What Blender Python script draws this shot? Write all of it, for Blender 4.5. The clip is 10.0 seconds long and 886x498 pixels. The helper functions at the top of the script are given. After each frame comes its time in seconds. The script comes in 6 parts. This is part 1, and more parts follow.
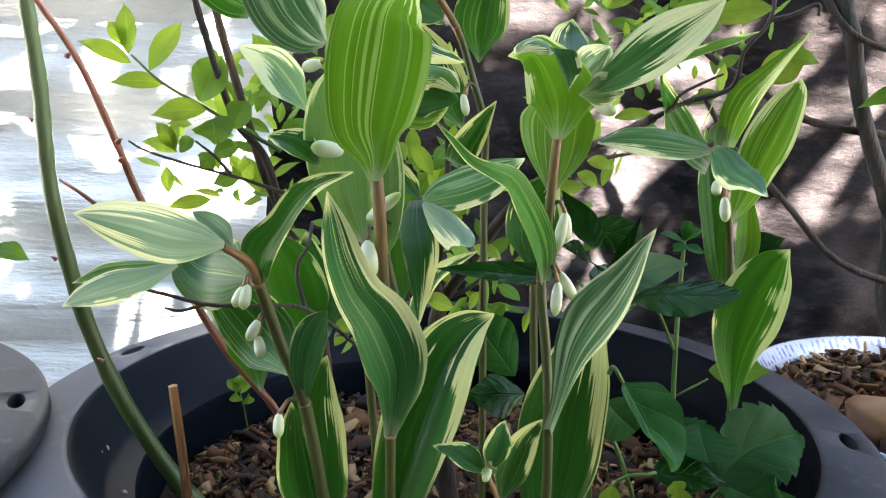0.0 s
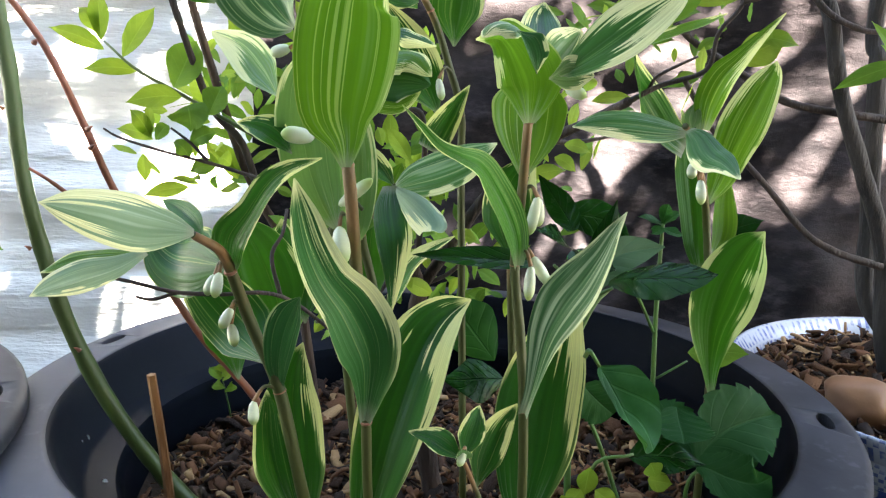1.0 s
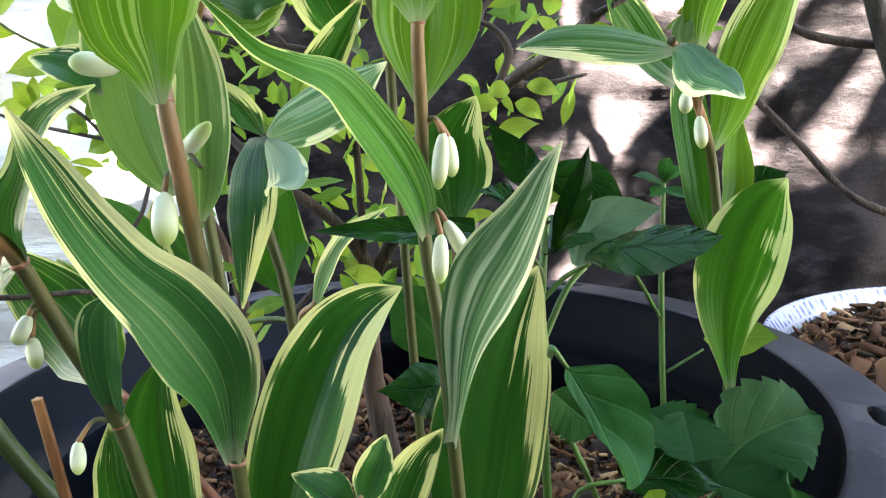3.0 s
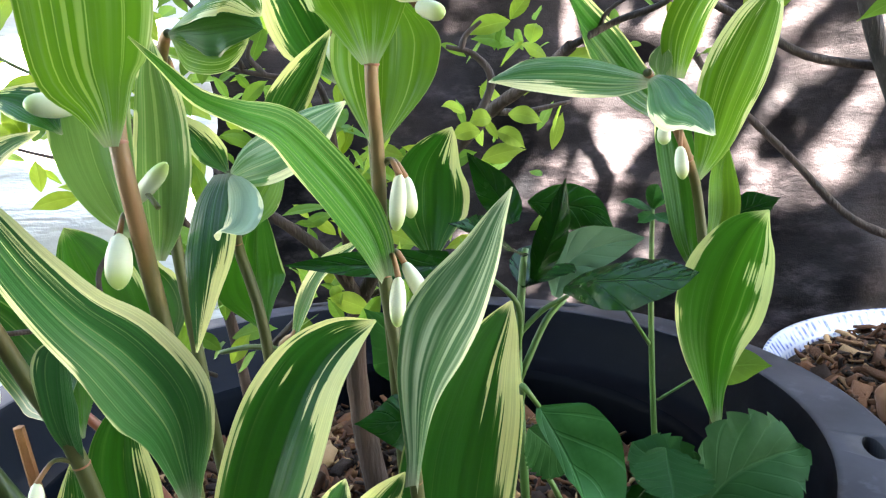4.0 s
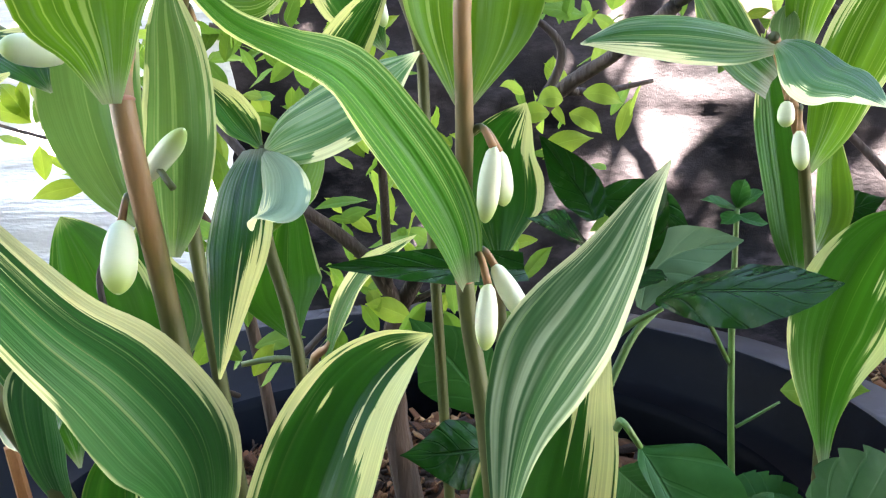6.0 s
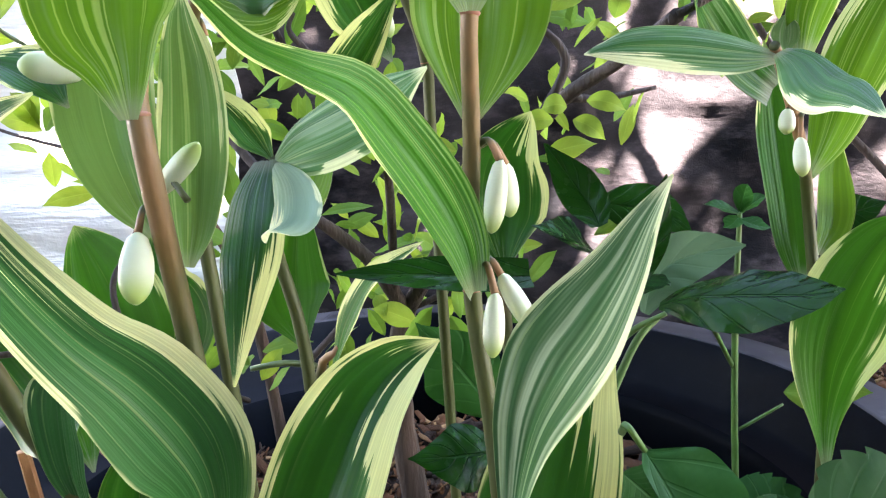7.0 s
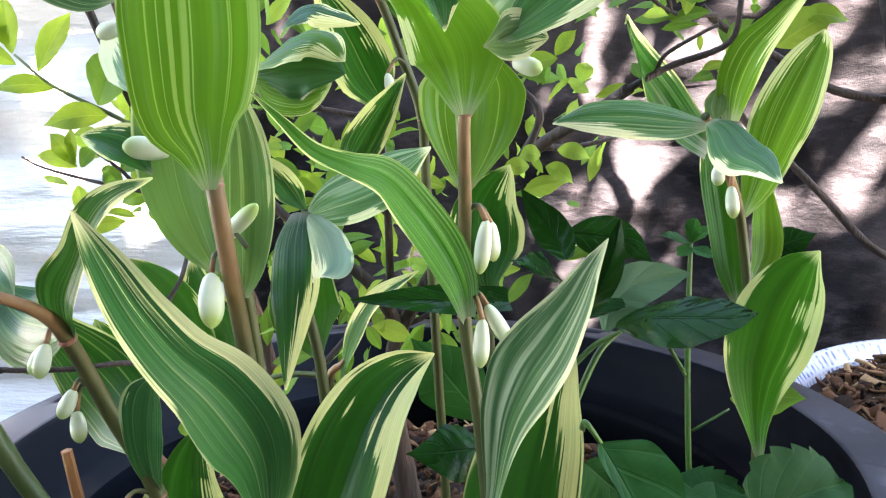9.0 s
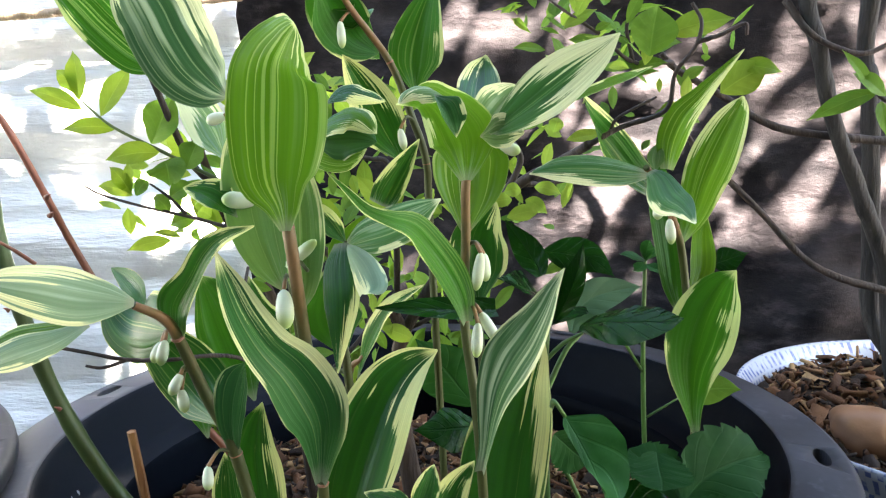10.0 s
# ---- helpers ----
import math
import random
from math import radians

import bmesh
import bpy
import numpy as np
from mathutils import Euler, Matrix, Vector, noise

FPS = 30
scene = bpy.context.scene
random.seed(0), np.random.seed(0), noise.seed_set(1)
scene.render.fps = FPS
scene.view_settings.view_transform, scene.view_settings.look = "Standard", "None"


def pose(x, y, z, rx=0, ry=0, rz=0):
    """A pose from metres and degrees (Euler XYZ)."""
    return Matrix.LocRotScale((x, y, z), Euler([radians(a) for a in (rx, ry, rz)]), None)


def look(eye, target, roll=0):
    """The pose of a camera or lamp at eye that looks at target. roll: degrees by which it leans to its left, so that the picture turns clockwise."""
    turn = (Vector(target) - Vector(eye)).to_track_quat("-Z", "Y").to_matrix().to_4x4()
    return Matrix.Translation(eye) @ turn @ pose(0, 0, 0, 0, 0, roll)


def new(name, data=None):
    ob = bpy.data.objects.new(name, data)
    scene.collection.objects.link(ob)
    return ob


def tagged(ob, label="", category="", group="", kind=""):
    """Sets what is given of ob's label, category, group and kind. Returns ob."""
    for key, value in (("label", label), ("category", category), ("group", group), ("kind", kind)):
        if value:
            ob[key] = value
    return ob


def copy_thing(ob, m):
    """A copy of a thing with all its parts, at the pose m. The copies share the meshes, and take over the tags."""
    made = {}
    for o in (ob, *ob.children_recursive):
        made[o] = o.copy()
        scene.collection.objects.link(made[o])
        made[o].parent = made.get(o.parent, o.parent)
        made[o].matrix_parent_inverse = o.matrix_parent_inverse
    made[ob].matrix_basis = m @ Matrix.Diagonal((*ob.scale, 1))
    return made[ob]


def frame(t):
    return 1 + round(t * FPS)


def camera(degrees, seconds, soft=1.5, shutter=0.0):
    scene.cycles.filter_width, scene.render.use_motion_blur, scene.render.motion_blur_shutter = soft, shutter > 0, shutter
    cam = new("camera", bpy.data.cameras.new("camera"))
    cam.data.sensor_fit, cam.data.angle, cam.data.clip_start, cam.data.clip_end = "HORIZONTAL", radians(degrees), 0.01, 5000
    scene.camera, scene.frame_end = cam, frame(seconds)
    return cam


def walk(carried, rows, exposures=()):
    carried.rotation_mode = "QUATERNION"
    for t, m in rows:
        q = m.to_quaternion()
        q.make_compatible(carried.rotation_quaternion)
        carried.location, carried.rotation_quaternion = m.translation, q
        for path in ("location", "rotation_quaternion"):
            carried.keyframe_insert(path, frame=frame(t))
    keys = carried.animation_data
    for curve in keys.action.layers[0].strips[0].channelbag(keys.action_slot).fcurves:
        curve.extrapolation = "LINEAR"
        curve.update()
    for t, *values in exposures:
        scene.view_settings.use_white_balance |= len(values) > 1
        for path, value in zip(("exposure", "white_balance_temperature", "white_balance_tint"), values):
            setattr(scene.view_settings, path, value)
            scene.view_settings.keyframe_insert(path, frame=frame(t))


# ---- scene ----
cam = camera(58.7, 10.0, 1.25)
PATH = [
    (0, (0.0198, 0.0127, 0.6401), (0.0039, 1.9802, 0.2816), 1.80),
    (0.5, (0.0169, 0.0238, 0.6343), (-0.0033, 1.9778, 0.2082), 1.81),
    (1, (0.0268, 0.0137, 0.6403), (0.0408, 1.9743, 0.2455), 1.39),
    (1.5, (0.0297, -0.0085, 0.6489), (0.0393, 1.9553, 0.2700), 0.99),
    (2, (0.0467, 0.0235, 0.6333), (0.0501, 1.9789, 0.2143), 0.84),
    (2.5, (0.0550, 0.0803, 0.6194), (0.0108, 2.0345, 0.1959), -0.77),
    (3, (0.0770, 0.1157, 0.6107), (0.0075, 2.0711, 0.1967), -2.16),
    (3.2, (0.0861, 0.1208, 0.6081), (-0.0072, 2.0811, 0.2226), -2.45),
    (4.5, (0.0946, 0.1237, 0.6238), (-0.0107, 2.0832, 0.2380), -2.25),
    (5, (0.0841, 0.1411, 0.6149), (-0.0222, 2.0954, 0.2099), -1.96),
    (5.5, (0.0760, 0.1711, 0.6061), (-0.0447, 2.1283, 0.2140), -1.46),
    (6, (0.0706, 0.1784, 0.6067), (-0.0696, 2.1377, 0.2308), -1.53),
    (7.5, (0.0699, 0.1713, 0.6108), (-0.0800, 2.1308, 0.2392), -1.90),
    (8, (0.0732, 0.1682, 0.6119), (-0.0725, 2.1303, 0.2503), -2.15),
    (8.5, (0.0754, 0.1551, 0.6176), (-0.0569, 2.1175, 0.2521), -1.91),
    (9, (0.0685, 0.1156, 0.6291), (-0.0313, 2.0835, 0.2828), -1.42),
    (9.5, (0.0623, 0.0603, 0.6456), (-0.0092, 2.0325, 0.3176), -1.27),
    (10, (0.0635, 0.0196, 0.6544), (0.0048, 1.9906, 0.3200), -1.08),
]
walk(cam, [(t, look(eye, target, roll)) for t, eye, target, roll in PATH], [(t, 5.68 + e, k, tint) for t, e, k, tint in ((0, 0, 7700, 10), (2, 0, 7800, 10), (2.5, 0.22, 7800, 10), (3, 0.40, 7800, 10), (4.5, 0.50, 7500, 10), (5.5, 0.50, 7600, 10), (6, 0.52, 7500, 14), (7.5, 0.52, 7400, 18), (8.5, 0.50, 7400, 17), (9, 0.41, 7400, 15), (9.5, 0.20, 7600, 10), (10, 0.12, 7700, 10))])

# ---- world, sun, exposure ----
SUN_WAY = Vector((0.34, -0.42, 0.84)).normalized()      # from the place towards the sun
world = bpy.data.worlds.new("sky")
scene.world = world
world.use_nodes = True
wn = world.node_tree
sky = wn.nodes.new("ShaderNodeTexSky")
sky.sky_type, sky.sun_disc = "NISHITA", False
sky.sun_elevation = math.asin(SUN_WAY.z)
sky.sun_rotation = math.atan2(SUN_WAY.x, SUN_WAY.y)
wn.links.new(sky.outputs[0], wn.nodes["Background"].inputs[0])
wn.nodes["Background"].inputs[1].default_value = 0.039
sun = new("sun", bpy.data.lights.new("sun", "SUN"))
sun.data.energy, sun.data.angle, sun.data.color = 5.0, radians(0.53), (1.0, 0.96, 0.92)
sun.matrix_world = look(SUN_WAY * 5, (0, 0, 0))

# ---- materials ----
class Shader:
    """A small wrapper round a node material."""
    def __init__(self, name, rough=0.5, spec=0.5, metal=0.0):
        self.m = bpy.data.materials.new(name)
        self.m.use_nodes = True
        self.t = self.m.node_tree
        self.b = self.t.nodes["Principled BSDF"]
        self.b.inputs["Roughness"].default_value = rough
        self.b.inputs["Specular IOR Level"].default_value = spec
        self.b.inputs["Metallic"].default_value = metal

    def put(self, socket, value):
        if hasattr(value, "is_linked"):
            self.t.links.new(value, socket)
        elif isinstance(value, tuple) and len(value) == 3 and socket.type == "RGBA":
            socket.default_value = (*value, 1)
        else:
            socket.default_value = value

    def math(self, op, a, b=0.0, c=0.0, clamp=False):
        n = self.t.nodes.new("ShaderNodeMath")
        n.operation, n.use_clamp = op, clamp
        for s, v in zip(n.inputs, (a, b, c)):
            self.put(s, v)
        return n.outputs[0]

    def step(self, x, lo, hi):
        n = self.t.nodes.new("ShaderNodeMapRange")
        n.interpolation_type = "SMOOTHSTEP"
        self.put(n.inputs[0], x)
        self.put(n.inputs[1], lo)
        self.put(n.inputs[2], hi)
        return n.outputs[0]

    def mix(self, f, a, b):
        n = self.t.nodes.new("ShaderNodeMix")
        n.data_type = "RGBA"
        self.put(n.inputs[0], f)
        self.put(n.inputs[6], a)
        self.put(n.inputs[7], b)
        return n.outputs[2]

    def combine(self, x, y, z=0.0):
        n = self.t.nodes.new("ShaderNodeCombineXYZ")
        for s, v in zip(n.inputs, (x, y, z)):
            self.put(s, v)
        return n.outputs[0]

    def uv(self, layer="UVMap"):
        n = self.t.nodes.new("ShaderNodeUVMap")
        n.uv_map = layer
        s = self.t.nodes.new("ShaderNodeSeparateXYZ")
        self.t.links.new(n.outputs[0], s.inputs[0])
        return s.outputs[0], s.outputs[1]

    def where(self, kind="Object"):
        return self.t.nodes.new("ShaderNodeTexCoord").outputs[kind]

    def split(self, v):
        n = self.t.nodes.new("ShaderNodeSeparateXYZ")
        self.put(n.inputs[0], v)
        return n.outputs[0], n.outputs[1], n.outputs[2]

    def scaled(self, v, k):
        n = self.t.nodes.new("ShaderNodeMapping")
        self.put(n.inputs[0], v)
        n.inputs["Scale"].default_value = k
        return n.outputs[0]

    def noise(self, v, scale, detail=3.0, rough=0.55):
        n = self.t.nodes.new("ShaderNodeTexNoise")
        self.put(n.inputs["Vector"], v)
        n.inputs["Scale"].default_value = scale
        n.inputs["Detail"].default_value = detail
        n.inputs["Roughness"].default_value = rough
        return n.outputs[0]

    def cells(self, v, scale):
        n = self.t.nodes.new("ShaderNodeTexVoronoi")
        self.put(n.inputs["Vector"], v)
        n.inputs["Scale"].default_value = scale
        return n.outputs["Distance"]

    def chance(self):
        return self.t.nodes.new("ShaderNodeObjectInfo").outputs["Random"]

    def island(self):
        return self.t.nodes.new("ShaderNodeNewGeometry").outputs["Random Per Island"]

    def bump(self, h, strength, distance=0.001):
        n = self.t.nodes.new("ShaderNodeBump")
        n.inputs["Strength"].default_value, n.inputs["Distance"].default_value = strength, distance
        self.put(n.inputs["Height"], h)
        self.put(self.b.inputs["Normal"], n.outputs[0])
        return n.outputs[0]

    def color(self, c):
        self.put(self.b.inputs["Base Color"], c)

    def sheet(self, c, share):
        """Light passes through the thin sheet, tinted c."""
        tr = self.t.nodes.new("ShaderNodeBsdfTranslucent")
        mx = self.t.nodes.new("ShaderNodeMixShader")
        self.put(tr.inputs[0], c)
        self.put(mx.inputs[0], share)
        out = self.t.nodes["Material Output"]
        self.t.links.new(self.b.outputs[0], mx.inputs[1])
        self.t.links.new(tr.outputs[0], mx.inputs[2])
        self.t.links.new(mx.outputs[0], out.inputs[0])


def seal_leaf(name, dark, light, cream, through_share=0.4, bloom=(0.40, 0.52, 0.36), band=0.22):
    """Ribbed Solomon's seal leaf; how broad its cream margins are and how streaked it is comes with each leaf's mesh."""
    s = Shader(name, 0.40, 0.18)
    dark, light = tuple(0.70 * a + 0.24 * b for a, b in zip(dark, light)), tuple(0.93 * b for b in light)
    u, v = s.uv()
    left, right = s.uv("margins")
    streak, _ = s.uv("streaks")
    off = s.math("MULTIPLY", s.chance(), 37.0)

    def along(across, length, detail=2.0):
        return s.noise(s.combine(s.math("MULTIPLY_ADD", u, across, off), s.math("MULTIPLY_ADD", v, length, off)), 1.0, detail)

    bands, hair, torn, fade = along(6.5, 0.35), along(60.0, 0.8, 1.0), along(20.0, 0.6), along(4.0, 2.2)
    yellow = tuple(0.40 * c + 1.1 * d for c, d in zip(cream, light))
    green = s.mix(s.step(s.math("MULTIPLY_ADD", hair, 0.10, bands), 0.36, 0.80), dark, light)
    # soft pale bands, and thin yellow veins that come and go
    wide = s.step(s.math("MULTIPLY_ADD", streak, 0.10, along(8.0, 0.35)), 0.66 - 0.16 * band, 0.86 - 0.22 * band)
    c = s.mix(s.math("MULTIPLY", s.math("MULTIPLY", wide, s.step(fade, 0.3, 0.6)), s.math("MULTIPLY_ADD", streak, band, 0.04)), green, bloom)
    vein = s.step(s.math("MULTIPLY_ADD", streak, 0.12, along(27.0, 0.30, 1.0)), 0.655, 0.735)
    vein = s.math("MULTIPLY", vein, s.step(s.math("MULTIPLY_ADD", streak, 0.35, along(9.0, 1.6)), 0.46, 0.66))
    c = s.mix(s.math("MULTIPLY", vein, s.math("MULTIPLY_ADD", streak, 0.50, 0.06)), c, yellow)
    grow = s.math("MULTIPLY_ADD", s.step(v, 0.12, 0.88), 1.25, 0.06)
    edge = 0.0
    for d, amount in ((s.math("MULTIPLY", u, 2.0), left), (s.math("MULTIPLY_ADD", u, -2.0, 2.0), right)):
        edge += 5.3
        patch = s.noise(s.combine(s.math("ADD", off, edge), s.math("MULTIPLY_ADD", v, 2.2, off)), 1.0, 2.0)
        patch = s.math("MULTIPLY_ADD", s.step(patch, 0.38, 0.60), 1.05, 0.06)
        reach = s.math("MULTIPLY", s.math("MULTIPLY", amount, grow), s.math("MAXIMUM", patch, s.step(amount, 0.28, 0.66)))
        jag = s.math("MULTIPLY", s.math("MULTIPLY_ADD", torn, 5.0, -2.45), s.math("MINIMUM", reach, 0.5))
        x = s.math("SUBTRACT", s.math("ADD", reach, jag), d)
        halo = s.math("MULTIPLY", s.step(s.math("ADD", x, s.math("MULTIPLY", fade, 0.24)), -0.02, 0.20), s.math("MULTIPLY", s.step(amount, 0.12, 0.5), 0.40))
        c = s.mix(halo, c, yellow)
        full = s.math("MULTIPLY", s.math("MULTIPLY_ADD", s.step(reach, 0.01, 0.10), 0.95, 0.05), s.step(amount, 0.02, 0.14))
        c = s.mix(s.math("MULTIPLY", s.step(x, -0.01, 0.035), full), c, s.mix(s.step(hair, 0.3, 0.7), tuple(0.78 * a for a in cream), cream))
        c = s.mix(s.math("MULTIPLY", s.step(d, 0.030, 0.010), 0.22), c, tuple(0.8 * a for a in cream))
    tip = s.math("MULTIPLY", s.step(s.math("MULTIPLY_ADD", torn, 0.12, v), 0.97, 1.05), s.step(s.math("MAXIMUM", left, right), 0.08, 0.3))
    c = s.mix(s.math("MULTIPLY", tip, 0.9), c, cream)
    # whitish, faintly pink stripes that run together at the base
    root = s.math("MULTIPLY", s.step(v, 0.26, 0.02), s.step(along(22.0, 0.5), 0.50, 0.64))
    c = s.mix(s.math("MULTIPLY", root, 0.4), c, (0.34, 0.42, 0.30))
    c = s.mix(s.math("MULTIPLY", s.step(v, 0.10, 0.0), 0.6), c, (0.36, 0.33, 0.25))
    s.color(c)
    s.put(s.b.inputs["Roughness"], s.math("MULTIPLY_ADD", bands, 0.24, 0.25))
    s.bump(s.math("ADD", s.math("MULTIPLY", s.math("SINE", s.math("MULTIPLY", u, 82.0)), 0.12), s.math("MULTIPLY_ADD", bands, 1.6, s.math("MULTIPLY", hair, 0.5))), 0.45, 0.0008)
    s.sheet(s.mix(0.40, c, tuple(min(1.0, a) for a in (2.0 * light[0] + 0.03, 1.6 * light[1] + 0.05, light[2]))), through_share)
    return s.m


def plain_leaf(name, dark, light, rough, share=0.25, ribs=9.0, relief=0.4, depth=0.001):
    """A net-veined leaf: midrib, slanting side veins and blotches."""
    s = Shader(name, rough, 0.10 if rough < 0.4 else 0.10)
    u, v = s.uv()
    r = s.chance()
    e = s.math("ABSOLUTE", s.math("MULTIPLY_ADD", u, 2.0, -1.0))
    side = s.math("SINE", s.math("MULTIPLY", s.math("SUBTRACT", v, s.math("MULTIPLY", s.math("POWER", e, 0.8), 0.30)), 6.283 * ribs))
    side = s.step(side, 0.86, 1.0)
    mid = s.step(e, 0.06, 0.015)
    net = s.noise(s.where(), 120.0, 3.0)
    big = s.noise(s.where(), 45.0, 3.0)
    c = s.mix(s.step(s.math("ADD", big, s.math("MULTIPLY_ADD", r, 0.5, -0.25)), 0.25, 0.8), dark, light)
    c = s.mix(s.math("MULTIPLY", s.math("MAXIMUM", mid, s.math("MULTIPLY", side, 0.30)), 0.22), c, tuple(min(1, 1.9 * a + 0.03) for a in light))
    s.color(c)
    s.put(s.b.inputs["Roughness"], s.math("MULTIPLY_ADD", net, 0.25, rough - 0.12))
    h = s.math("SUBTRACT", s.math("MULTIPLY_ADD", big, 0.9 if rough < 0.4 else 0.4, s.math("MULTIPLY", net, 0.25)), s.math("ADD", mid, s.math("MULTIPLY", side, 0.3)))
    s.bump(h, relief, depth)
    s.sheet(s.mix(0.5, c, tuple(min(0.9, a) for a in (2.2 * light[0] + 0.01, 2.0 * light[1] + 0.01, 1.1 * light[2]))), share)
    return s.m


CREAM = (0.86, 0.82, 0.32)
LEAF_BLUE = seal_leaf("leaf_glaucous", (0.0056, 0.0400, 0.0105), (0.0220, 0.1080, 0.0290), (0.84, 0.80, 0.40), 0.28, band=0.3)
LEAF_YOUNG = seal_leaf("leaf_young", (0.0300, 0.1000, 0.0050), (0.0880, 0.2200, 0.0130), (0.84, 0.82, 0.36), 0.42)
LEAF_CREAM = seal_leaf("leaf_cream_edged", (0.0036, 0.0390, 0.0036), (0.0150, 0.1080, 0.0095), CREAM, 0.34, (0.34, 0.48, 0.14))
LEAF_DARK = seal_leaf("leaf_plain_green", (0.0085, 0.0680, 0.0045), (0.0300, 0.1480, 0.0125), (0.74, 0.76, 0.30), 0.40)
LEAF_PALE = seal_leaf("leaf_mostly_cream", (0.0450, 0.1200, 0.0330), (0.1400, 0.2600, 0.0900), (0.88, 0.84, 0.46), 0.35, (0.60, 0.66, 0.42), 0.75)
LEAF_STRIPED = seal_leaf("leaf_white_striped", (0.0090, 0.0444, 0.0150), (0.0370, 0.1150, 0.0470), (0.84, 0.82, 0.46), 0.32, (0.56, 0.61, 0.40), 0.85)
LEAF_GLAUCOUS = seal_leaf("leaf_bloomed", (0.0130, 0.0680, 0.0150), (0.0450, 0.1600, 0.0400), (0.90, 0.87, 0.48), 0.30, band=0.5)
LEAF_SOFT = seal_leaf("leaf_soft_striped", (0.0500, 0.1380, 0.0290), (0.1260, 0.2650, 0.0720), (0.86, 0.84, 0.42), 0.42, (0.42, 0.56, 0.30), 0.35)
LEAF_SILVER = seal_leaf("leaf_silvered", (0.1000, 0.1900, 0.1150), (0.2300, 0.3400, 0.2200), (0.88, 0.83, 0.46), 0.30, (0.60, 0.70, 0.58), 0.55)
LEAF_PEPPER = plain_leaf("leaf_glossy_dark", (0.0018, 0.020, 0.0022), (0.0060, 0.041, 0.0044), 0.24, 0.14, 6.0, 0.8, 0.003)
LEAF_BERRY = plain_leaf("leaf_strawberry", (0.0080, 0.0480, 0.0105), (0.0175, 0.0780, 0.0185), 0.62, 0.20, 8.0, 0.6)
LEAF_HEART = plain_leaf("leaf_soft_green", (0.0090, 0.056, 0.0110), (0.0220, 0.100, 0.0200), 0.45, 0.2, 5.0, 0.7)
# sky reflection on an upturned pepper leaf, painted as a grey-green colour
LEAF_SKYLIT = plain_leaf("leaf_sky_tinted", (0.026, 0.066, 0.030), (0.046, 0.100, 0.048), 0.6, 0.15, 5.0, 0.5)
LEAF_LIME = plain_leaf("leaf_shrub_fresh", (0.105, 0.200, 0.022), (0.240, 0.350, 0.055), 0.45, 0.50, 6.0, 0.3)
SHADE_CROWN = plain_leaf("leaf_shade_crown", (0.040, 0.090, 0.020), (0.070, 0.130, 0.030), 0.45, 0.04, 6.0, 0.2)
LEAF_SHRUB = plain_leaf("leaf_shrub", (0.048, 0.130, 0.019), (0.130, 0.245, 0.036), 0.42, 0.38, 6.0, 0.3)


def stem_material(name, low, high, ring=0.5, rough=0.45):
    s = Shader(name, rough, 0.4)
    u, v = s.uv()
    n = s.noise(s.scaled(s.where(), (60, 60, 14)), 1.0, 4.0)
    f = s.noise(s.scaled(s.where(), (400, 400, 60)), 1.0, 3.0)
    c = s.mix(s.step(s.math("ADD", n, s.math("MULTIPLY_ADD", v, ring, -0.68 * ring)), 0.3, 0.7), low, high)
    c = s.mix(s.math("MULTIPLY", f, 0.35), c, tuple(0.5 * a for a in low))
    s.color(c)
    s.bump(s.math("ADD", f, n) if rough > 0.6 else f, 0.9 if rough > 0.6 else 0.25, 0.002 if rough > 0.6 else 0.0008)
    return s.m


STEM_SEAL = stem_material("stem_seal", (0.056, 0.064, 0.011), (0.300, 0.148, 0.060), 1.5, 0.55)
STEM_GREEN = stem_material("stem_green", (0.0550, 0.1276, 0.0250), (0.0825, 0.1624, 0.0300))
CANE_GREEN = stem_material("cane_green", (0.055, 0.085, 0.020), (0.150, 0.205, 0.090), 0.7)
CANE_RED = stem_material("cane_red", (0.230, 0.080, 0.045), (0.50, 0.18, 0.12), 0.6)
WOOD_TWIG = stem_material("twig_bark", (0.024, 0.015, 0.011), (0.070, 0.046, 0.037), 0.1, 0.75)
WOOD_TRUNK = stem_material("trunk_bark", (0.014, 0.0115, 0.010), (0.052, 0.043, 0.038), 0.1, 0.8)
WOOD_SHRUB = stem_material("shrub_bark", (0.030, 0.016, 0.009), (0.100, 0.056, 0.034), 0.1, 0.8)
WOOD_POLE = stem_material("pole_wood", (0.26, 0.18, 0.115), (0.42, 0.32, 0.22), 0.1, 0.7)
WOOD_STICK = stem_material("stick_wood", (0.20, 0.080, 0.026), (0.34, 0.155, 0.055), 0.1, 0.65)


def node_material():
    s = Shader("node_ring", 0.5, 0.4)
    n = s.noise(s.where(), 300.0)
    s.color(s.mix(n, (0.18, 0.070, 0.036), (0.34, 0.140, 0.085)))
    return s.m


def bud_material():
    s = Shader("bud", 0.40, 0.4)
    u, v = s.uv()
    n = s.noise(s.where(), 240.0)
    tip = s.step(s.math("MULTIPLY_ADD", n, 0.12, v), 0.62, 1.02)
    neck = s.step(v, 0.12, 0.0)
    c = s.mix(tip, (0.66, 0.68, 0.50), (0.34, 0.44, 0.12))
    c = s.mix(s.math("MULTIPLY", neck, 0.5), c, (0.55, 0.65, 0.35))
    s.color(c)
    s.bump(n, 0.15, 0.0006)
    s.sheet((0.70, 0.78, 0.52), 0.2)
    return s.m


NODE, BUD = node_material(), bud_material()


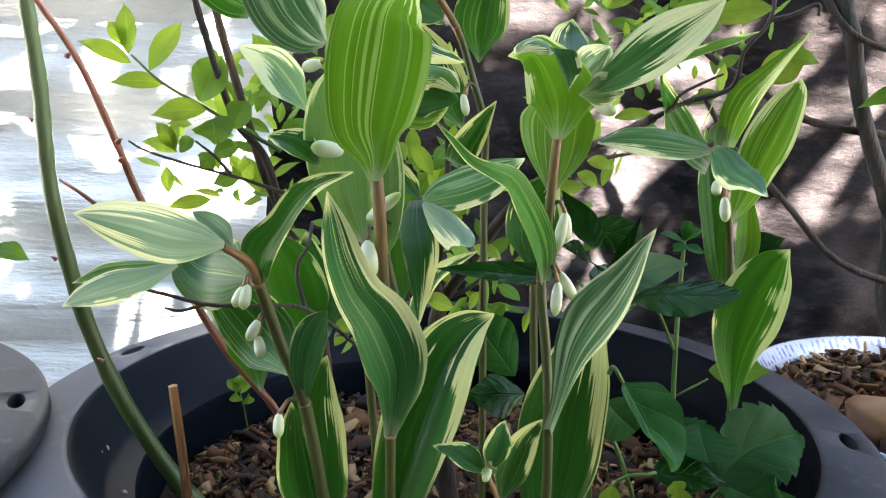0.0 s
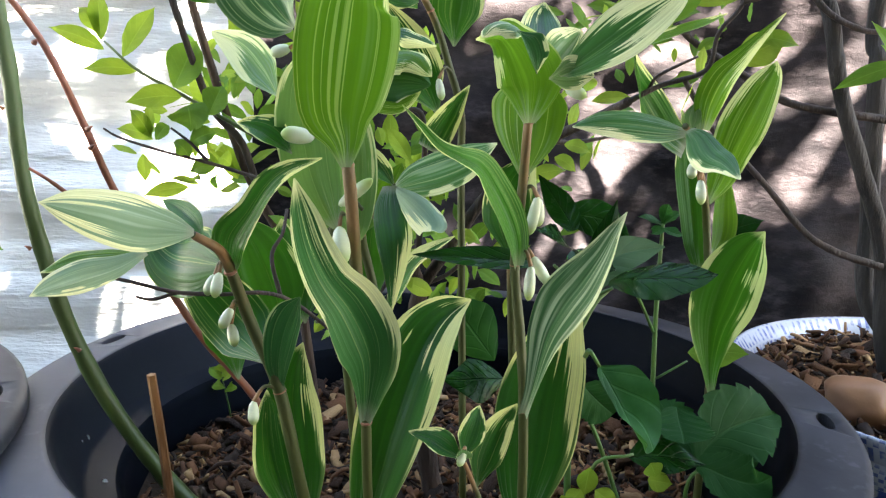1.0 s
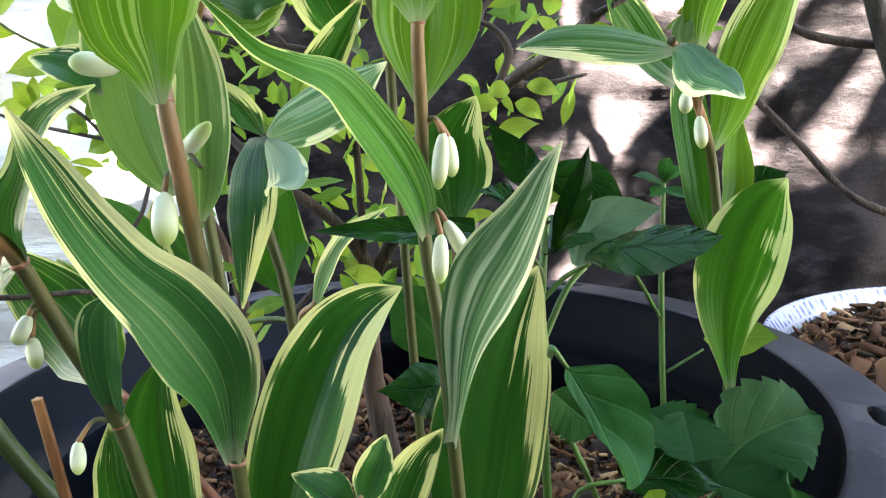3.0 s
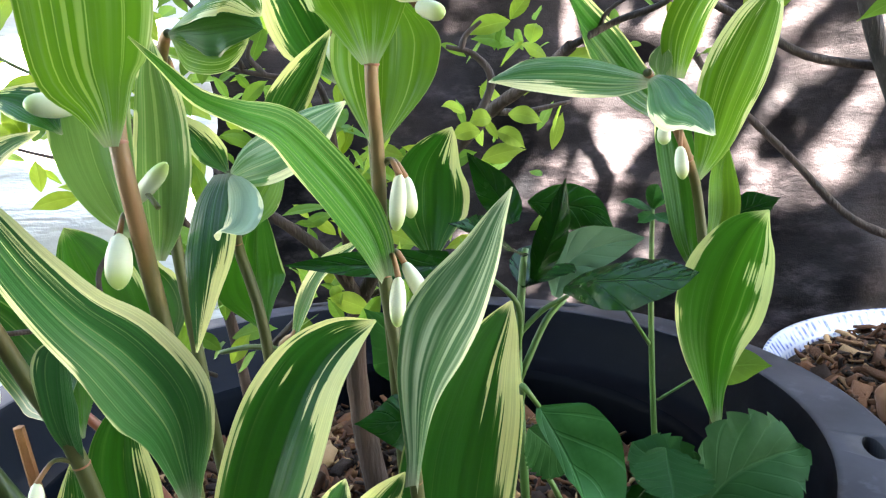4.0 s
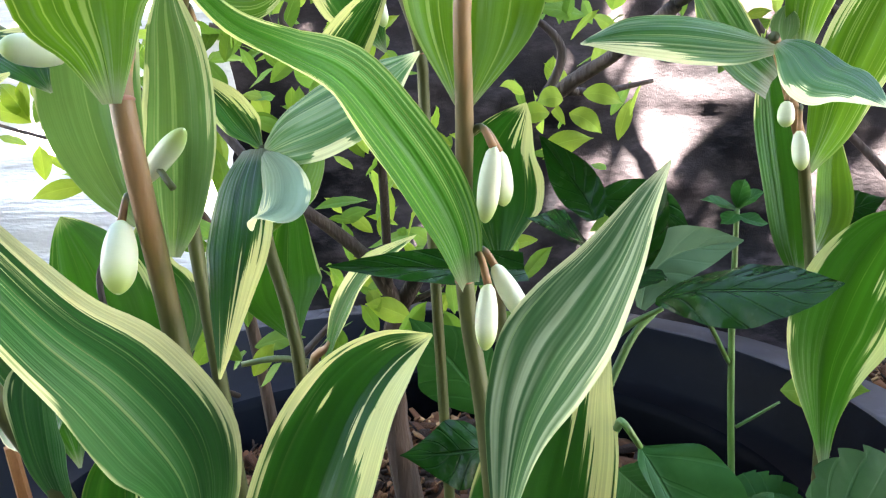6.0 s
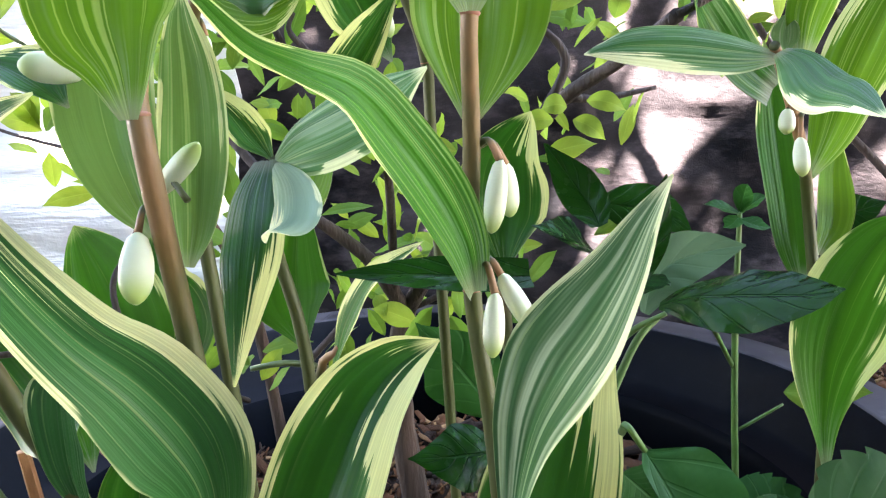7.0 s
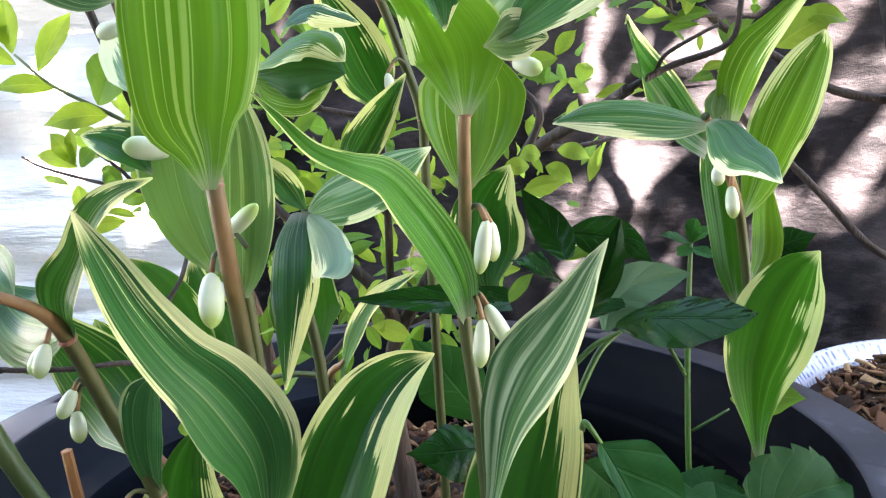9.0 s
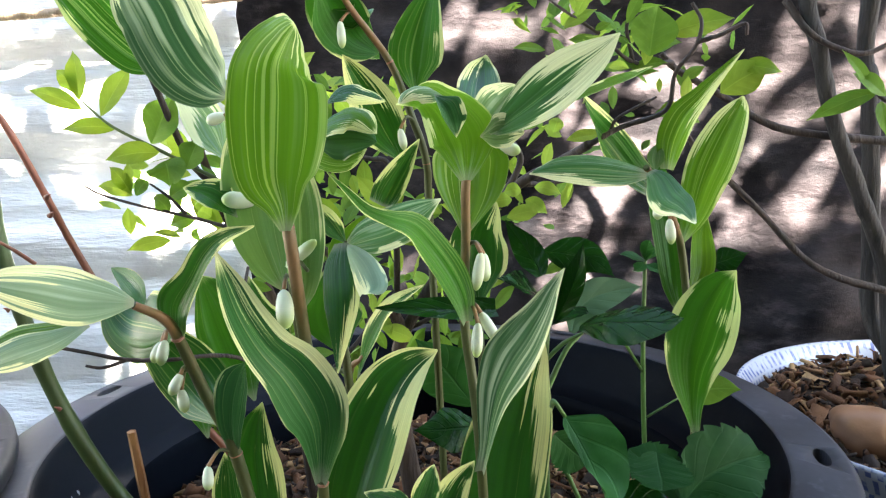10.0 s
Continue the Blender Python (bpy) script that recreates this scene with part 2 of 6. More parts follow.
def plastic_material(name, low, high, spec, lit_side=0.0):
    """Black plastic, scuffed and dusty; the last value is how much light is painted on its left side."""
    s = Shader(name, 0.45, spec)
    w = s.where()
    n = s.noise(w, 9.0, 5.0, 0.65)
    d = s.noise(w, 120.0, 3.0)
    scuff = s.noise(s.scaled(w, (30, 30, 160)), 1.0, 4.0)
    c = s.mix(s.step(n, 0.35, 0.75), low, high)
    c = s.mix(s.math("MULTIPLY", s.step(s.math("MULTIPLY", scuff, d), 0.30, 0.46), 0.35), c, tuple(1.9 * a for a in high))
    # light from the white sheet, painted into the colour towards -x
    if lit_side:
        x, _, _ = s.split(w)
        c = s.mix(s.math("MULTIPLY", s.step(s.math("MULTIPLY_ADD", n, 0.12, x), 0.06, -0.12), lit_side), c, tuple(3.6 * a for a in high))
    s.color(c)
    s.put(s.b.inputs["Roughness"], s.math("MULTIPLY_ADD", n, 0.2, 0.38))
    s.bump(d, 0.08, 0.0008)
    return s.m


def fabric_material():
    s = Shader("woven_black_fabric", 0.6, 0.06)
    w = s.where()
    weave = s.noise(s.scaled(w, (1500, 1500, 500)), 1.0, 1.0)
    n = s.noise(w, 6.0, 5.0, 0.6)
    lint = s.noise(s.scaled(w, (22, 22, 48)), 1.0, 6.0, 0.65)
    c = s.mix(s.step(n, 0.35, 0.75), (0.0040, 0.0042, 0.0056), (0.0360, 0.0308, 0.0346))
    c = s.mix(s.math("MULTIPLY", s.step(lint, 0.46, 0.70), 0.45), c, (0.078, 0.066, 0.074))
    s.color(c)
    s.bump(s.math("MULTIPLY_ADD", weave, 0.12, s.math("MULTIPLY_ADD", lint, 0.7, n)), 0.75, 0.006)
    return s.m


def foil_material():
    s = Shader("white_plastic_sheet", 0.38, 0.5, 0.0)
    w = s.where()
    n = s.noise(s.scaled(w, (4, 4, 26)), 1.0, 5.0, 0.6)
    f = s.noise(w, 60.0, 4.0)
    c = s.mix(n, (0.47, 0.505, 0.525), (0.74, 0.76, 0.78))
    s.color(c)
    s.put(s.b.inputs["Roughness"], s.math("MULTIPLY_ADD", n, 0.3, 0.2))
    s.bump(s.math("ADD", n, s.math("MULTIPLY", f, 0.15)), 0.9, 0.02)
    return s.m


def soil_material():
    s = Shader("potting_soil", 0.9, 0.2)
    n = s.noise(s.where(), 60.0, 6.0, 0.7)
    s.color(s.mix(n, (0.012, 0.008, 0.006), (0.05, 0.033, 0.023)))
    s.bump(n, 0.9, 0.006)
    return s.m


def chip_material(name, single):
    s = Shader(name, 0.8, 0.25)
    r = s.chance() if single else s.island()
    n = s.noise(s.scaled(s.where(), (160, 160, 160)), 1.0, 4.0)
    c = s.mix(s.step(r, 0.15, 0.8), (0.007, 0.0032, 0.0018), (0.150, 0.060, 0.023))
    c = s.mix(s.step(r, 0.78, 0.97), c, (0.44, 0.27, 0.13))
    c = s.mix(s.math("MULTIPLY", n, 0.6), c, (0.026, 0.011, 0.005))
    s.color(c)
    s.bump(n, 0.6, 0.002)
    return s.m


def ground_material():
    s = Shader("paved_ground", 0.85, 0.3)
    n = s.noise(s.where(), 7.0, 6.0, 0.65)
    f = s.noise(s.where(), 90.0, 4.0)
    s.color(s.mix(s.math("MULTIPLY_ADD", f, 0.4, s.math("MULTIPLY", n, 0.6)), (0.045, 0.042, 0.039), (0.105, 0.098, 0.090)))
    s.bump(f, 0.4, 0.003)
    return s.m


def glaze_material(name, pattern):
    """White porcelain glaze with a cobalt pattern: a lattice band or brushed flowers."""
    s = Shader(name, 0.12, 0.6)
    u, v = s.uv()
    n = s.noise(s.where(), 40.0)
    if pattern == "lattice":
        row = s.math("FLOOR", s.math("MULTIPLY", v, 6.0))
        a = s.math("SINE", s.math("ADD", s.math("MULTIPLY", row, 3.14), s.math("MULTIPLY", u, 900.0)))
        b = s.step(s.math("ADD", a, s.math("MULTIPLY_ADD", n, 1.2, -0.4)), 0.1, 0.6)
        gap = s.step(s.math("ABSOLUTE", s.math("SUBTRACT", s.math("FRACT", s.math("MULTIPLY", v, 6.0)), 0.5)), 0.46, 0.36)
        ink = s.math("MULTIPLY", s.math("MULTIPLY", b, s.step(s.noise(s.where(), 75.0, 2.0), 0.36, 0.60)), s.math("MULTIPLY", gap, 0.85))
    else:
        ink = s.step(s.math("SUBTRACT", s.noise(s.where(), 55.0, 2.0), s.math("MULTIPLY", s.cells(s.where(), 60.0), 0.3)), 0.30, 0.38)
    s.color(s.mix(ink, (0.45, 0.48, 0.54), (0.060, 0.095, 0.30)))
    return s.m


def stone_material():
    s = Shader("river_stone", 0.5, 0.4)
    n = s.noise(s.where(), 30.0, 5.0)
    s.color(s.mix(n, (0.150, 0.062, 0.026), (0.285, 0.138, 0.064)))
    s.bump(s.noise(s.where(), 200.0), 0.2, 0.001)
    return s.m


# each of these is painted lighter on its left, as if lit from there
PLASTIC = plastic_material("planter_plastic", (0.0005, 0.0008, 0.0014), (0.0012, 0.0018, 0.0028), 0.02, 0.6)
DUSTY_LIT_LEFT = plastic_material("planter_step", (0.0008, 0.0012, 0.0020), (0.0034, 0.0040, 0.0054), 0.03, 0.85)
RIM_LIT_LEFT = plastic_material("planter_rim", (0.0250, 0.0255, 0.0300), (0.0520, 0.0515, 0.0590), 0.09, 0.22)
FABRIC, FOIL, SOIL_MAT, CHIPS = fabric_material(), foil_material(), soil_material(), chip_material("bark_chips", False)
CHIP_PIECE = chip_material("bark_piece", True)
GROUND, LATTICE, FLOWERS, STONE = ground_material(), glaze_material("porcelain_band", "lattice"), glaze_material("porcelain_side", "flowers"), stone_material()

# ---- helpers for building ----
def mesh_object(name, bm, material, smooth=True):
    me = bpy.data.meshes.new(name)
    bm.to_mesh(me)
    bm.free()
    if smooth:
        me.polygons.foreach_set("use_smooth", [True] * len(me.polygons))
    me.materials.append(material)
    return new(name, me)


def part(name, bm, material, parent, label="", smooth=True):
    ob = mesh_object(name, bm, material, smooth)
    ob.parent = parent
    return tagged(ob, label)


def base_of(name, place, label, category, group=""):
    ob = new(name)
    ob.location = place
    ob.empty_display_size = 0.02
    return tagged(ob, label, category, group)


def spline(pts, n):
    """n + 1 points on a smooth curve through pts, and the ways along it."""
    p = [Vector(a) for a in pts]
    p = [2 * p[0] - p[1]] + p + [2 * p[-1] - p[-2]]
    k = len(p) - 3
    out = []
    for i in range(n + 1):
        x = min(i / n * k, k - 1e-6)
        j, f = int(x), x - int(x)
        a, b, c, d = p[j:j + 4]
        out.append(0.5 * (2 * b + (c - a) * f + (2 * a - 5 * b + 4 * c - d) * f * f + (3 * b - a - 3 * c + d) * f ** 3))
    ways = [(out[min(i + 1, n)] - out[max(i - 1, 0)]).normalized() for i in range(n + 1)]
    return out, ways


def tube(pts, radii, seg=10, n=None, knobs=0.0, seed=0):
    """A closed round tube along a smooth curve; radii from start to end."""
    n = n or 5 * (len(pts) - 1)
    c, w = spline(pts, n)
    bm = bmesh.new()
    uv = bm.loops.layers.uv.new("UVMap")
    rnd = random.Random(seed)
    side = w[0].orthogonal().normalized()
    rings = []
    for i in range(n + 1):
        side = (side - w[i] * side.dot(w[i])).normalized()
        up = w[i].cross(side)
        x = i / n * (len(radii) - 1)
        j = min(int(x), len(radii) - 2)
        r = radii[j] + (radii[j + 1] - radii[j]) * (x - j)
        r *= 1 + knobs * rnd.uniform(-1, 1)
        rings.append([bm.verts.new(c[i] + (side * math.cos(a) + up * math.sin(a)) * r) for a in [2 * math.pi * k / seg for k in range(seg)]])
    for i in range(n):
        for k in range(seg):
            f = bm.faces.new((rings[i][k], rings[i][(k + 1) % seg], rings[i + 1][(k + 1) % seg], rings[i + 1][k]))
            for l, (a, b) in zip(f.loops, ((k, i), (k + 1, i), (k + 1, i + 1), (k, i + 1))):
                l[uv].uv = (a / seg, b / n)
    bm.faces.new(rings[0][::-1])
    bm.faces.new(rings[-1])
    return bm


def shift(bm, parent):
    bmesh.ops.translate(bm, verts=bm.verts, vec=-Vector(parent.location))
    return bm


def half_width(v, kind):
    """The half width of a leaf at v from base to tip, as a share of its widest."""
    if kind == "ovate":
        return math.sin(math.pi * v ** 0.86) ** (1.25 if v > 0.45 else 0.95)
    if kind == "toothed":
        return min(1.0, v ** 0.6 * (1 - v) ** 0.42 * 1.75)
    return (0.14 + 0.86 * min(1.0, v / 0.3) ** 0.8) * math.sin(math.pi * (0.06 + 0.94 * v) ** 0.95) ** 0.8


def blade(pts, width, face=(0, -1, 0.3), cup=0.2, kind="seal", seed=0, wave=0.06, cream=(0.1, 0.1, 0.3), furl=0.0):
    """A leaf along a smooth midrib. Its stations are places on the midrib, with the half widths to either side or, without them, one width for all.
    face is the side that it shows; cup lifts its margins towards that side, furl those at its base."""
    rnd = random.Random(seed)
    n, m = (96, 16) if kind == "toothed" else (36, 16) if width is None else (22, 10)
    c, w = spline([p[:3] for p in pts], n)
    if width is None:
        halves, _ = spline([(p[3], p[4], 0) for p in pts], n)
    else:
        halves = [Vector((0.5, 0.5, 0)) * width * half_width(i / n, kind) for i in range(n + 1)]
    face = Vector(face).normalized()
    bm = bmesh.new()
    uv = bm.loops.layers.uv.new("UVMap")
    margins, streaks = (bm.loops.layers.uv.new("margins"), bm.loops.layers.uv.new("streaks")) if kind == "seal" else (None, None)
    ph, ph2 = rnd.uniform(0, 6), rnd.uniform(0, 6)
    twist = rnd.uniform(-0.2, 0.2) if width is None else rnd.uniform(-0.5, 0.5)
    rows = []
    for i in range(n + 1):
        v = i / n
        side = w[i].cross(face)
        side = side.normalized() if side.length > 1e-4 else Vector((1, 0, 0))
        side = Matrix.Rotation(twist * (v - 0.35), 3, w[i]) @ side
        out = side.cross(w[i]).normalized()
        roll = cup + furl * (1 - v) ** 3
        row = []
        for k in range(m + 1):
            u = 2 * k / m - 1
            a = abs(u)
            h = max(halves[i][0] if u < 0 else halves[i][1], 0.0002)
            x = h * u
            if kind == "toothed" and 0.05 < v < 0.99:
                x *= 1.0 + a ** 6 * 0.17 * ((1.0 - (11.0 * v) % 1.0) ** 0.7 - 0.5)
            lift = roll * h * a ** 1.6
            lift += wave * h * a * a * (math.sin(7 * v + (ph if u > 0 else ph2)) + 0.5 * math.sin(17 * v + (ph2 if u > 0 else ph)))
            lift -= 0.07 * h * math.exp(-(u * 6) ** 2)
            if kind == "seal":
                lift += 0.012 * h * math.sin(u * 15 + ph) + 0.010 * h * math.sin(u * 23 + ph2)
            else:
                lift += (0.06 if kind == "ovate" else 0.03) * h * math.sin(34 * v - 7 * a) * a * (1 - a * 0.5)
            row.append(bm.verts.new(c[i] + side * x + out * lift))
        rows.append(row)
    for i in range(n):
        for k in range(m):
            f = bm.faces.new((rows[i][k], rows[i][k + 1], rows[i + 1][k + 1], rows[i + 1][k]))
            for l, (a, b) in zip(f.loops, ((k, i), (k + 1, i), (k + 1, i + 1), (k, i + 1))):
                l[uv].uv = (a / m, b / n)
                if margins:
                    l[margins].uv, l[streaks].uv = cream[:2], (cream[2], 0)
    return bm


count = {"leaf": 0}


def leaf(plant, pts, width, mat=None, face=(0, -1, 0.3), cup=0.2, kind="seal", cream=(0.1, 0.1, 0.3), furl=0.0):
    count["leaf"] += 1
    return part("leaf", shift(blade(pts, width, face, cup, kind, count["leaf"], 0.07, cream, furl), plant), mat, plant)


def stem(plant, pts, r, joints=()):
    seal = plant.name.startswith("solomons")
    radii, r = (r, max(r)) if isinstance(r, tuple) else ((r * 1.05, r, r * 0.72), r)
    ob = part("stem", shift(tube(pts, radii, 12), plant), STEM_SEAL if seal else STEM_GREEN, plant)
    if seal:
        for i in joints or range(2, len(pts) - 1, 2):
            a, b, d = Vector(pts[i - 1]), Vector(pts[i]), Vector(pts[i + 1])
            way = (d - a).normalized()
            ring = tube([b - way * r * 0.30, b, b + way * r * 0.30], (r * 0.9, r * 1.06, r * 0.85), 12, 4)
            part("node_ring", shift(ring, plant), NODE, plant, "pinkish ring at a leaf joint")
    return ob


def bud(plant, joint, top, tip, r=0.0028):
    """A hanging tubular flower bud on a thin curved stalk."""
    j, a, b = Vector(joint), Vector(top), Vector(tip)
    way = (b - a)
    n, seg = 18, 16
    bm = bmesh.new()
    uv = bm.loops.layers.uv.new("UVMap")
    x = way.normalized().orthogonal().normalized()
    y = way.normalized().cross(x)
    rings = []
    for i in range(n + 1):
        v = i / n
        v = 1 - (1 - v) ** 1.6
        rad = r * (0.5 + 0.5 * math.sin(min(1.0, v / 0.5) * math.pi / 2) if v < 0.6 else max(0.03, 1 - ((v - 0.6) / 0.405) ** 2.2) ** 0.6)
        if i == 0:
            rad = r * 0.25
        rad *= 0.92
        rings.append([bm.verts.new(a + way * v + (x * math.cos(t) + y * math.sin(t)) * rad * (1 + 0.07 * math.cos(3 * t) * max(0.0, (v - 0.45) / 0.55))) for t in [2 * math.pi * k / seg for k in range(seg)]])
    for i in range(n):
        for k in range(seg):
            f = bm.faces.new((rings[i][k], rings[i][(k + 1) % seg], rings[i + 1][(k + 1) % seg], rings[i + 1][k]))
            for l, (p, q) in zip(f.loops, ((k, i), (k + 1, i), (k + 1, i + 1), (k, i + 1))):
                l[uv].uv = (p / seg, 1 - (1 - q / n) ** 1.6)
    bm.faces.new(rings[-1])
    ob = part("flower_bud", shift(bm, plant), BUD, plant, "white tubular bud with a green tip")
    lift = j.lerp(a, 0.55) + Vector((0, 0, 0.25 * (j - a).length + 0.0015))
    st = tube([j, lift, a + way * 0.02], (0.0009, 0.0008, 0.0010), 8, 8)
    part("flower_stalk", shift(st, plant), STEM_SEAL, ob)
    return ob


def seal_plant(place):
    return base_of("solomons_seal", place, "variegated Solomon's seal with cream-edged green leaves and white buds", "plant", "Solomon's seals in the planter")


def pepper_plant(place):
    return base_of("pepper_plant", place, "young pepper plant with glossy dark green leaves", "plant", "pepper plants in the planter")


def strawberry_plant(place):
    return base_of("strawberry_plant", place, "low strawberry plant with toothed dark green leaflets", "plant")


def lathe(profile, seg=96, centre=(0, 0, 0)):
    """A closed turned body; profile: (radius, height) from first to last, without a seam."""
    bm = bmesh.new()
    uv = bm.loops.layers.uv.new("UVMap")
    c = Vector(centre)
    rings = [[bm.verts.new(c + Vector((r * math.cos(t), r * math.sin(t), z))) for t in [2 * math.pi * k / seg for k in range(seg)]] for r, z in profile]
    for i in range(len(profile) - 1):
        for k in range(seg):
            f = bm.faces.new((rings[i][k], rings[i][(k + 1) % seg], rings[i + 1][(k + 1) % seg], rings[i + 1][k]))
            for l, (p, q) in zip(f.loops, ((k, i), (k + 1, i), (k + 1, i + 1), (k, i + 1))):
                l[uv].uv = (p / seg, q / (len(profile) - 1))
    return bm


# ---- setting ----
SOIL = 0.315
bm = bmesh.new()
bmesh.ops.create_grid(bm, x_segments=8, y_segments=8, size=600)
tagged(mesh_object("ground", bm, GROUND, False), "dark worn paving around the planters", "ground", kind="structure")


def hanging_sheet(name, x0, x1, y, z0, z1, nx, nz, material, label, folds, seed, sag=0.0):
    """A wrinkled sheet with thickness, hanging from above."""
    bm = bmesh.new()
    off = Vector((seed * 3.7, seed * 1.3, 0))
    g = []
    for i in range(nx + 1):
        col = []
        for k in range(nz + 1):
            x, z = x0 + (x1 - x0) * i / nx, z0 + (z1 - z0) * k / nz
            q = Vector((x * folds[0], z * folds[1], 0)) + off
            d = folds[2] * noise.noise(q) + 0.5 * folds[2] * noise.noise(q * 2.3) + 0.2 * folds[2] * noise.noise(q * 6)
            d += folds[3] * abs(noise.noise(Vector((x * 5 + z * 3, z * 5 - x * 2, seed)))) + 0.5 * folds[3] * abs(noise.noise(Vector((x * 11 - z * 5, z * 9 + x * 6, seed + 4))))
            d += 0.3 * folds[3] * abs(noise.noise(Vector((x * 8 + z * 4, z * 30, seed + 9))))
            d -= sag * max(0, 1 - z / 0.25) ** 2
            col.append(bm.verts.new((x, y + d, z)))
        g.append(col)
    for i in range(nx):
        for k in range(nz):
            bm.faces.new((g[i][k], g[i + 1][k], g[i + 1][k + 1], g[i][k + 1]))
    ob = mesh_object(name, bm, material)
    s = ob.modifiers.new("thickness", "SOLIDIFY")
    s.thickness, s.offset = 0.002, 1
    return tagged(ob, label, "sheet", kind="structure")


hanging_sheet("wall_back", -0.32, 2.2, 1.05, 0.0, 1.1, 260, 130, FABRIC, "creased black woven fabric hung as a fence", (3.2, 2.0, 0.035, 0.030), 1)
hanging_sheet("wall_left", -2.4, -0.215, 1.02, 0.0, 1.1, 130, 110, FOIL, "wrinkled white plastic sheet hung as a fence", (1.1, 10.0, 0.030, 0.012), 2, 0.10)

# plain unseen wall added to block low sky light, opposite the sheets
bm = bmesh.new()
bmesh.ops.create_cube(bm, size=1, matrix=pose(0, -1.6, 1.6) @ Matrix.Diagonal((7, 0.2, 3.2, 1)))
tagged(mesh_object("wall_front_shade", bm, GROUND, False), "unseen plain grey wall added to cut low sky light", "wall", kind="structure")


# ---- the large planter ----
def planter():
    c = (0.02, 0.63, 0)
    th = base_of("planter", c, "large round black plastic planter with a wide drilled rim", "plant pot")
    inner = [(0.0, 0.03), (0.215, 0.03), (0.232, 0.31), (0.2345, 0.350), (0.2375, 0.3565), (0.240, 0.358)]
    step = [(0.240, 0.358), (0.258, 0.361), (0.262, 0.365), (0.2745, 0.392), (0.2785, 0.4035), (0.2815, 0.406)]
    lip = [(0.2815, 0.406), (0.285, 0.4065), (0.322, 0.404), (0.327, 0.401), (0.328, 0.394), (0.325, 0.391), (0.292, 0.393), (0.2835, 0.398), (0.2815, 0.406)]
    outer = [(0.292, 0.393), (0.286, 0.388), (0.27, 0.36), (0.235, 0.0), (0.0, 0.0)]
    part("inner_wall", lathe(inner, 128), PLASTIC, th, "dusty black inner wall, its left painted lighter as if lit")
    part("inner_step", lathe(step, 128), DUSTY_LIT_LEFT, th, "dusty black step below the rim, its left painted lighter as if lit")
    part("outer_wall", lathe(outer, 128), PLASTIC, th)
    ring = lathe(lip, 128)
    bmesh.ops.remove_doubles(ring, verts=ring.verts, dist=1e-6)
    ob = mesh_object("rim", ring, RIM_LIT_LEFT)
    cut = bmesh.new()
    for a in (-12.3, 163.2, 60, 110, 245, 295):
        m = pose(0.3065 * math.cos(radians(a)), 0.3065 * math.sin(radians(a)), 0.395, 0, 0, a) @ Matrix.Diagonal((0.62, 1.6, 1, 1))
        bmesh.ops.create_cone(cut, cap_ends=True, segments=24, radius1=0.0095, radius2=0.0095, depth=0.06, matrix=m)
    cutter = mesh_object("cutter", cut, PLASTIC, False)
    mod = ob.modifiers.new("holes", "BOOLEAN")
    mod.object, mod.operation, mod.solver = cutter, "DIFFERENCE", "EXACT"
    bpy.context.view_layer.update()
    me = bpy.data.meshes.new_from_object(ob.evaluated_get(bpy.context.evaluated_depsgraph_get()))
    ob.modifiers.clear()
    old = ob.data
    ob.data = me
    bpy.data.meshes.remove(old)
    bpy.data.objects.remove(cutter)
    ob.parent = th
    tagged(ob, "wide flat grey rim with oblong holes, its left painted lighter as if lit")
    return th


first_planter = planter()
tagged(first_planter, "large round black plastic planter with a wide drilled rim", "plant pot", "black planters")


def chip(bm, m, rnd, bend):
    """One crumpled piece of bark."""
    rows = []
    for k in range(4):
        x = k / 3 - 0.5
        w = (0.5 - 0.35 * abs(x + rnd.uniform(-0.3, 0.3))) * rnd.uniform(0.7, 1.1)
        lift = bend * (0.25 - x * x) * 3
        jit = [rnd.uniform(-0.2, 0.2) for _ in range(4)]
        rows.append([bm.verts.new(m @ Vector((x + jit[0], y * w + jit[1] * 0.4, z + lift))) for y, z in ((-1, -0.5), (1, -0.5 + jit[2]), (0.9, 0.5), (-0.9, 0.5 + jit[3]))])
    for p, q in zip(rows, rows[1:]):
        for k in range(4):
            bm.faces.new((p[k], p[(k + 1) % 4], q[(k + 1) % 4], q[k]))
    bm.faces.new(rows[0][::-1])
    bm.faces.new(rows[-1])


def mulch(name, centre, radius, z, n, size, label, seed):
    """Bark chips of all sizes, heaped on a bed of soil."""
    rnd = random.Random(seed)
    bm = bmesh.new()
    for i in range(n):
        a, r = rnd.uniform(0, 2 * math.pi), radius * math.sqrt(rnd.random())
        s = size * (rnd.uniform(0.2, 0.75) if rnd.random() < 0.93 else rnd.uniform(0.9, 1.5))
        h = z + rnd.uniform(0.0, 0.007)
        m = pose(centre[0] + r * math.cos(a), centre[1] + r * math.sin(a), h, rnd.gauss(0, 30), rnd.gauss(0, 30), rnd.uniform(0, 360))
        lump = rnd.random() < 0.28
        s *= 0.62 if lump else 1
        m = m @ Matrix.Diagonal((s, s * rnd.uniform(0.14, 0.58) * (1.5 if lump else 1), s * (rnd.uniform(0.3, 0.6) if lump else rnd.uniform(0.04, 0.12)), 1))
        chip(bm, m, rnd, rnd.uniform(-0.4, 0.4) if lump else rnd.uniform(-2.4, 2.4))
    ob = mesh_object(name, bm, CHIPS)
    return tagged(ob, label, "mulch", kind="stuff")


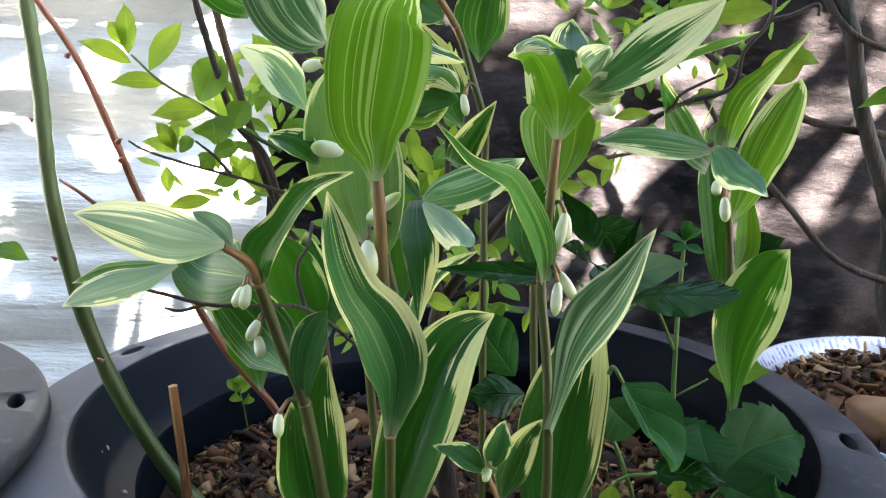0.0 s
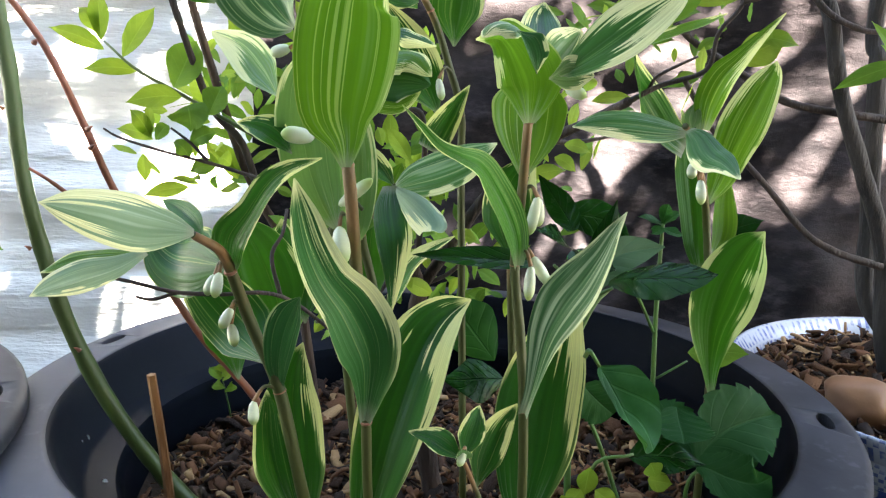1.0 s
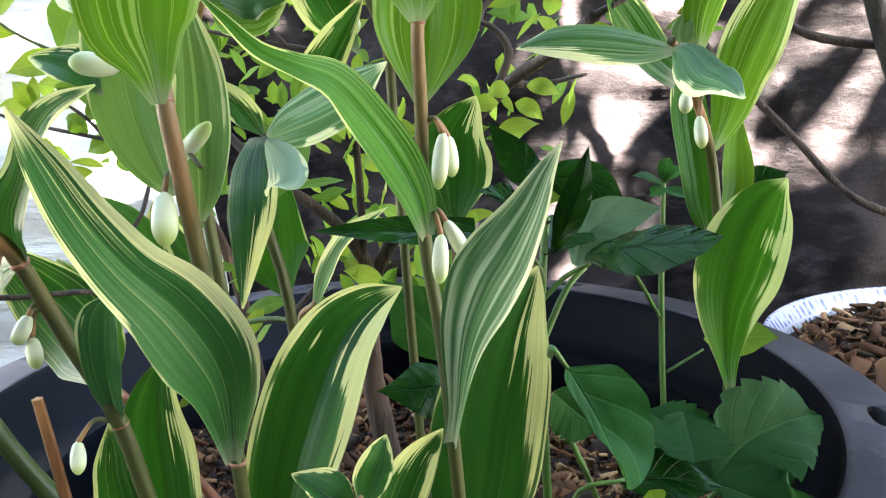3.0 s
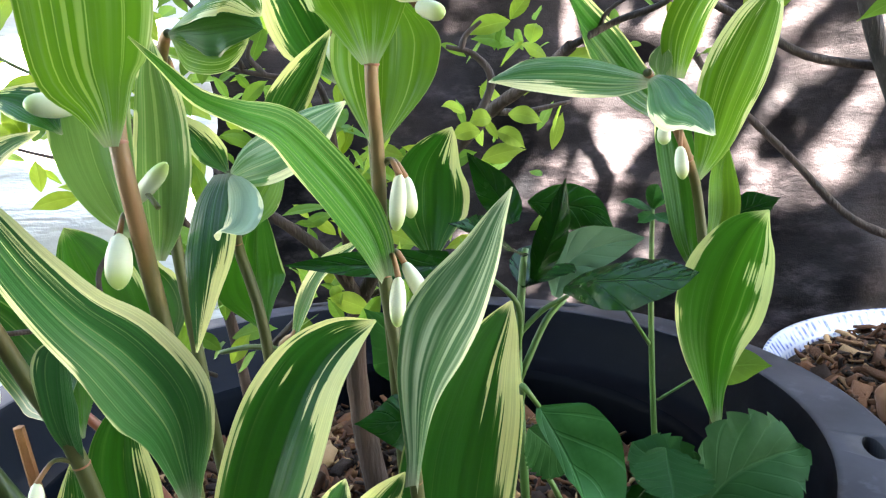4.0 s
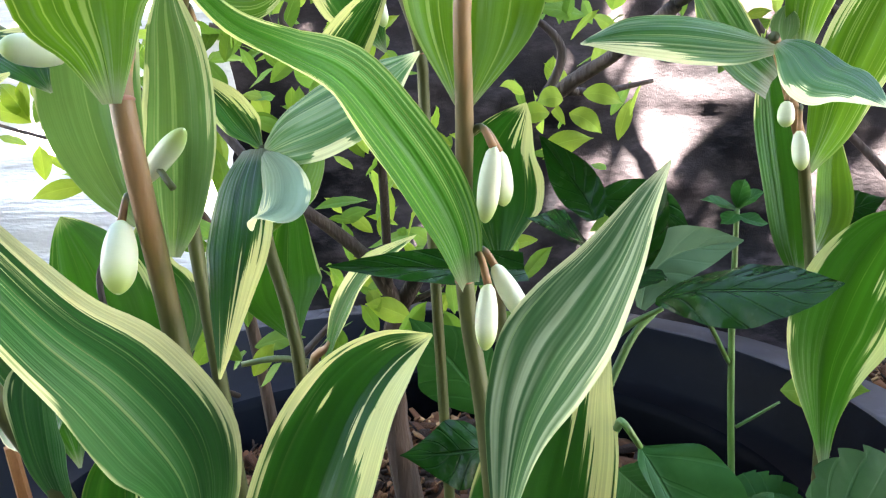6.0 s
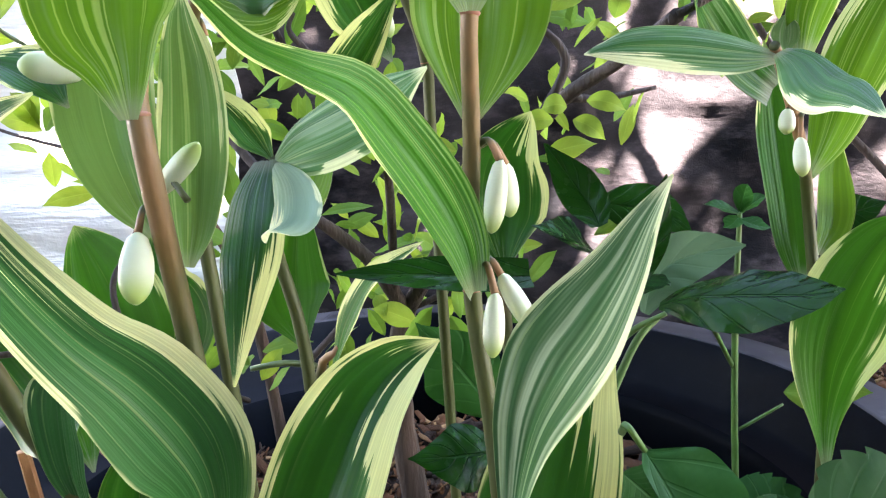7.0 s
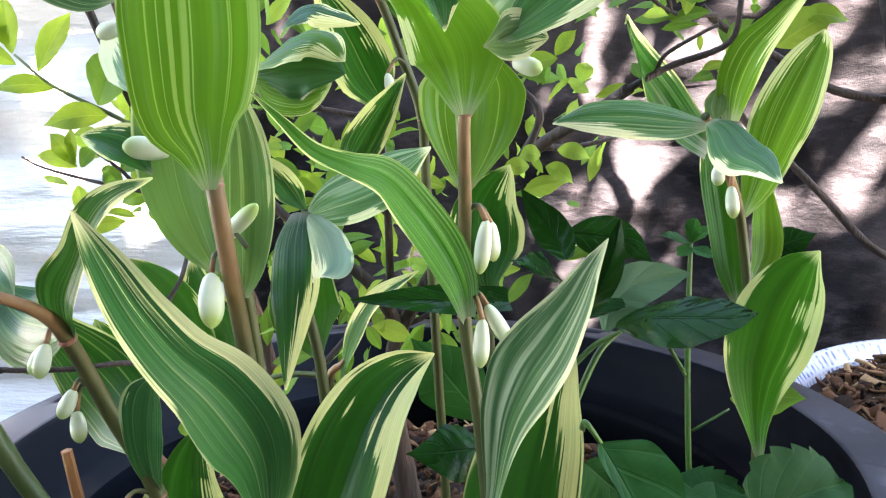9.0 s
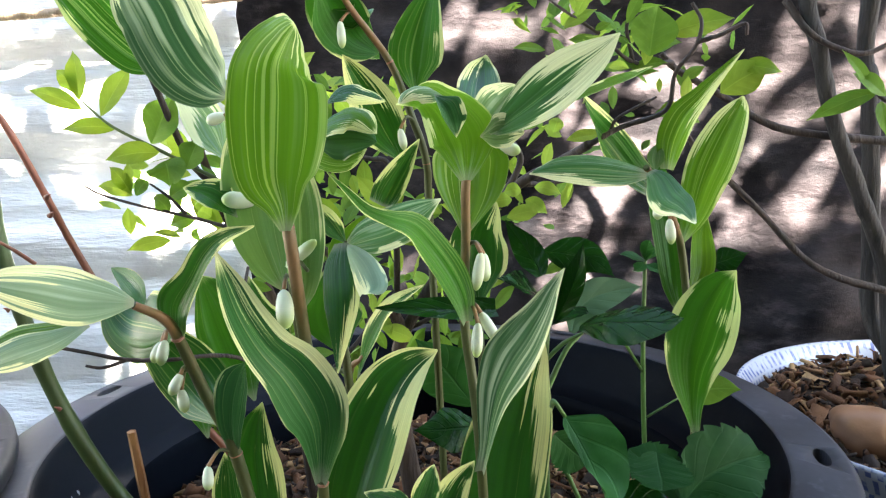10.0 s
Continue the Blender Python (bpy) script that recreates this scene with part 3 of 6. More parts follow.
def soil_bed(name, centre, radius, z, label):
    bm = bmesh.new()
    rings, seg = 14, 48
    top = [[bm.verts.new((centre[0] + radius * i / rings * math.cos(t), centre[1] + radius * i / rings * math.sin(t),
            z + 0.006 * noise.noise(Vector((i * 0.9, k * 0.7, z * 9))))) for k, t in enumerate([2 * math.pi * k / seg for k in range(seg)])] for i in range(1, rings + 1)]
    mid = bm.verts.new((*centre, z))
    for k in range(seg):
        bm.faces.new((mid, top[0][k], top[0][(k + 1) % seg]))
        for i in range(rings - 1):
            bm.faces.new((top[i][k], top[i + 1][k], top[i + 1][(k + 1) % seg], top[i][(k + 1) % seg]))
    return tagged(mesh_object(name, bm, SOIL_MAT), label, "soil", kind="stuff")


soil_bed("soil", (0.02, 0.63), 0.2325, SOIL, "dark potting soil filling the planter")
big_mulch = mulch("bark_mulch", (0.02, 0.63), 0.225, SOIL + 0.002, 5200, 0.022, "red-brown bark chips over the planter's soil", 3)


# ---- functions for woody things and the rest ----
def branch(plant, pts, r0, r1, material, name="branch"):
    n = 6 * (len(pts) - 1)
    bm = tube(pts, (r0, 0.5 * (r0 + r1), r1), 10, n, 0.07, int(abs(pts[0][0]) * 9999))
    return part(name, shift(bm, plant), material, plant)


def thorn(plant, root, tip):
    a, b = Vector(root), Vector(tip)
    return part("thorn", shift(tube([a, a.lerp(b, 0.5) + Vector((0, 0, 0.0004)), b], (0.0016, 0.0009, 0.0002), 8, 4), plant), CANE_RED, plant)


def stake_body(parent, top, foot):
    """A split, slightly bent square stick with a broken end."""
    bm = tube([foot, Vector(foot).lerp(Vector(top), 0.5) + Vector((0.001, 0, 0)), top], (0.0040, 0.0036, 0.0030), 5, 8, 0.06, 4)
    return part("stick", shift(bm, parent), WOOD_STICK, parent, smooth=False)


def leaf_scatter(plant, a, b, n, size, seed, fresh=0.3):
    """Small twig leaves in the box between two corners, each turned its own way."""
    rnd = random.Random(seed)
    a, b = Vector(a), Vector(b)
    for i in range(n):
        p = Vector([rnd.uniform(min(q, w), max(q, w)) for q, w in zip(a, b)])
        yaw, pitch = rnd.uniform(0, 2 * math.pi), rnd.gauss(0.65, 0.45)
        way = Vector((math.cos(yaw) * math.cos(pitch), math.sin(yaw) * math.cos(pitch) * 0.7, math.sin(pitch)))
        s = size * rnd.uniform(0.55, 1.25)
        droop = Vector((0, 0, -0.12 * s))
        pts = [p, p + way * s * 0.35, p + way * s * 0.7 + droop * 0.3, p + way * s + droop]
        face = (rnd.gauss(0, 0.5), rnd.gauss(-0.6, 0.4), rnd.uniform(0.2, 1.0))
        leaf(plant, pts, s * rnd.uniform(0.30, 0.44), LEAF_LIME if rnd.random() < fresh else LEAF_SHRUB, face, rnd.uniform(-0.2, 0.3), "ovate")


def porcelain_pot(place):
    th = base_of("porcelain_pot", place, "white porcelain pot with a cobalt-blue lattice rim", "plant pot")
    part("body", lathe([(0.0, 0.0), (0.165, 0.0), (0.172, 0.012), (0.19, 0.12), (0.206, 0.25), (0.209, 0.322)], 96), FLOWERS, th, "white glazed side with blue brushed flowers")
    part("foot_band", lathe([(0.209, 0.322), (0.212, 0.330), (0.213, 0.338), (0.211, 0.345)], 96), LATTICE, th)
    rim = [(0.211, 0.345), (0.220, 0.362), (0.2225, 0.368), (0.2215, 0.371), (0.2185, 0.3705), (0.2075, 0.356), (0.203, 0.345)]
    part("rim", lathe(rim, 96), LATTICE, th, "flared white rim with a blue lattice band")
    part("inner_wall", lathe([(0.203, 0.345), (0.200, 0.33), (0.19, 0.12), (0.0, 0.05)], 96), FLOWERS, th)
    return th


def river_stone(place):
    bm = bmesh.new()
    bmesh.ops.create_icosphere(bm, subdivisions=4, radius=1)
    for v in bm.verts:
        v.co *= 1 + 0.22 * noise.noise(v.co * 0.9 + Vector((3, 1, 0))) + 0.06 * noise.noise(v.co * 2.6)
        v.co = Vector((v.co.x * 0.034, v.co.y * 0.026, v.co.z * 0.025))
    ob = mesh_object("stone", bm, STONE)
    ob.matrix_world = pose(*place, 0, 12, -20)
    return tagged(ob, "smooth orange-brown river stone lying on the mulch", "stone")


def fleck(planter, place, size):
    bm = bmesh.new()
    bmesh.ops.create_icosphere(bm, subdivisions=2, radius=size)
    for v in bm.verts:
        v.co = Vector((v.co.x * 0.7, v.co.y * 0.35, v.co.z)) * (1 + 0.4 * noise.noise(v.co * 400)) + Vector(place)
    return part("white_spot", shift(bm, planter), FOIL, planter, "dried white splash on the inner wall")


def weed_plant(place):
    return base_of("weed", place, "tiny fresh green weed by the planter's wall", "plant")

# ---- plants in the planter ----
# Solomon's seal with the broad folded leaf
seal = seal_plant((0.0, 0.415, SOIL))
stem(seal, [(0.0000, 0.4150, 0.3150), (-0.0045, 0.3740, 0.4334), (-0.0052, 0.3637, 0.4854), (-0.0066, 0.3620, 0.5238), (-0.0093, 0.3580, 0.5598), (-0.0124, 0.3512, 0.6081), (-0.0207, 0.3720, 0.6268), (-0.0345, 0.3720, 0.6596)], (0.0022, 0.0025, 0.0029, 0.0028, 0.0024), (2, 5))
leaf(seal, [(-0.0052, 0.3602, 0.4876, 0.0023, 0.0023), (-0.0027, 0.3530, 0.5054, 0.0061, 0.0061), (-0.0014, 0.3477, 0.5213, 0.0109, 0.0109), (-0.0040, 0.3428, 0.5349, 0.0145, 0.0145), (-0.0094, 0.3335, 0.5503, 0.0137, 0.0137), (-0.0166, 0.3229, 0.5641, 0.0104, 0.0104), (-0.0209, 0.3115, 0.5795, 0.0082, 0.0082), (-0.0227, 0.2999, 0.5948, 0.0055, 0.0055), (-0.0236, 0.2872, 0.6092, 0.0003, 0.0003)], None, mat=LEAF_BLUE, cream=(0.11, 0.56, 0.55), face=(0.15, -1, 0.3), cup=0.32, furl=0.7)
leaf(seal, [(-0.0128, 0.3477, 0.6074, 0.0021, 0.0021), (-0.0132, 0.3455, 0.6185, 0.0083, 0.0083), (-0.0154, 0.3444, 0.6306, 0.0167, 0.0167), (-0.0133, 0.3394, 0.6482, 0.0209, 0.0209), (-0.0104, 0.3313, 0.6631, 0.0211, 0.0211), (-0.0076, 0.3223, 0.6744, 0.0177, 0.0177), (-0.0025, 0.3152, 0.6814, 0.0126, 0.0126), (0.0013, 0.3109, 0.6852, 0.0078, 0.0078), (0.0035, 0.3081, 0.6876, 0.0006, 0.0006)], None, mat=LEAF_YOUNG, cream=(0.14, 0.30, 0.85), cup=-0.22, furl=0.5)
leaf(seal, [(-0.0337, 0.3450, 0.6636, 0.0019, 0.0019), (-0.0394, 0.3420, 0.6679, 0.0111, 0.0111), (-0.0462, 0.3374, 0.6761, 0.0156, 0.0156), (-0.0509, 0.3321, 0.6870, 0.0163, 0.0163), (-0.0538, 0.3273, 0.6971, 0.0160, 0.0160), (-0.0588, 0.3219, 0.7071, 0.0117, 0.0117), (-0.0685, 0.3150, 0.7158, 0.0003, 0.0003)], None, mat=LEAF_STRIPED, cream=(0.34, 0.55, 0.75), cup=-0.2)
leaf(seal, [(-0.0660, 0.3600, 0.6793, 0.0065, 0.0065), (-0.0755, 0.3600, 0.6851, 0.0113, 0.0113), (-0.0872, 0.3585, 0.6965, 0.0124, 0.0124), (-0.0954, 0.3551, 0.7062, 0.0108, 0.0108), (-0.1102, 0.3500, 0.7176, 0.0003, 0.0003)], None, mat=LEAF_DARK, cup=-0.2, cream=(0.22, 0.12, 1.0))
leaf(seal, [(-0.0491, 0.3900, 0.6352), (-0.0645, 0.4200, 0.6480), (-0.0824, 0.4500, 0.6613), (-0.1089, 0.4923, 0.6713)], 0.021, mat=LEAF_YOUNG, cup=0.2, cream=(0.90, 0.55, 0.90))
leaf(seal, [(-0.0401, 0.3720, 0.6105), (-0.0496, 0.3750, 0.6180), (-0.0578, 0.3770, 0.6219), (-0.0660, 0.3776, 0.6239)], 0.018, mat=LEAF_CREAM, cup=0.3, face=(0, -0.5, 0.85), cream=(0.41, 0.41, 0.30))
leaf(seal, [(-0.0198, 0.3700, 0.5772, 0.0015, 0.0015), (-0.0255, 0.3726, 0.5884, 0.0084, 0.0084), (-0.0306, 0.3756, 0.6018, 0.0125, 0.0125), (-0.0339, 0.3789, 0.6174, 0.0146, 0.0146), (-0.0348, 0.3819, 0.6320, 0.0142, 0.0142), (-0.0344, 0.3838, 0.6456, 0.0108, 0.0108), (-0.0322, 0.3860, 0.6607, 0.0003, 0.0003)], None, mat=LEAF_SOFT, cup=0.15, cream=(0.14, 0.10, 0.40), furl=0.3)
leaf(seal, [(-0.0125, 0.3720, 0.5683, 0.0019, 0.0019), (-0.0115, 0.3753, 0.5782, 0.0068, 0.0068), (-0.0117, 0.3801, 0.5929, 0.0096, 0.0096), (-0.0121, 0.3836, 0.6073, 0.0098, 0.0098), (-0.0133, 0.3865, 0.6204, 0.0083, 0.0083), (-0.0149, 0.3883, 0.6312, 0.0053, 0.0053), (-0.0155, 0.3900, 0.6419, 0.0003, 0.0003)], None, mat=LEAF_SOFT, cup=0.15, cream=(0.22, 0.50, 0.55), furl=0.3)
leaf(seal, [(-0.0083, 0.3860, 0.3852, 0.0009, 0.0009), (-0.0054, 0.3952, 0.4222, 0.0104, 0.0104), (0.0008, 0.4017, 0.4506, 0.0173, 0.0173), (0.0075, 0.4088, 0.4745, 0.0209, 0.0209), (0.0142, 0.4164, 0.4930, 0.0206, 0.0206), (0.0226, 0.4273, 0.5093, 0.0168, 0.0168), (0.0329, 0.4381, 0.5188, 0.0105, 0.0105), (0.0466, 0.4484, 0.5239, 0.0004, 0.0004)], None, mat=LEAF_CREAM, face=(-0.25, -1, 0.3), cream=(0.30, 0.52, 0.05), cup=0.24, furl=0.2)
bud(seal, (-0.0070, 0.3620, 0.5872), (-0.0183, 0.3700, 0.5878), (-0.0028, 0.3615, 0.6011), r=0.0031)
bud(seal, (-0.0150, 0.3600, 0.5852), (-0.0163, 0.3531, 0.5806), (-0.0137, 0.3430, 0.5659), r=0.0043)
bud(seal, (-0.0180, 0.3660, 0.6210), (-0.0282, 0.3600, 0.6188), (-0.0412, 0.3540, 0.6207), r=0.004)
bud(seal, (-0.0290, 0.3500, 0.6500), (-0.0362, 0.3500, 0.6560), (-0.0446, 0.3520, 0.6536))
# Solomon's seal with the long arching leaf
seal = seal_plant((0.075, 0.42, SOIL))
stem(seal, [(0.0750, 0.4200, 0.3150), (0.0718, 0.3760, 0.4332), (0.0692, 0.3644, 0.4922), (0.0665, 0.3650, 0.5275), (0.0623, 0.3655, 0.5629), (0.0634, 0.3566, 0.6005), (0.0639, 0.3496, 0.6279), (0.0673, 0.3600, 0.6409), (0.0701, 0.3520, 0.6494)], 0.0023)
leaf(seal, [(0.0693, 0.3609, 0.4924, 0.0024, 0.0024), (0.0714, 0.3528, 0.5084, 0.0029, 0.0029), (0.0733, 0.3465, 0.5254, 0.0054, 0.0054), (0.0759, 0.3434, 0.5385, 0.0085, 0.0085), (0.0808, 0.3386, 0.5519, 0.0111, 0.0111), (0.0868, 0.3341, 0.5628, 0.0103, 0.0103), (0.0929, 0.3295, 0.5748, 0.0066, 0.0066), (0.0974, 0.3259, 0.5857, 0.0032, 0.0032), (0.1018, 0.3230, 0.5947, 0.0002, 0.0002)], None, face=(-0.4, -1, 0.2), cream=(0.12, 0.42, 0.8), cup=0.22, furl=0.8, mat=LEAF_STRIPED)
leaf(seal, [(0.0722, 0.3760, 0.4180, 0.0011, 0.0011), (0.0747, 0.3868, 0.4386, 0.0135, 0.0135), (0.0789, 0.3970, 0.4588, 0.0212, 0.0212), (0.0825, 0.4070, 0.4784, 0.0227, 0.0227), (0.0881, 0.4162, 0.4966, 0.0200, 0.0200), (0.0940, 0.4240, 0.5130, 0.0139, 0.0139), (0.1004, 0.4304, 0.5260, 0.0071, 0.0071), (0.1047, 0.4346, 0.5348, 0.0005, 0.0005)], None, mat=LEAF_CREAM, cream=(0.12, 0.58, 0.10), cup=0.12)
leaf(seal, [(0.0630, 0.3620, 0.5630, 0.0024, 0.0024), (0.0609, 0.3524, 0.5761, 0.0057, 0.0057), (0.0563, 0.3435, 0.5882, 0.0076, 0.0076), (0.0498, 0.3332, 0.6006, 0.0075, 0.0075), (0.0431, 0.3236, 0.6108, 0.0064, 0.0064), (0.0351, 0.3153, 0.6156, 0.0036, 0.0036), (0.0268, 0.3113, 0.6200, 0.0024, 0.0024), (0.0193, 0.3100, 0.6278, 0.0013, 0.0013), (0.0126, 0.3088, 0.6347, 0.0002, 0.0002)], None, mat=LEAF_DARK, face=(0.3, -1, 0.5), cream=(0.16, 0.14, 0.5), cup=0.2, furl=0.5)
leaf(seal, [(0.0634, 0.3566, 0.6045, 0.0022, 0.0022), (0.0651, 0.3647, 0.6174, 0.0125, 0.0125), (0.0658, 0.3697, 0.6294, 0.0166, 0.0166), (0.0664, 0.3724, 0.6386, 0.0148, 0.0148), (0.0670, 0.3740, 0.6516, 0.0004, 0.0004)], None, mat=LEAF_YOUNG, cup=0.2, cream=(0.06, 0.06, 0.75), furl=0.3)
leaf(seal, [(0.0639, 0.3461, 0.6278, 0.0024, 0.0024), (0.0638, 0.3391, 0.6389, 0.0102, 0.0102), (0.0627, 0.3360, 0.6457, 0.0139, 0.0139), (0.0583, 0.3309, 0.6532, 0.0115, 0.0115), (0.0535, 0.3246, 0.6586, 0.0080, 0.0080), (0.0485, 0.3187, 0.6613, 0.0059, 0.0059), (0.0390, 0.3080, 0.6586, 0.0003, 0.0003)], None, mat=LEAF_YOUNG, face=(0.15, -1, -0.6), cream=(0.35, 0.10, 0.45), cup=-0.3, furl=0.5)
leaf(seal, [(0.0580, 0.3120, 0.6600), (0.0511, 0.3040, 0.6644), (0.0443, 0.3000, 0.6635), (0.0407, 0.2970, 0.6586)], 0.013, mat=LEAF_PALE, cup=-0.6, face=(-0.1, -0.6, 1), cream=(0.61, 0.41, 0.50))
leaf(seal, [(0.0530, 0.3020, 0.6616), (0.0563, 0.2980, 0.6574), (0.0587, 0.2980, 0.6516), (0.0607, 0.3020, 0.6469)], 0.011, mat=LEAF_BLUE, cup=0.8, face=(0.8, -1, 0.2), cream=(0.27, 0.27, 0.30))
leaf(seal, [(0.0735, 0.3320, 0.6470, 0.0016, 0.0016), (0.0822, 0.3284, 0.6530, 0.0064, 0.0064), (0.0933, 0.3250, 0.6614, 0.0101, 0.0101), (0.1033, 0.3250, 0.6690, 0.0096, 0.0096), (0.1138, 0.3261, 0.6765, 0.0061, 0.0061), (0.1227, 0.3275, 0.6838, 0.0002, 0.0002)], None, mat=LEAF_GLAUCOUS, cup=0.2, face=(0.1, -1, 0.5), cream=(0.85, 0.85, 0.4))
leaf(seal, [(0.0677, 0.3450, 0.6523, 0.0046, 0.0046), (0.0697, 0.3671, 0.6624, 0.0097, 0.0097), (0.0715, 0.3872, 0.6736, 0.0069, 0.0069), (0.0741, 0.3958, 0.6816, 0.0004, 0.0004)], None, mat=LEAF_CREAM, cup=0.3, cream=(0.40, 0.40, 0.35))
leaf(seal, [(0.0815, 0.3360, 0.6489, 0.0013, 0.0013), (0.1036, 0.3306, 0.6588, 0.0035, 0.0035), (0.1164, 0.3263, 0.6634, 0.0039, 0.0039), (0.1256, 0.3222, 0.6671, 0.0033, 0.0033), (0.1330, 0.3186, 0.6708, 0.0002, 0.0002)], None, mat=LEAF_YOUNG, cup=0.3, face=(0, -0.5, 0.85), cream=(0.35, 0.35, 0.5))
leaf(seal, [(0.0680, 0.3400, 0.6473), (0.0746, 0.3450, 0.6551), (0.0795, 0.3500, 0.6607), (0.0849, 0.3550, 0.6665)], 0.018, mat=LEAF_PALE, cup=0.3, cream=(0.55, 0.55, 0.50))
leaf(seal, [(0.0697, 0.3350, 0.6459), (0.0762, 0.3300, 0.6474), (0.0817, 0.3300, 0.6480), (0.0868, 0.3300, 0.6472)], 0.014, mat=LEAF_PALE, cup=0.3, cream=(0.55, 0.55, 0.50))
bud(seal, (0.0638, 0.3580, 0.5980), (0.0699, 0.3540, 0.5960), (0.0675, 0.3581, 0.5783))
bud(seal, (0.0638, 0.3580, 0.5980), (0.0711, 0.3600, 0.5946), (0.0720, 0.3620, 0.5815))
bud(seal, (0.0638, 0.3620, 0.5687), (0.0682, 0.3520, 0.5653), (0.0673, 0.3501, 0.5502))
bud(seal, (0.0638, 0.3620, 0.5687), (0.0695, 0.3580, 0.5684), (0.0769, 0.3546, 0.5559))
bud(seal, (0.0687, 0.3420, 0.6473), (0.0778, 0.3420, 0.6421), (0.0856, 0.3381, 0.6394))
# Solomon's seal by the far inner wall of the planter
seal = seal_plant((0.212, 0.522, SOIL))
stem(seal, [(0.2120, 0.5220, 0.3150), (0.2131, 0.5184, 0.4403), (0.2121, 0.5220, 0.4771), (0.2056, 0.5301, 0.5544), (0.1940, 0.5100, 0.5838), (0.1756, 0.4800, 0.6115), (0.1630, 0.4560, 0.6240)], 0.0026)
leaf(seal, [(0.2125, 0.5145, 0.4436, 0.0021, 0.0021), (0.2060, 0.5034, 0.4684, 0.0064, 0.0064), (0.2015, 0.4919, 0.4962, 0.0147, 0.0147), (0.2027, 0.4852, 0.5174, 0.0203, 0.0203), (0.2053, 0.4770, 0.5365, 0.0192, 0.0192), (0.2111, 0.4709, 0.5533, 0.0123, 0.0123), (0.2178, 0.4661, 0.5639, 0.0004, 0.0004)], None, mat=LEAF_DARK, cream=(0.26, 0.46, 0.30), cup=0.26, furl=0.4)
leaf(seal, [(0.2040, 0.5320, 0.5239, 0.0027, 0.0027), (0.2011, 0.5357, 0.5402, 0.0079, 0.0079), (0.1990, 0.5402, 0.5609, 0.0098, 0.0098), (0.1958, 0.5434, 0.5840, 0.0102, 0.0102), (0.1930, 0.5450, 0.6040, 0.0084, 0.0084), (0.1875, 0.5450, 0.6310, 0.0004, 0.0004)], None, mat=LEAF_DARK, cup=0.2, cream=(0.16, 0.04, 0.15))
leaf(seal, [(0.2118, 0.5320, 0.5358, 0.0028, 0.0028), (0.2202, 0.5395, 0.5504, 0.0082, 0.0082), (0.2215, 0.5454, 0.5717, 0.0066, 0.0066), (0.2243, 0.5480, 0.5873, 0.0003, 0.0003)], None, mat=LEAF_YOUNG, cup=0.2, cream=(0.14, 0.10, 0.3))
leaf(seal, [(0.2031, 0.5247, 0.5719, 0.0017, 0.0017), (0.2076, 0.5178, 0.5897, 0.0084, 0.0084), (0.2106, 0.5111, 0.6090, 0.0126, 0.0126), (0.2154, 0.5071, 0.6260, 0.0143, 0.0143), (0.2228, 0.5062, 0.6438, 0.0113, 0.0113), (0.2294, 0.5078, 0.6560, 0.0060, 0.0060), (0.2321, 0.5087, 0.6626, 0.0005, 0.0005)], None, cup=0.3, face=(-0.3, -1, 0.3), cream=(0.30, 0.44, 0.55), mat=LEAF_YOUNG)
leaf(seal, [(0.1792, 0.4750, 0.6216, 0.0036, 0.0036), (0.1803, 0.4722, 0.6369, 0.0080, 0.0080), (0.1853, 0.4696, 0.6507, 0.0088, 0.0088), (0.1936, 0.4675, 0.6609, 0.0060, 0.0060), (0.2040, 0.4660, 0.6731, 0.0032, 0.0032), (0.2167, 0.4660, 0.6869, 0.0003, 0.0003)], None, mat=LEAF_YOUNG, cup=0.3, face=(-0.5, -1, 0.2), cream=(0.12, 0.70, 0.7))
leaf(seal, [(0.1637, 0.4560, 0.6206, 0.0025, 0.0025), (0.1487, 0.4520, 0.6224, 0.0078, 0.0078), (0.1319, 0.4475, 0.6244, 0.0096, 0.0096), (0.1140, 0.4437, 0.6249, 0.0074, 0.0074), (0.1038, 0.4430, 0.6240, 0.0032, 0.0032), (0.0979, 0.4426, 0.6227, 0.0003, 0.0003)], None, cup=-0.2, face=(0, -1, 0.6), cream=(0.60, 0.08, 0.7), mat=LEAF_GLAUCOUS)
leaf(seal, [(0.1649, 0.4560, 0.6222, 0.0027, 0.0027), (0.1673, 0.4446, 0.6183, 0.0075, 0.0075), (0.1680, 0.4286, 0.6112, 0.0100, 0.0100), (0.1712, 0.4135, 0.6072, 0.0065, 0.0065), (0.1729, 0.3944, 0.6014, 0.0004, 0.0004)], None, cup=-0.25, face=(-0.3, -1, 0.6), cream=(0.08, 0.45, 0.4), mat=LEAF_GLAUCOUS)
leaf(seal, [(0.1779, 0.5000, 0.6093, 0.0076, 0.0076), (0.1646, 0.4946, 0.6197, 0.0096, 0.0096), (0.1492, 0.4833, 0.6367, 0.0101, 0.0101), (0.1361, 0.4613, 0.6481, 0.0091, 0.0091), (0.1247, 0.4257, 0.6586, 0.0042, 0.0042), (0.1233, 0.4185, 0.6607, 0.0003, 0.0003)], None, mat=LEAF_CREAM, cup=0.2, cream=(0.14, 0.50, 0.40))
leaf(seal, [(0.1713, 0.4700, 0.6205), (0.1716, 0.4720, 0.6267), (0.1726, 0.4740, 0.6314), (0.1736, 0.4760, 0.6361)], 0.01, mat=LEAF_PALE, cup=0.2)
bud(seal, (0.1884, 0.4970, 0.5995), (0.1847, 0.4880, 0.5911), (0.1856, 0.4856, 0.5762), r=0.0034)
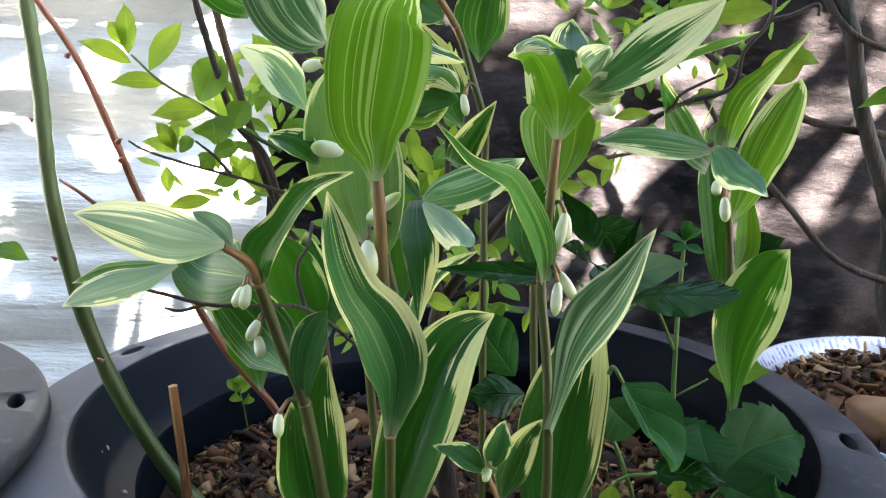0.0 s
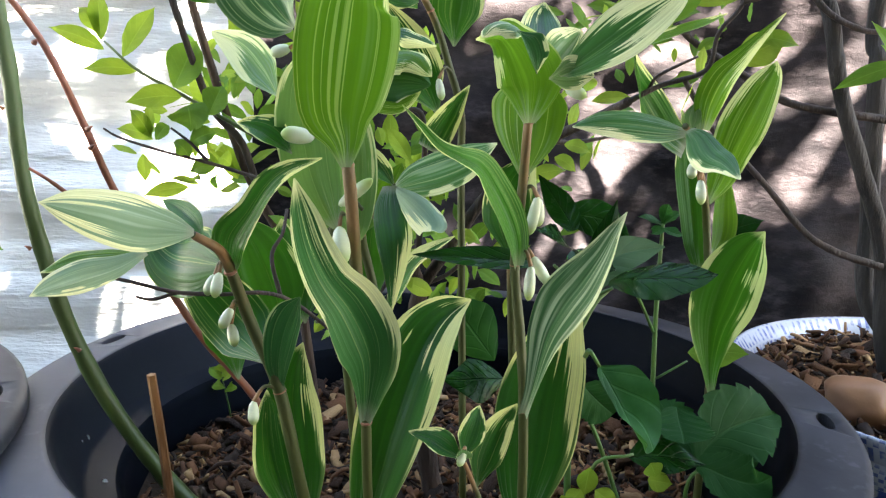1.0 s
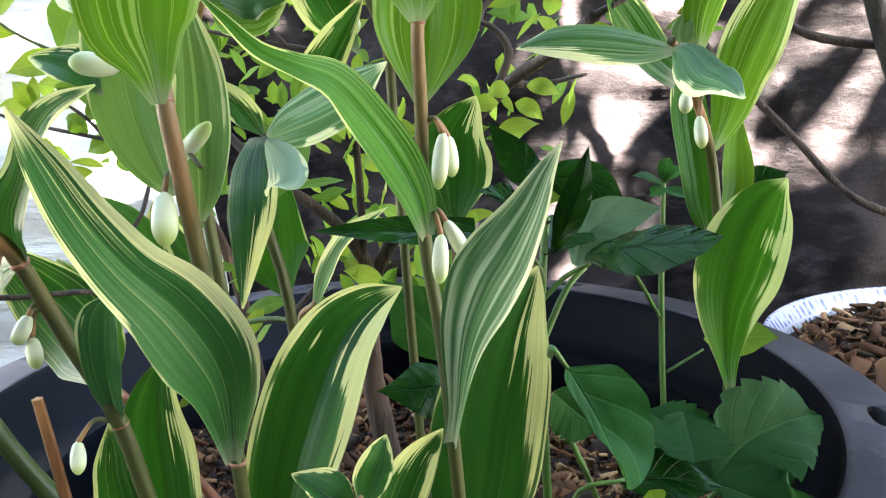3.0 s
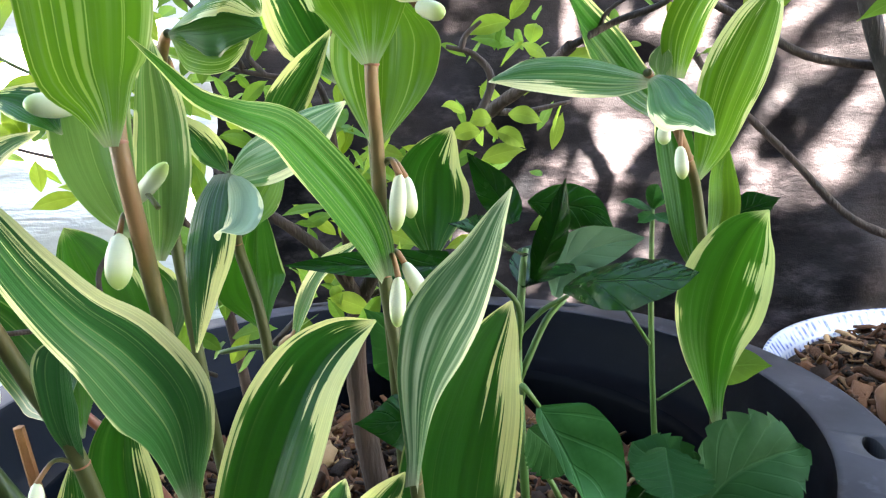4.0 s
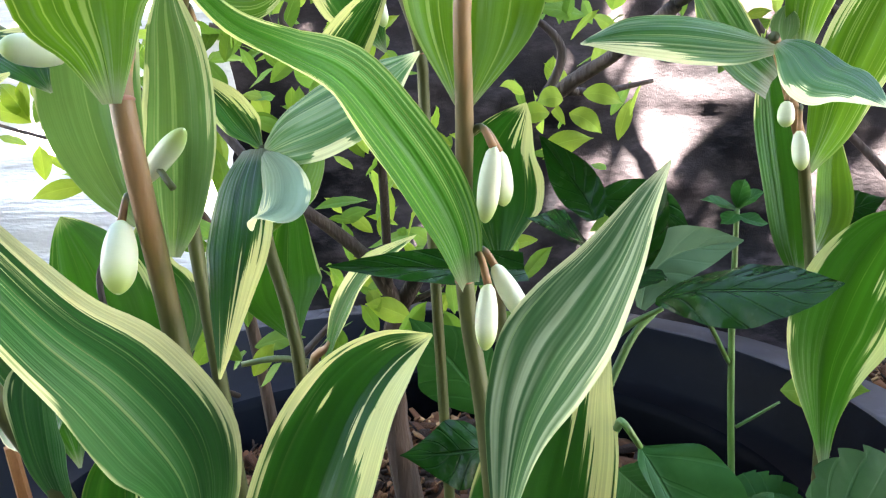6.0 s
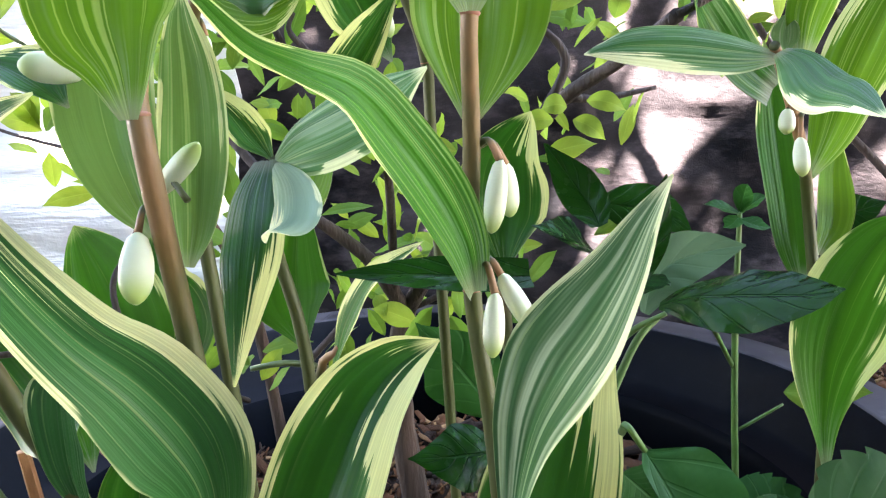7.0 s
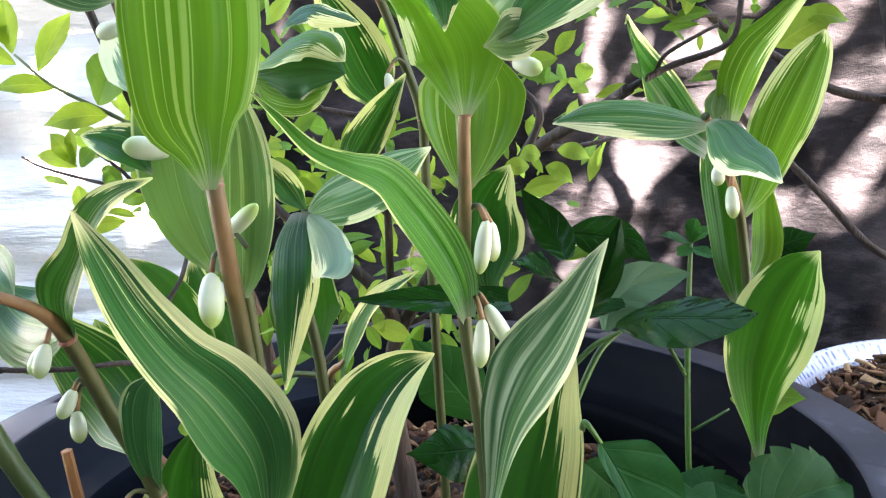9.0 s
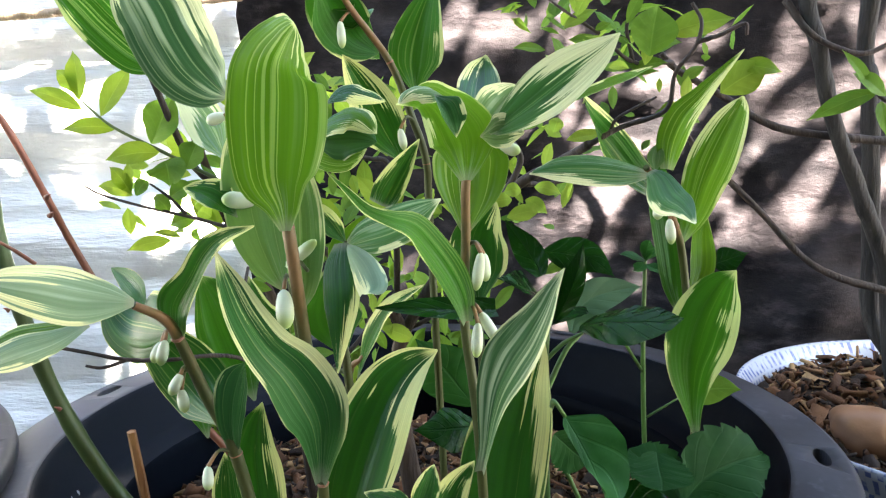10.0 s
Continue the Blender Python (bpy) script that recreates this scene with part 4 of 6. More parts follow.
bud(seal, (0.1837, 0.4920, 0.6035), (0.1733, 0.4700, 0.6025), (0.1732, 0.4700, 0.5933), r=0.0032)
# leaning Solomon's seal
seal = seal_plant((-0.022, 0.418, SOIL))
stem(seal, [(-0.0220, 0.4180, 0.3150), (-0.0363, 0.3780, 0.4308), (-0.0469, 0.3689, 0.4979), (-0.0573, 0.3620, 0.5309), (-0.0640, 0.3521, 0.5602), (-0.0658, 0.3420, 0.5715), (-0.0735, 0.3314, 0.5799)], (0.0030, 0.0031, 0.0029, 0.0024, 0.0017))
leaf(seal, [(-0.0725, 0.3300, 0.5812, 0.0015, 0.0015), (-0.0808, 0.3253, 0.5838, 0.0079, 0.0079), (-0.0904, 0.3196, 0.5867, 0.0119, 0.0119), (-0.1010, 0.3127, 0.5913, 0.0111, 0.0111), (-0.1126, 0.3078, 0.5945, 0.0072, 0.0072), (-0.1221, 0.3050, 0.5959, 0.0002, 0.0002)], None, mat=LEAF_SILVER, cup=-0.2, face=(0, -0.9, 0.6), cream=(0.50, 0.62, 0.5))
leaf(seal, [(-0.0925, 0.3300, 0.5726, 0.0016, 0.0016), (-0.1016, 0.3201, 0.5689, 0.0050, 0.0050), (-0.1113, 0.3113, 0.5669, 0.0069, 0.0069), (-0.1197, 0.3046, 0.5640, 0.0046, 0.0046), (-0.1257, 0.3000, 0.5609, 0.0002, 0.0002)], None, mat=LEAF_SILVER, cup=-0.2, face=(0, -1, 0.5), cream=(0.30, 0.45, 0.5))
leaf(seal, [(-0.0958, 0.3350, 0.5709, 0.0016, 0.0016), (-0.1094, 0.3296, 0.5706, 0.0062, 0.0062), (-0.1215, 0.3245, 0.5694, 0.0060, 0.0060), (-0.1315, 0.3200, 0.5652, 0.0002, 0.0002)], None, mat=LEAF_YOUNG, cup=-0.25, face=(0, -0.5, 0.85), cream=(0.30, 0.12, 0.9))
leaf(seal, [(-0.0709, 0.3380, 0.5767), (-0.0773, 0.3450, 0.5831), (-0.0859, 0.3550, 0.5865), (-0.0970, 0.3650, 0.5893)], 0.010, mat=LEAF_DARK, cup=0.2)
leaf(seal, [(-0.0646, 0.3540, 0.5606, 0.0038, 0.0038), (-0.0621, 0.3476, 0.5740, 0.0092, 0.0092), (-0.0521, 0.3398, 0.5880, 0.0062, 0.0062), (-0.0427, 0.3323, 0.6006, 0.0053, 0.0053), (-0.0332, 0.3274, 0.6082, 0.0036, 0.0036), (-0.0189, 0.3218, 0.6133, 0.0003, 0.0003)], None, mat=LEAF_CREAM, cream=(0.35, 0.40, 0.45), face=(-0.3, -1, 0.2), cup=0.3)
leaf(seal, [(-0.0643, 0.3550, 0.5611), (-0.0877, 0.3750, 0.5588), (-0.1039, 0.3900, 0.5581), (-0.1186, 0.4000, 0.5679)], 0.036, mat=LEAF_CREAM, cup=-0.2, cream=(0.12, 0.2, 0.6))
leaf(seal, [(-0.0526, 0.3700, 0.5109), (-0.0711, 0.3950, 0.5205), (-0.0899, 0.4050, 0.5362), (-0.1120, 0.4100, 0.5567)], 0.034, mat=LEAF_CREAM, cup=-0.2, cream=(0.10, 0.16, 0.6))
leaf(seal, [(-0.0473, 0.3689, 0.4983, 0.0017, 0.0017), (-0.0461, 0.3613, 0.5144, 0.0057, 0.0057), (-0.0427, 0.3544, 0.5298, 0.0079, 0.0079), (-0.0372, 0.3465, 0.5430, 0.0069, 0.0069), (-0.0314, 0.3396, 0.5524, 0.0003, 0.0003)], None, mat=LEAF_BLUE, cup=0.25, cream=(0.10, 0.06, 0.40))
leaf(seal, [(-0.0359, 0.3790, 0.4156, 0.0011, 0.0011), (-0.0419, 0.3871, 0.4430, 0.0136, 0.0136), (-0.0438, 0.3919, 0.4643, 0.0145, 0.0145), (-0.0459, 0.3952, 0.4839, 0.0136, 0.0136), (-0.0441, 0.3960, 0.4998, 0.0084, 0.0084), (-0.0405, 0.3967, 0.5131, 0.0004, 0.0004)], None, mat=LEAF_CREAM, cup=0.15, cream=(0.05, 0.50, 0.15))
leaf(seal, [(-0.0390, 0.3750, 0.4220, 0.0013, 0.0013), (-0.0504, 0.3720, 0.4527, 0.0083, 0.0083), (-0.0533, 0.3723, 0.4740, 0.0074, 0.0074), (-0.0538, 0.3741, 0.4852, 0.0054, 0.0054), (-0.0545, 0.3757, 0.4956, 0.0003, 0.0003)], None, mat=LEAF_CREAM, cup=0.2, cream=(0.36, 0.10, 0.30))
bud(seal, (-0.0666, 0.3530, 0.5631), (-0.0670, 0.3450, 0.5610), (-0.0684, 0.3412, 0.5507))
bud(seal, (-0.0666, 0.3530, 0.5631), (-0.0699, 0.3490, 0.5591), (-0.0734, 0.3460, 0.5504))
bud(seal, (-0.0618, 0.3570, 0.5435), (-0.0654, 0.3550, 0.5350), (-0.0627, 0.3507, 0.5257))
bud(seal, (-0.0618, 0.3570, 0.5435), (-0.0647, 0.3540, 0.5427), (-0.0692, 0.3520, 0.5335))
bud(seal, (-0.0469, 0.3689, 0.4979), (-0.0569, 0.3580, 0.4970), (-0.0563, 0.3544, 0.4867))
# Solomon's seal with the drooping, curled top
seal = seal_plant((-0.012, 0.475, SOIL))
stem(seal, [(-0.0100, 0.4780, 0.3150), (-0.0077, 0.4720, 0.4919), (-0.0180, 0.4700, 0.5560), (-0.0077, 0.4400, 0.5746), (0.0055, 0.3961, 0.5935)], 0.0026)
leaf(seal, [(0.0032, 0.3961, 0.5943, 0.0039, 0.0039), (0.0040, 0.3807, 0.5856, 0.0082, 0.0082), (0.0070, 0.3632, 0.5747, 0.0082, 0.0082), (0.0079, 0.3533, 0.5633, 0.0053, 0.0053), (0.0078, 0.3470, 0.5523, 0.0022, 0.0022), (0.0076, 0.3435, 0.5458, 0.0003, 0.0003)], None, mat=LEAF_CREAM, cream=(0.85, 0.05, 0.10), cup=-0.2)
leaf(seal, [(0.0049, 0.3961, 0.5933, 0.0026, 0.0026), (0.0155, 0.3676, 0.5893, 0.0068, 0.0068), (0.0231, 0.3389, 0.5860, 0.0066, 0.0060), (0.0242, 0.3242, 0.5851, 0.0003, 0.0003)], None, mat=LEAF_SILVER, cream=(0.30, 0.80, 0.20), cup=-0.6)
leaf(seal, [(0.0054, 0.3961, 0.5931, 0.0021, 0.0021), (0.0141, 0.3903, 0.5983, 0.0089, 0.0089), (0.0268, 0.3831, 0.6033, 0.0105, 0.0105), (0.0398, 0.3772, 0.6094, 0.0084, 0.0084), (0.0525, 0.3700, 0.6176, 0.0004, 0.0004)], None, cup=-0.2, face=(0, -1, 0.5), cream=(0.08, 0.36, 0.65), mat=LEAF_GLAUCOUS)
leaf(seal, [(0.0221, 0.4050, 0.6112, 0.0064, 0.0064), (0.0255, 0.4082, 0.6182, 0.0077, 0.0077), (0.0321, 0.4120, 0.6290, 0.0059, 0.0059), (0.0410, 0.4150, 0.6431, 0.0003, 0.0003)], None, mat=LEAF_CREAM, cup=0.3, cream=(0.30, 0.34, 0.50))
leaf(seal, [(0.0055, 0.3961, 0.5935), (-0.0008, 0.3980, 0.6006), (-0.0069, 0.4000, 0.6077), (-0.0176, 0.4050, 0.6164)], 0.012, mat=LEAF_CREAM, cup=0.2, face=(0, -0.5, 0.85), cream=(0.27, 0.61, 0.50))
leaf(seal, [(-0.0101, 0.4760, 0.5113), (-0.0169, 0.4830, 0.5311), (-0.0167, 0.4850, 0.5473), (-0.0114, 0.4850, 0.5742)], 0.036, mat=LEAF_DARK, cup=0.2)
leaf(seal, [(-0.0180, 0.4700, 0.5560), (-0.0070, 0.4700, 0.5752), (-0.0005, 0.4680, 0.5848), (0.0054, 0.4680, 0.5988)], 0.022, mat=LEAF_YOUNG, cup=0.3)
leaf(seal, [(-0.0538, 0.4300, 0.5015), (-0.0630, 0.4360, 0.5296), (-0.0719, 0.4400, 0.5503), (-0.0846, 0.4460, 0.5690)], 0.038, mat=LEAF_DARK, cup=0.15, cream=(0.05, 0.16, 0.30))
leaf(seal, [(-0.0483, 0.4500, 0.5070), (-0.0507, 0.4550, 0.5286), (-0.0595, 0.4600, 0.5436), (-0.0641, 0.4650, 0.5653)], 0.03, mat=LEAF_CREAM, cup=0.2, cream=(0.27, 0.14, 0.30))
leaf(seal, [(-0.0848, 0.4400, 0.4757), (-0.0903, 0.4450, 0.5003), (-0.0960, 0.4500, 0.5184), (-0.1080, 0.4550, 0.5397)], 0.03, mat=LEAF_DARK, cup=0.2, cream=(0.07, 0.20, 0.30))
# Solomon's seals at the back
seal = seal_plant((-0.005, 0.43, SOIL))
stem(seal, [(-0.0050, 0.4320, 0.3150), (-0.0293, 0.4250, 0.5767), (-0.0257, 0.4200, 0.6249), (-0.0186, 0.4100, 0.6408), (-0.0149, 0.4050, 0.6433)], 0.0024)
leaf(seal, [(-0.0149, 0.4050, 0.6433), (0.0006, 0.3980, 0.6460), (0.0114, 0.3950, 0.6459), (0.0221, 0.3935, 0.6426)], 0.024, mat=LEAF_GLAUCOUS, cup=-0.2, face=(0, -1, 0.3), cream=(0.07, 0.08, 0.30))
leaf(seal, [(-0.0157, 0.4070, 0.6438), (-0.0014, 0.4000, 0.6528), (0.0119, 0.3960, 0.6556), (0.0223, 0.3920, 0.6465)], 0.024, mat=LEAF_YOUNG, cup=-0.25, face=(0, -0.5, 0.85), cream=(0.27, 0.47, 0.50))
leaf(seal, [(-0.0136, 0.4030, 0.6422), (-0.0048, 0.4000, 0.6388), (0.0062, 0.3960, 0.6363), (0.0172, 0.3930, 0.6395)], 0.018, mat=LEAF_YOUNG, cup=-0.2, cream=(0.2, 0.3, 0.9))
leaf(seal, [(-0.0064, 0.4200, 0.6610), (0.0039, 0.4200, 0.6677), (0.0123, 0.4200, 0.6662), (0.0241, 0.4200, 0.6618)], 0.02, mat=LEAF_CREAM, cup=-0.2, face=(0, -0.5, 0.85), cream=(0.41, 0.66, 0.30))
bud(seal, (-0.0225, 0.4180, 0.6351), (-0.0187, 0.4160, 0.6309), (-0.0202, 0.4140, 0.6194))
seal = seal_plant((0.05, 0.52, SOIL))
stem(seal, [(0.0500, 0.5200, 0.3150), (0.0410, 0.5150, 0.5781), (0.0397, 0.5100, 0.6250), (0.0313, 0.5050, 0.6546), (0.0196, 0.5000, 0.6864), (-0.0014, 0.4900, 0.7164), (-0.0090, 0.4800, 0.7321)], 0.0024)
leaf(seal, [(0.0001, 0.4900, 0.7148), (-0.0093, 0.5000, 0.7227), (-0.0071, 0.5150, 0.7081), (0.0110, 0.5250, 0.6899)], 0.04, mat=LEAF_DARK, cup=0.2)
leaf(seal, [(-0.0187, 0.4800, 0.7293), (-0.0113, 0.4900, 0.7150), (-0.0018, 0.5000, 0.6999), (0.0120, 0.5100, 0.6922)], 0.034, mat=LEAF_CREAM, cup=0.2)
leaf(seal, [(0.0340, 0.5050, 0.6664), (0.0342, 0.5100, 0.6867), (0.0379, 0.5150, 0.7071), (0.0469, 0.5200, 0.7374)], 0.034, mat=LEAF_DARK, cup=0.2, cream=(0.14, 0.41, 0.50))
leaf(seal, [(0.0261, 0.5050, 0.6256), (0.0150, 0.5000, 0.6465), (0.0061, 0.4950, 0.6667), (-0.0071, 0.4900, 0.6904)], 0.03, mat=LEAF_CREAM, cup=0.2, cream=(0.54, 0.54, 0.50))
bud(seal, (0.0042, 0.4950, 0.7089), (-0.0069, 0.4850, 0.7087), (-0.0059, 0.4830, 0.6934))
bud(seal, (0.0336, 0.5050, 0.6512), (0.0250, 0.4950, 0.6471), (0.0275, 0.4930, 0.6344))
seal = seal_plant((0.085, 0.475, SOIL))
stem(seal, [(0.0850, 0.4750, 0.3150), (0.0711, 0.4700, 0.5243), (0.0710, 0.4700, 0.5481)], 0.0024)
leaf(seal, [(0.0708, 0.4700, 0.5428), (0.0702, 0.4780, 0.5648), (0.0718, 0.4820, 0.5851), (0.0816, 0.4750, 0.6043)], 0.036, mat=LEAF_CREAM, cup=0.2, cream=(0.14, 0.47, 0.40))
seal = seal_plant((0.005, 0.52, SOIL))
stem(seal, [(0.0050, 0.5200, 0.3150), (-0.0145, 0.5150, 0.4731), (-0.0037, 0.5100, 0.5020)], 0.0024)
leaf(seal, [(-0.0086, 0.5100, 0.4859), (0.0019, 0.5050, 0.5140), (0.0151, 0.5000, 0.5354), (0.0377, 0.4900, 0.5528)], 0.016, mat=LEAF_CREAM, cup=0.3, face=(-0.8, -0.6, 0.3), cream=(0.55, 0.54, 0.60))
# small sprout
seal = seal_plant((0.046, 0.412, SOIL))
stem(seal, [(0.0460, 0.4120, 0.3150), (0.0460, 0.3850, 0.4000), (0.0498, 0.3500, 0.4476), (0.0446, 0.3450, 0.4668), (0.0403, 0.3388, 0.4794)], 0.0013)
leaf(seal, [(0.0403, 0.3388, 0.4794), (0.0321, 0.3420, 0.4842), (0.0257, 0.3470, 0.4858), (0.0153, 0.3550, 0.4852)], 0.013, mat=LEAF_CREAM, cup=0.3, face=(0, -0.5, 0.85), cream=(0.34, 0.34, 0.30))
leaf(seal, [(0.0403, 0.3388, 0.4794), (0.0431, 0.3430, 0.4878), (0.0455, 0.3470, 0.4940), (0.0478, 0.3534, 0.4992)], 0.012, mat=LEAF_CREAM, cup=0.3, cream=(0.34, 0.34, 0.30))
leaf(seal, [(0.0471, 0.3450, 0.4627), (0.0507, 0.3500, 0.4753), (0.0570, 0.3570, 0.4872), (0.0660, 0.3620, 0.4969)], 0.016, mat=LEAF_CREAM, cup=0.35, cream=(0.47, 0.41, 0.40))
leaf(seal, [(0.0403, 0.3388, 0.4794), (0.0402, 0.3350, 0.4836), (0.0397, 0.3330, 0.4859), (0.0392, 0.3320, 0.4876)], 0.008, mat=LEAF_PALE, cup=0.4)
bud(seal, (0.0412, 0.3392, 0.4788), (0.0407, 0.3360, 0.4854), (0.0383, 0.3330, 0.4790), r=0.0021)
# pepper plant
pepper = pepper_plant((0.205, 0.6, SOIL))
stem(pepper, [(0.2050, 0.6000, 0.3150), (0.1991, 0.6000, 0.4079), (0.1965, 0.6000, 0.4804), (0.1964, 0.6000, 0.5199), (0.1966, 0.6000, 0.5457)], 0.0018)
stem(pepper, [(0.2009, 0.6000, 0.4226), (0.2242, 0.6000, 0.4375)], 0.0009)
stem(pepper, [(0.1957, 0.6000, 0.4603), (0.1722, 0.5600, 0.4967), (0.1571, 0.5300, 0.5126)], 0.0012)
leaf(pepper, [(0.1967, 0.6000, 0.5449), (0.1889, 0.5960, 0.5483), (0.1816, 0.5940, 0.5505), (0.1757, 0.5940, 0.5513)], 0.0105, mat=LEAF_HEART, cup=0.2, face=(0, -0.5, 0.85), kind="ovate")
leaf(pepper, [(0.1967, 0.6000, 0.5449), (0.2004, 0.5960, 0.5502), (0.2046, 0.5940, 0.5538), (0.2087, 0.5940, 0.5551)], 0.0105, mat=LEAF_HEART, cup=0.2, face=(0, -0.5, 0.85), kind="ovate")
leaf(pepper, [(0.1967, 0.6000, 0.5436), (0.1926, 0.5960, 0.5412), (0.1891, 0.5940, 0.5394), (0.1863, 0.5940, 0.5385)], 0.0105, mat=LEAF_HEART, cup=0.2, face=(0, -0.5, 0.85), kind="ovate")
leaf(pepper, [(0.1967, 0.6000, 0.5423), (0.2014, 0.5960, 0.5404), (0.2065, 0.5940, 0.5390), (0.2112, 0.5940, 0.5381)], 0.0105, mat=LEAF_HEART, cup=0.2, face=(0, -0.5, 0.85), kind="ovate")
leaf(pepper, [(0.1966, 0.6000, 0.5457), (0.1967, 0.5960, 0.5539), (0.1973, 0.5940, 0.5593), (0.1982, 0.5940, 0.5615)], 0.0105, mat=LEAF_HEART, cup=0.2, face=(0, -0.5, 0.85), kind="ovate")
leaf(pepper, [(0.1223, 0.6200, 0.5497), (0.1440, 0.6200, 0.5472), (0.1614, 0.6200, 0.5425), (0.1762, 0.6100, 0.5310)], 0.03, mat=LEAF_PEPPER, cup=-0.2, kind="ovate")
leaf(pepper, [(0.2460, 0.6000, 0.5408), (0.2542, 0.6000, 0.5441), (0.2623, 0.6000, 0.5469), (0.2726, 0.6000, 0.5502)], 0.02, mat=LEAF_PEPPER, cup=-0.2, kind="ovate")
leaf(pepper, [(0.2240, 0.6000, 0.4443), (0.2411, 0.6000, 0.4441), (0.2582, 0.6000, 0.4449), (0.2719, 0.6000, 0.4439)], 0.024, mat=LEAF_SHRUB, cup=-0.2, kind="ovate")
pepper = pepper_plant((0.115, 0.47, SOIL))
stem(pepper, [(0.1150, 0.4700, 0.3150), (0.1083, 0.4680, 0.4861), (0.1094, 0.4700, 0.5126), (0.1115, 0.4750, 0.5379), (0.1131, 0.4780, 0.5478)], 0.0021)
stem(pepper, [(0.1089, 0.4680, 0.4889), (0.1214, 0.4750, 0.5135), (0.1311, 0.4800, 0.5226)], 0.0016)
stem(pepper, [(0.1094, 0.4700, 0.5099), (0.1198, 0.4700, 0.5204), (0.1308, 0.4650, 0.5282)], 0.0013)
leaf(pepper, [(0.1293, 0.4700, 0.5300, 0.0018, 0.0018), (0.1383, 0.4592, 0.5362, 0.0098, 0.0098), (0.1488, 0.4474, 0.5398, 0.0134, 0.0134), (0.1608, 0.4362, 0.5425, 0.0118, 0.0118), (0.1692, 0.4277, 0.5446, 0.0068, 0.0068), (0.1760, 0.4200, 0.5480, 0.0002, 0.0002)], None, mat=LEAF_PEPPER, cup=-0.25, face=(0.1, -0.8, 0.7), kind="ovate")
leaf(pepper, [(0.1275, 0.4900, 0.5213, 0.0021, 0.0021), (0.1323, 0.4970, 0.5324, 0.0104, 0.0104), (0.1427, 0.5039, 0.5400, 0.0114, 0.0114), (0.1588, 0.5113, 0.5428, 0.0080, 0.0080), (0.1749, 0.5164, 0.5439, 0.0003, 0.0003)], None, mat=LEAF_SKYLIT, cup=0.15, face=(0.4, -1, 0.5), kind="ovate")
leaf(pepper, [(0.1073, 0.4760, 0.5599, 0.0033, 0.0033), (0.1045, 0.4818, 0.5668, 0.0080, 0.0080), (0.0982, 0.4878, 0.5763, 0.0079, 0.0079), (0.0875, 0.4940, 0.5912, 0.0003, 0.0003)], None, mat=LEAF_PEPPER, cup=0.2, kind="ovate")
leaf(pepper, [(0.1164, 0.4760, 0.5333, 0.0020, 0.0020), (0.1220, 0.4708, 0.5471, 0.0067, 0.0067), (0.1268, 0.4676, 0.5617, 0.0067, 0.0067), (0.1306, 0.4675, 0.5804, 0.0002, 0.0002)], None, mat=LEAF_PEPPER, cup=0.3, face=(-0.4, -1, 0.2), kind="ovate")
leaf(pepper, [(0.1115, 0.4740, 0.5447), (0.1024, 0.4600, 0.5544), (0.0928, 0.4500, 0.5604), (0.0798, 0.4400, 0.5667)], 0.026, mat=LEAF_PEPPER, cup=0.2, face=(0, -0.5, 0.85), kind="ovate")
leaf(pepper, [(0.1111, 0.4700, 0.5312), (0.1186, 0.4850, 0.5353), (0.1292, 0.5000, 0.5370), (0.1372, 0.5100, 0.5374)], 0.03, mat=LEAF_PEPPER, cup=0.2, face=(0, -0.5, 0.85), kind="ovate")
stem(pepper, [(0.1086, 0.4680, 0.5025), (0.1078, 0.4550, 0.5277), (0.0924, 0.4450, 0.5457)], 0.0013)
leaf(pepper, [(0.0796, 0.4450, 0.5482, 0.0060, 0.0060), (0.0607, 0.4391, 0.5497, 0.0070, 0.0070), (0.0428, 0.4348, 0.5516, 0.0061, 0.0061), (0.0275, 0.4319, 0.5524, 0.0034, 0.0034), (0.0135, 0.4300, 0.5531, 0.0002, 0.0002)], None, mat=LEAF_PEPPER, cup=0.2, face=(0, -0.8, 0.7), kind="ovate")
leaf(pepper, [(0.0709, 0.4900, 0.4610), (0.0568, 0.4800, 0.4645), (0.0465, 0.4750, 0.4656), (0.0303, 0.4700, 0.4670)], 0.03, mat=LEAF_PEPPER, cup=-0.2, face=(0, -0.8, 0.6), kind="ovate")
leaf(pepper, [(0.0678, 0.5300, 0.4588), (0.0528, 0.5300, 0.4790), (0.0434, 0.5300, 0.4910), (0.0286, 0.5300, 0.5069)], 0.04, mat=LEAF_HEART, cup=-0.1, kind="ovate")
stem(pepper, [(0.1069, 0.4600, 0.4730), (0.1076, 0.4200, 0.5002), (0.1075, 0.4067, 0.5086), (0.1134, 0.4080, 0.4998)], 0.0013)
leaf(pepper, [(0.1134, 0.4080, 0.4998, 0.0012, 0.0012), (0.1159, 0.4040, 0.4959, 0.0161, 0.0043), (0.1219, 0.3980, 0.4855, 0.0218, 0.0039), (0.1262, 0.3880, 0.4775, 0.0180, 0.0036), (0.1269, 0.3700, 0.4771, 0.0086, 0.0022), (0.1252, 0.3500, 0.4830, 0.0003, 0.0003)], None, mat=LEAF_HEART, face=(0.4, -1, 0.35), kind="ovate", cup=0.15)
stem(pepper, [(0.1200, 0.4700, 0.3300), (0.1186, 0.4400, 0.4225), (0.1438, 0.4400, 0.4350)], 0.0012)
leaf(pepper, [(0.1407, 0.4400, 0.4332), (0.1572, 0.4420, 0.4342), (0.1725, 0.4440, 0.4316), (0.1892, 0.4455, 0.4263)], 0.028, mat=LEAF_PEPPER, cup=0.1, face=(0, -0.5, 0.85), kind="ovate")
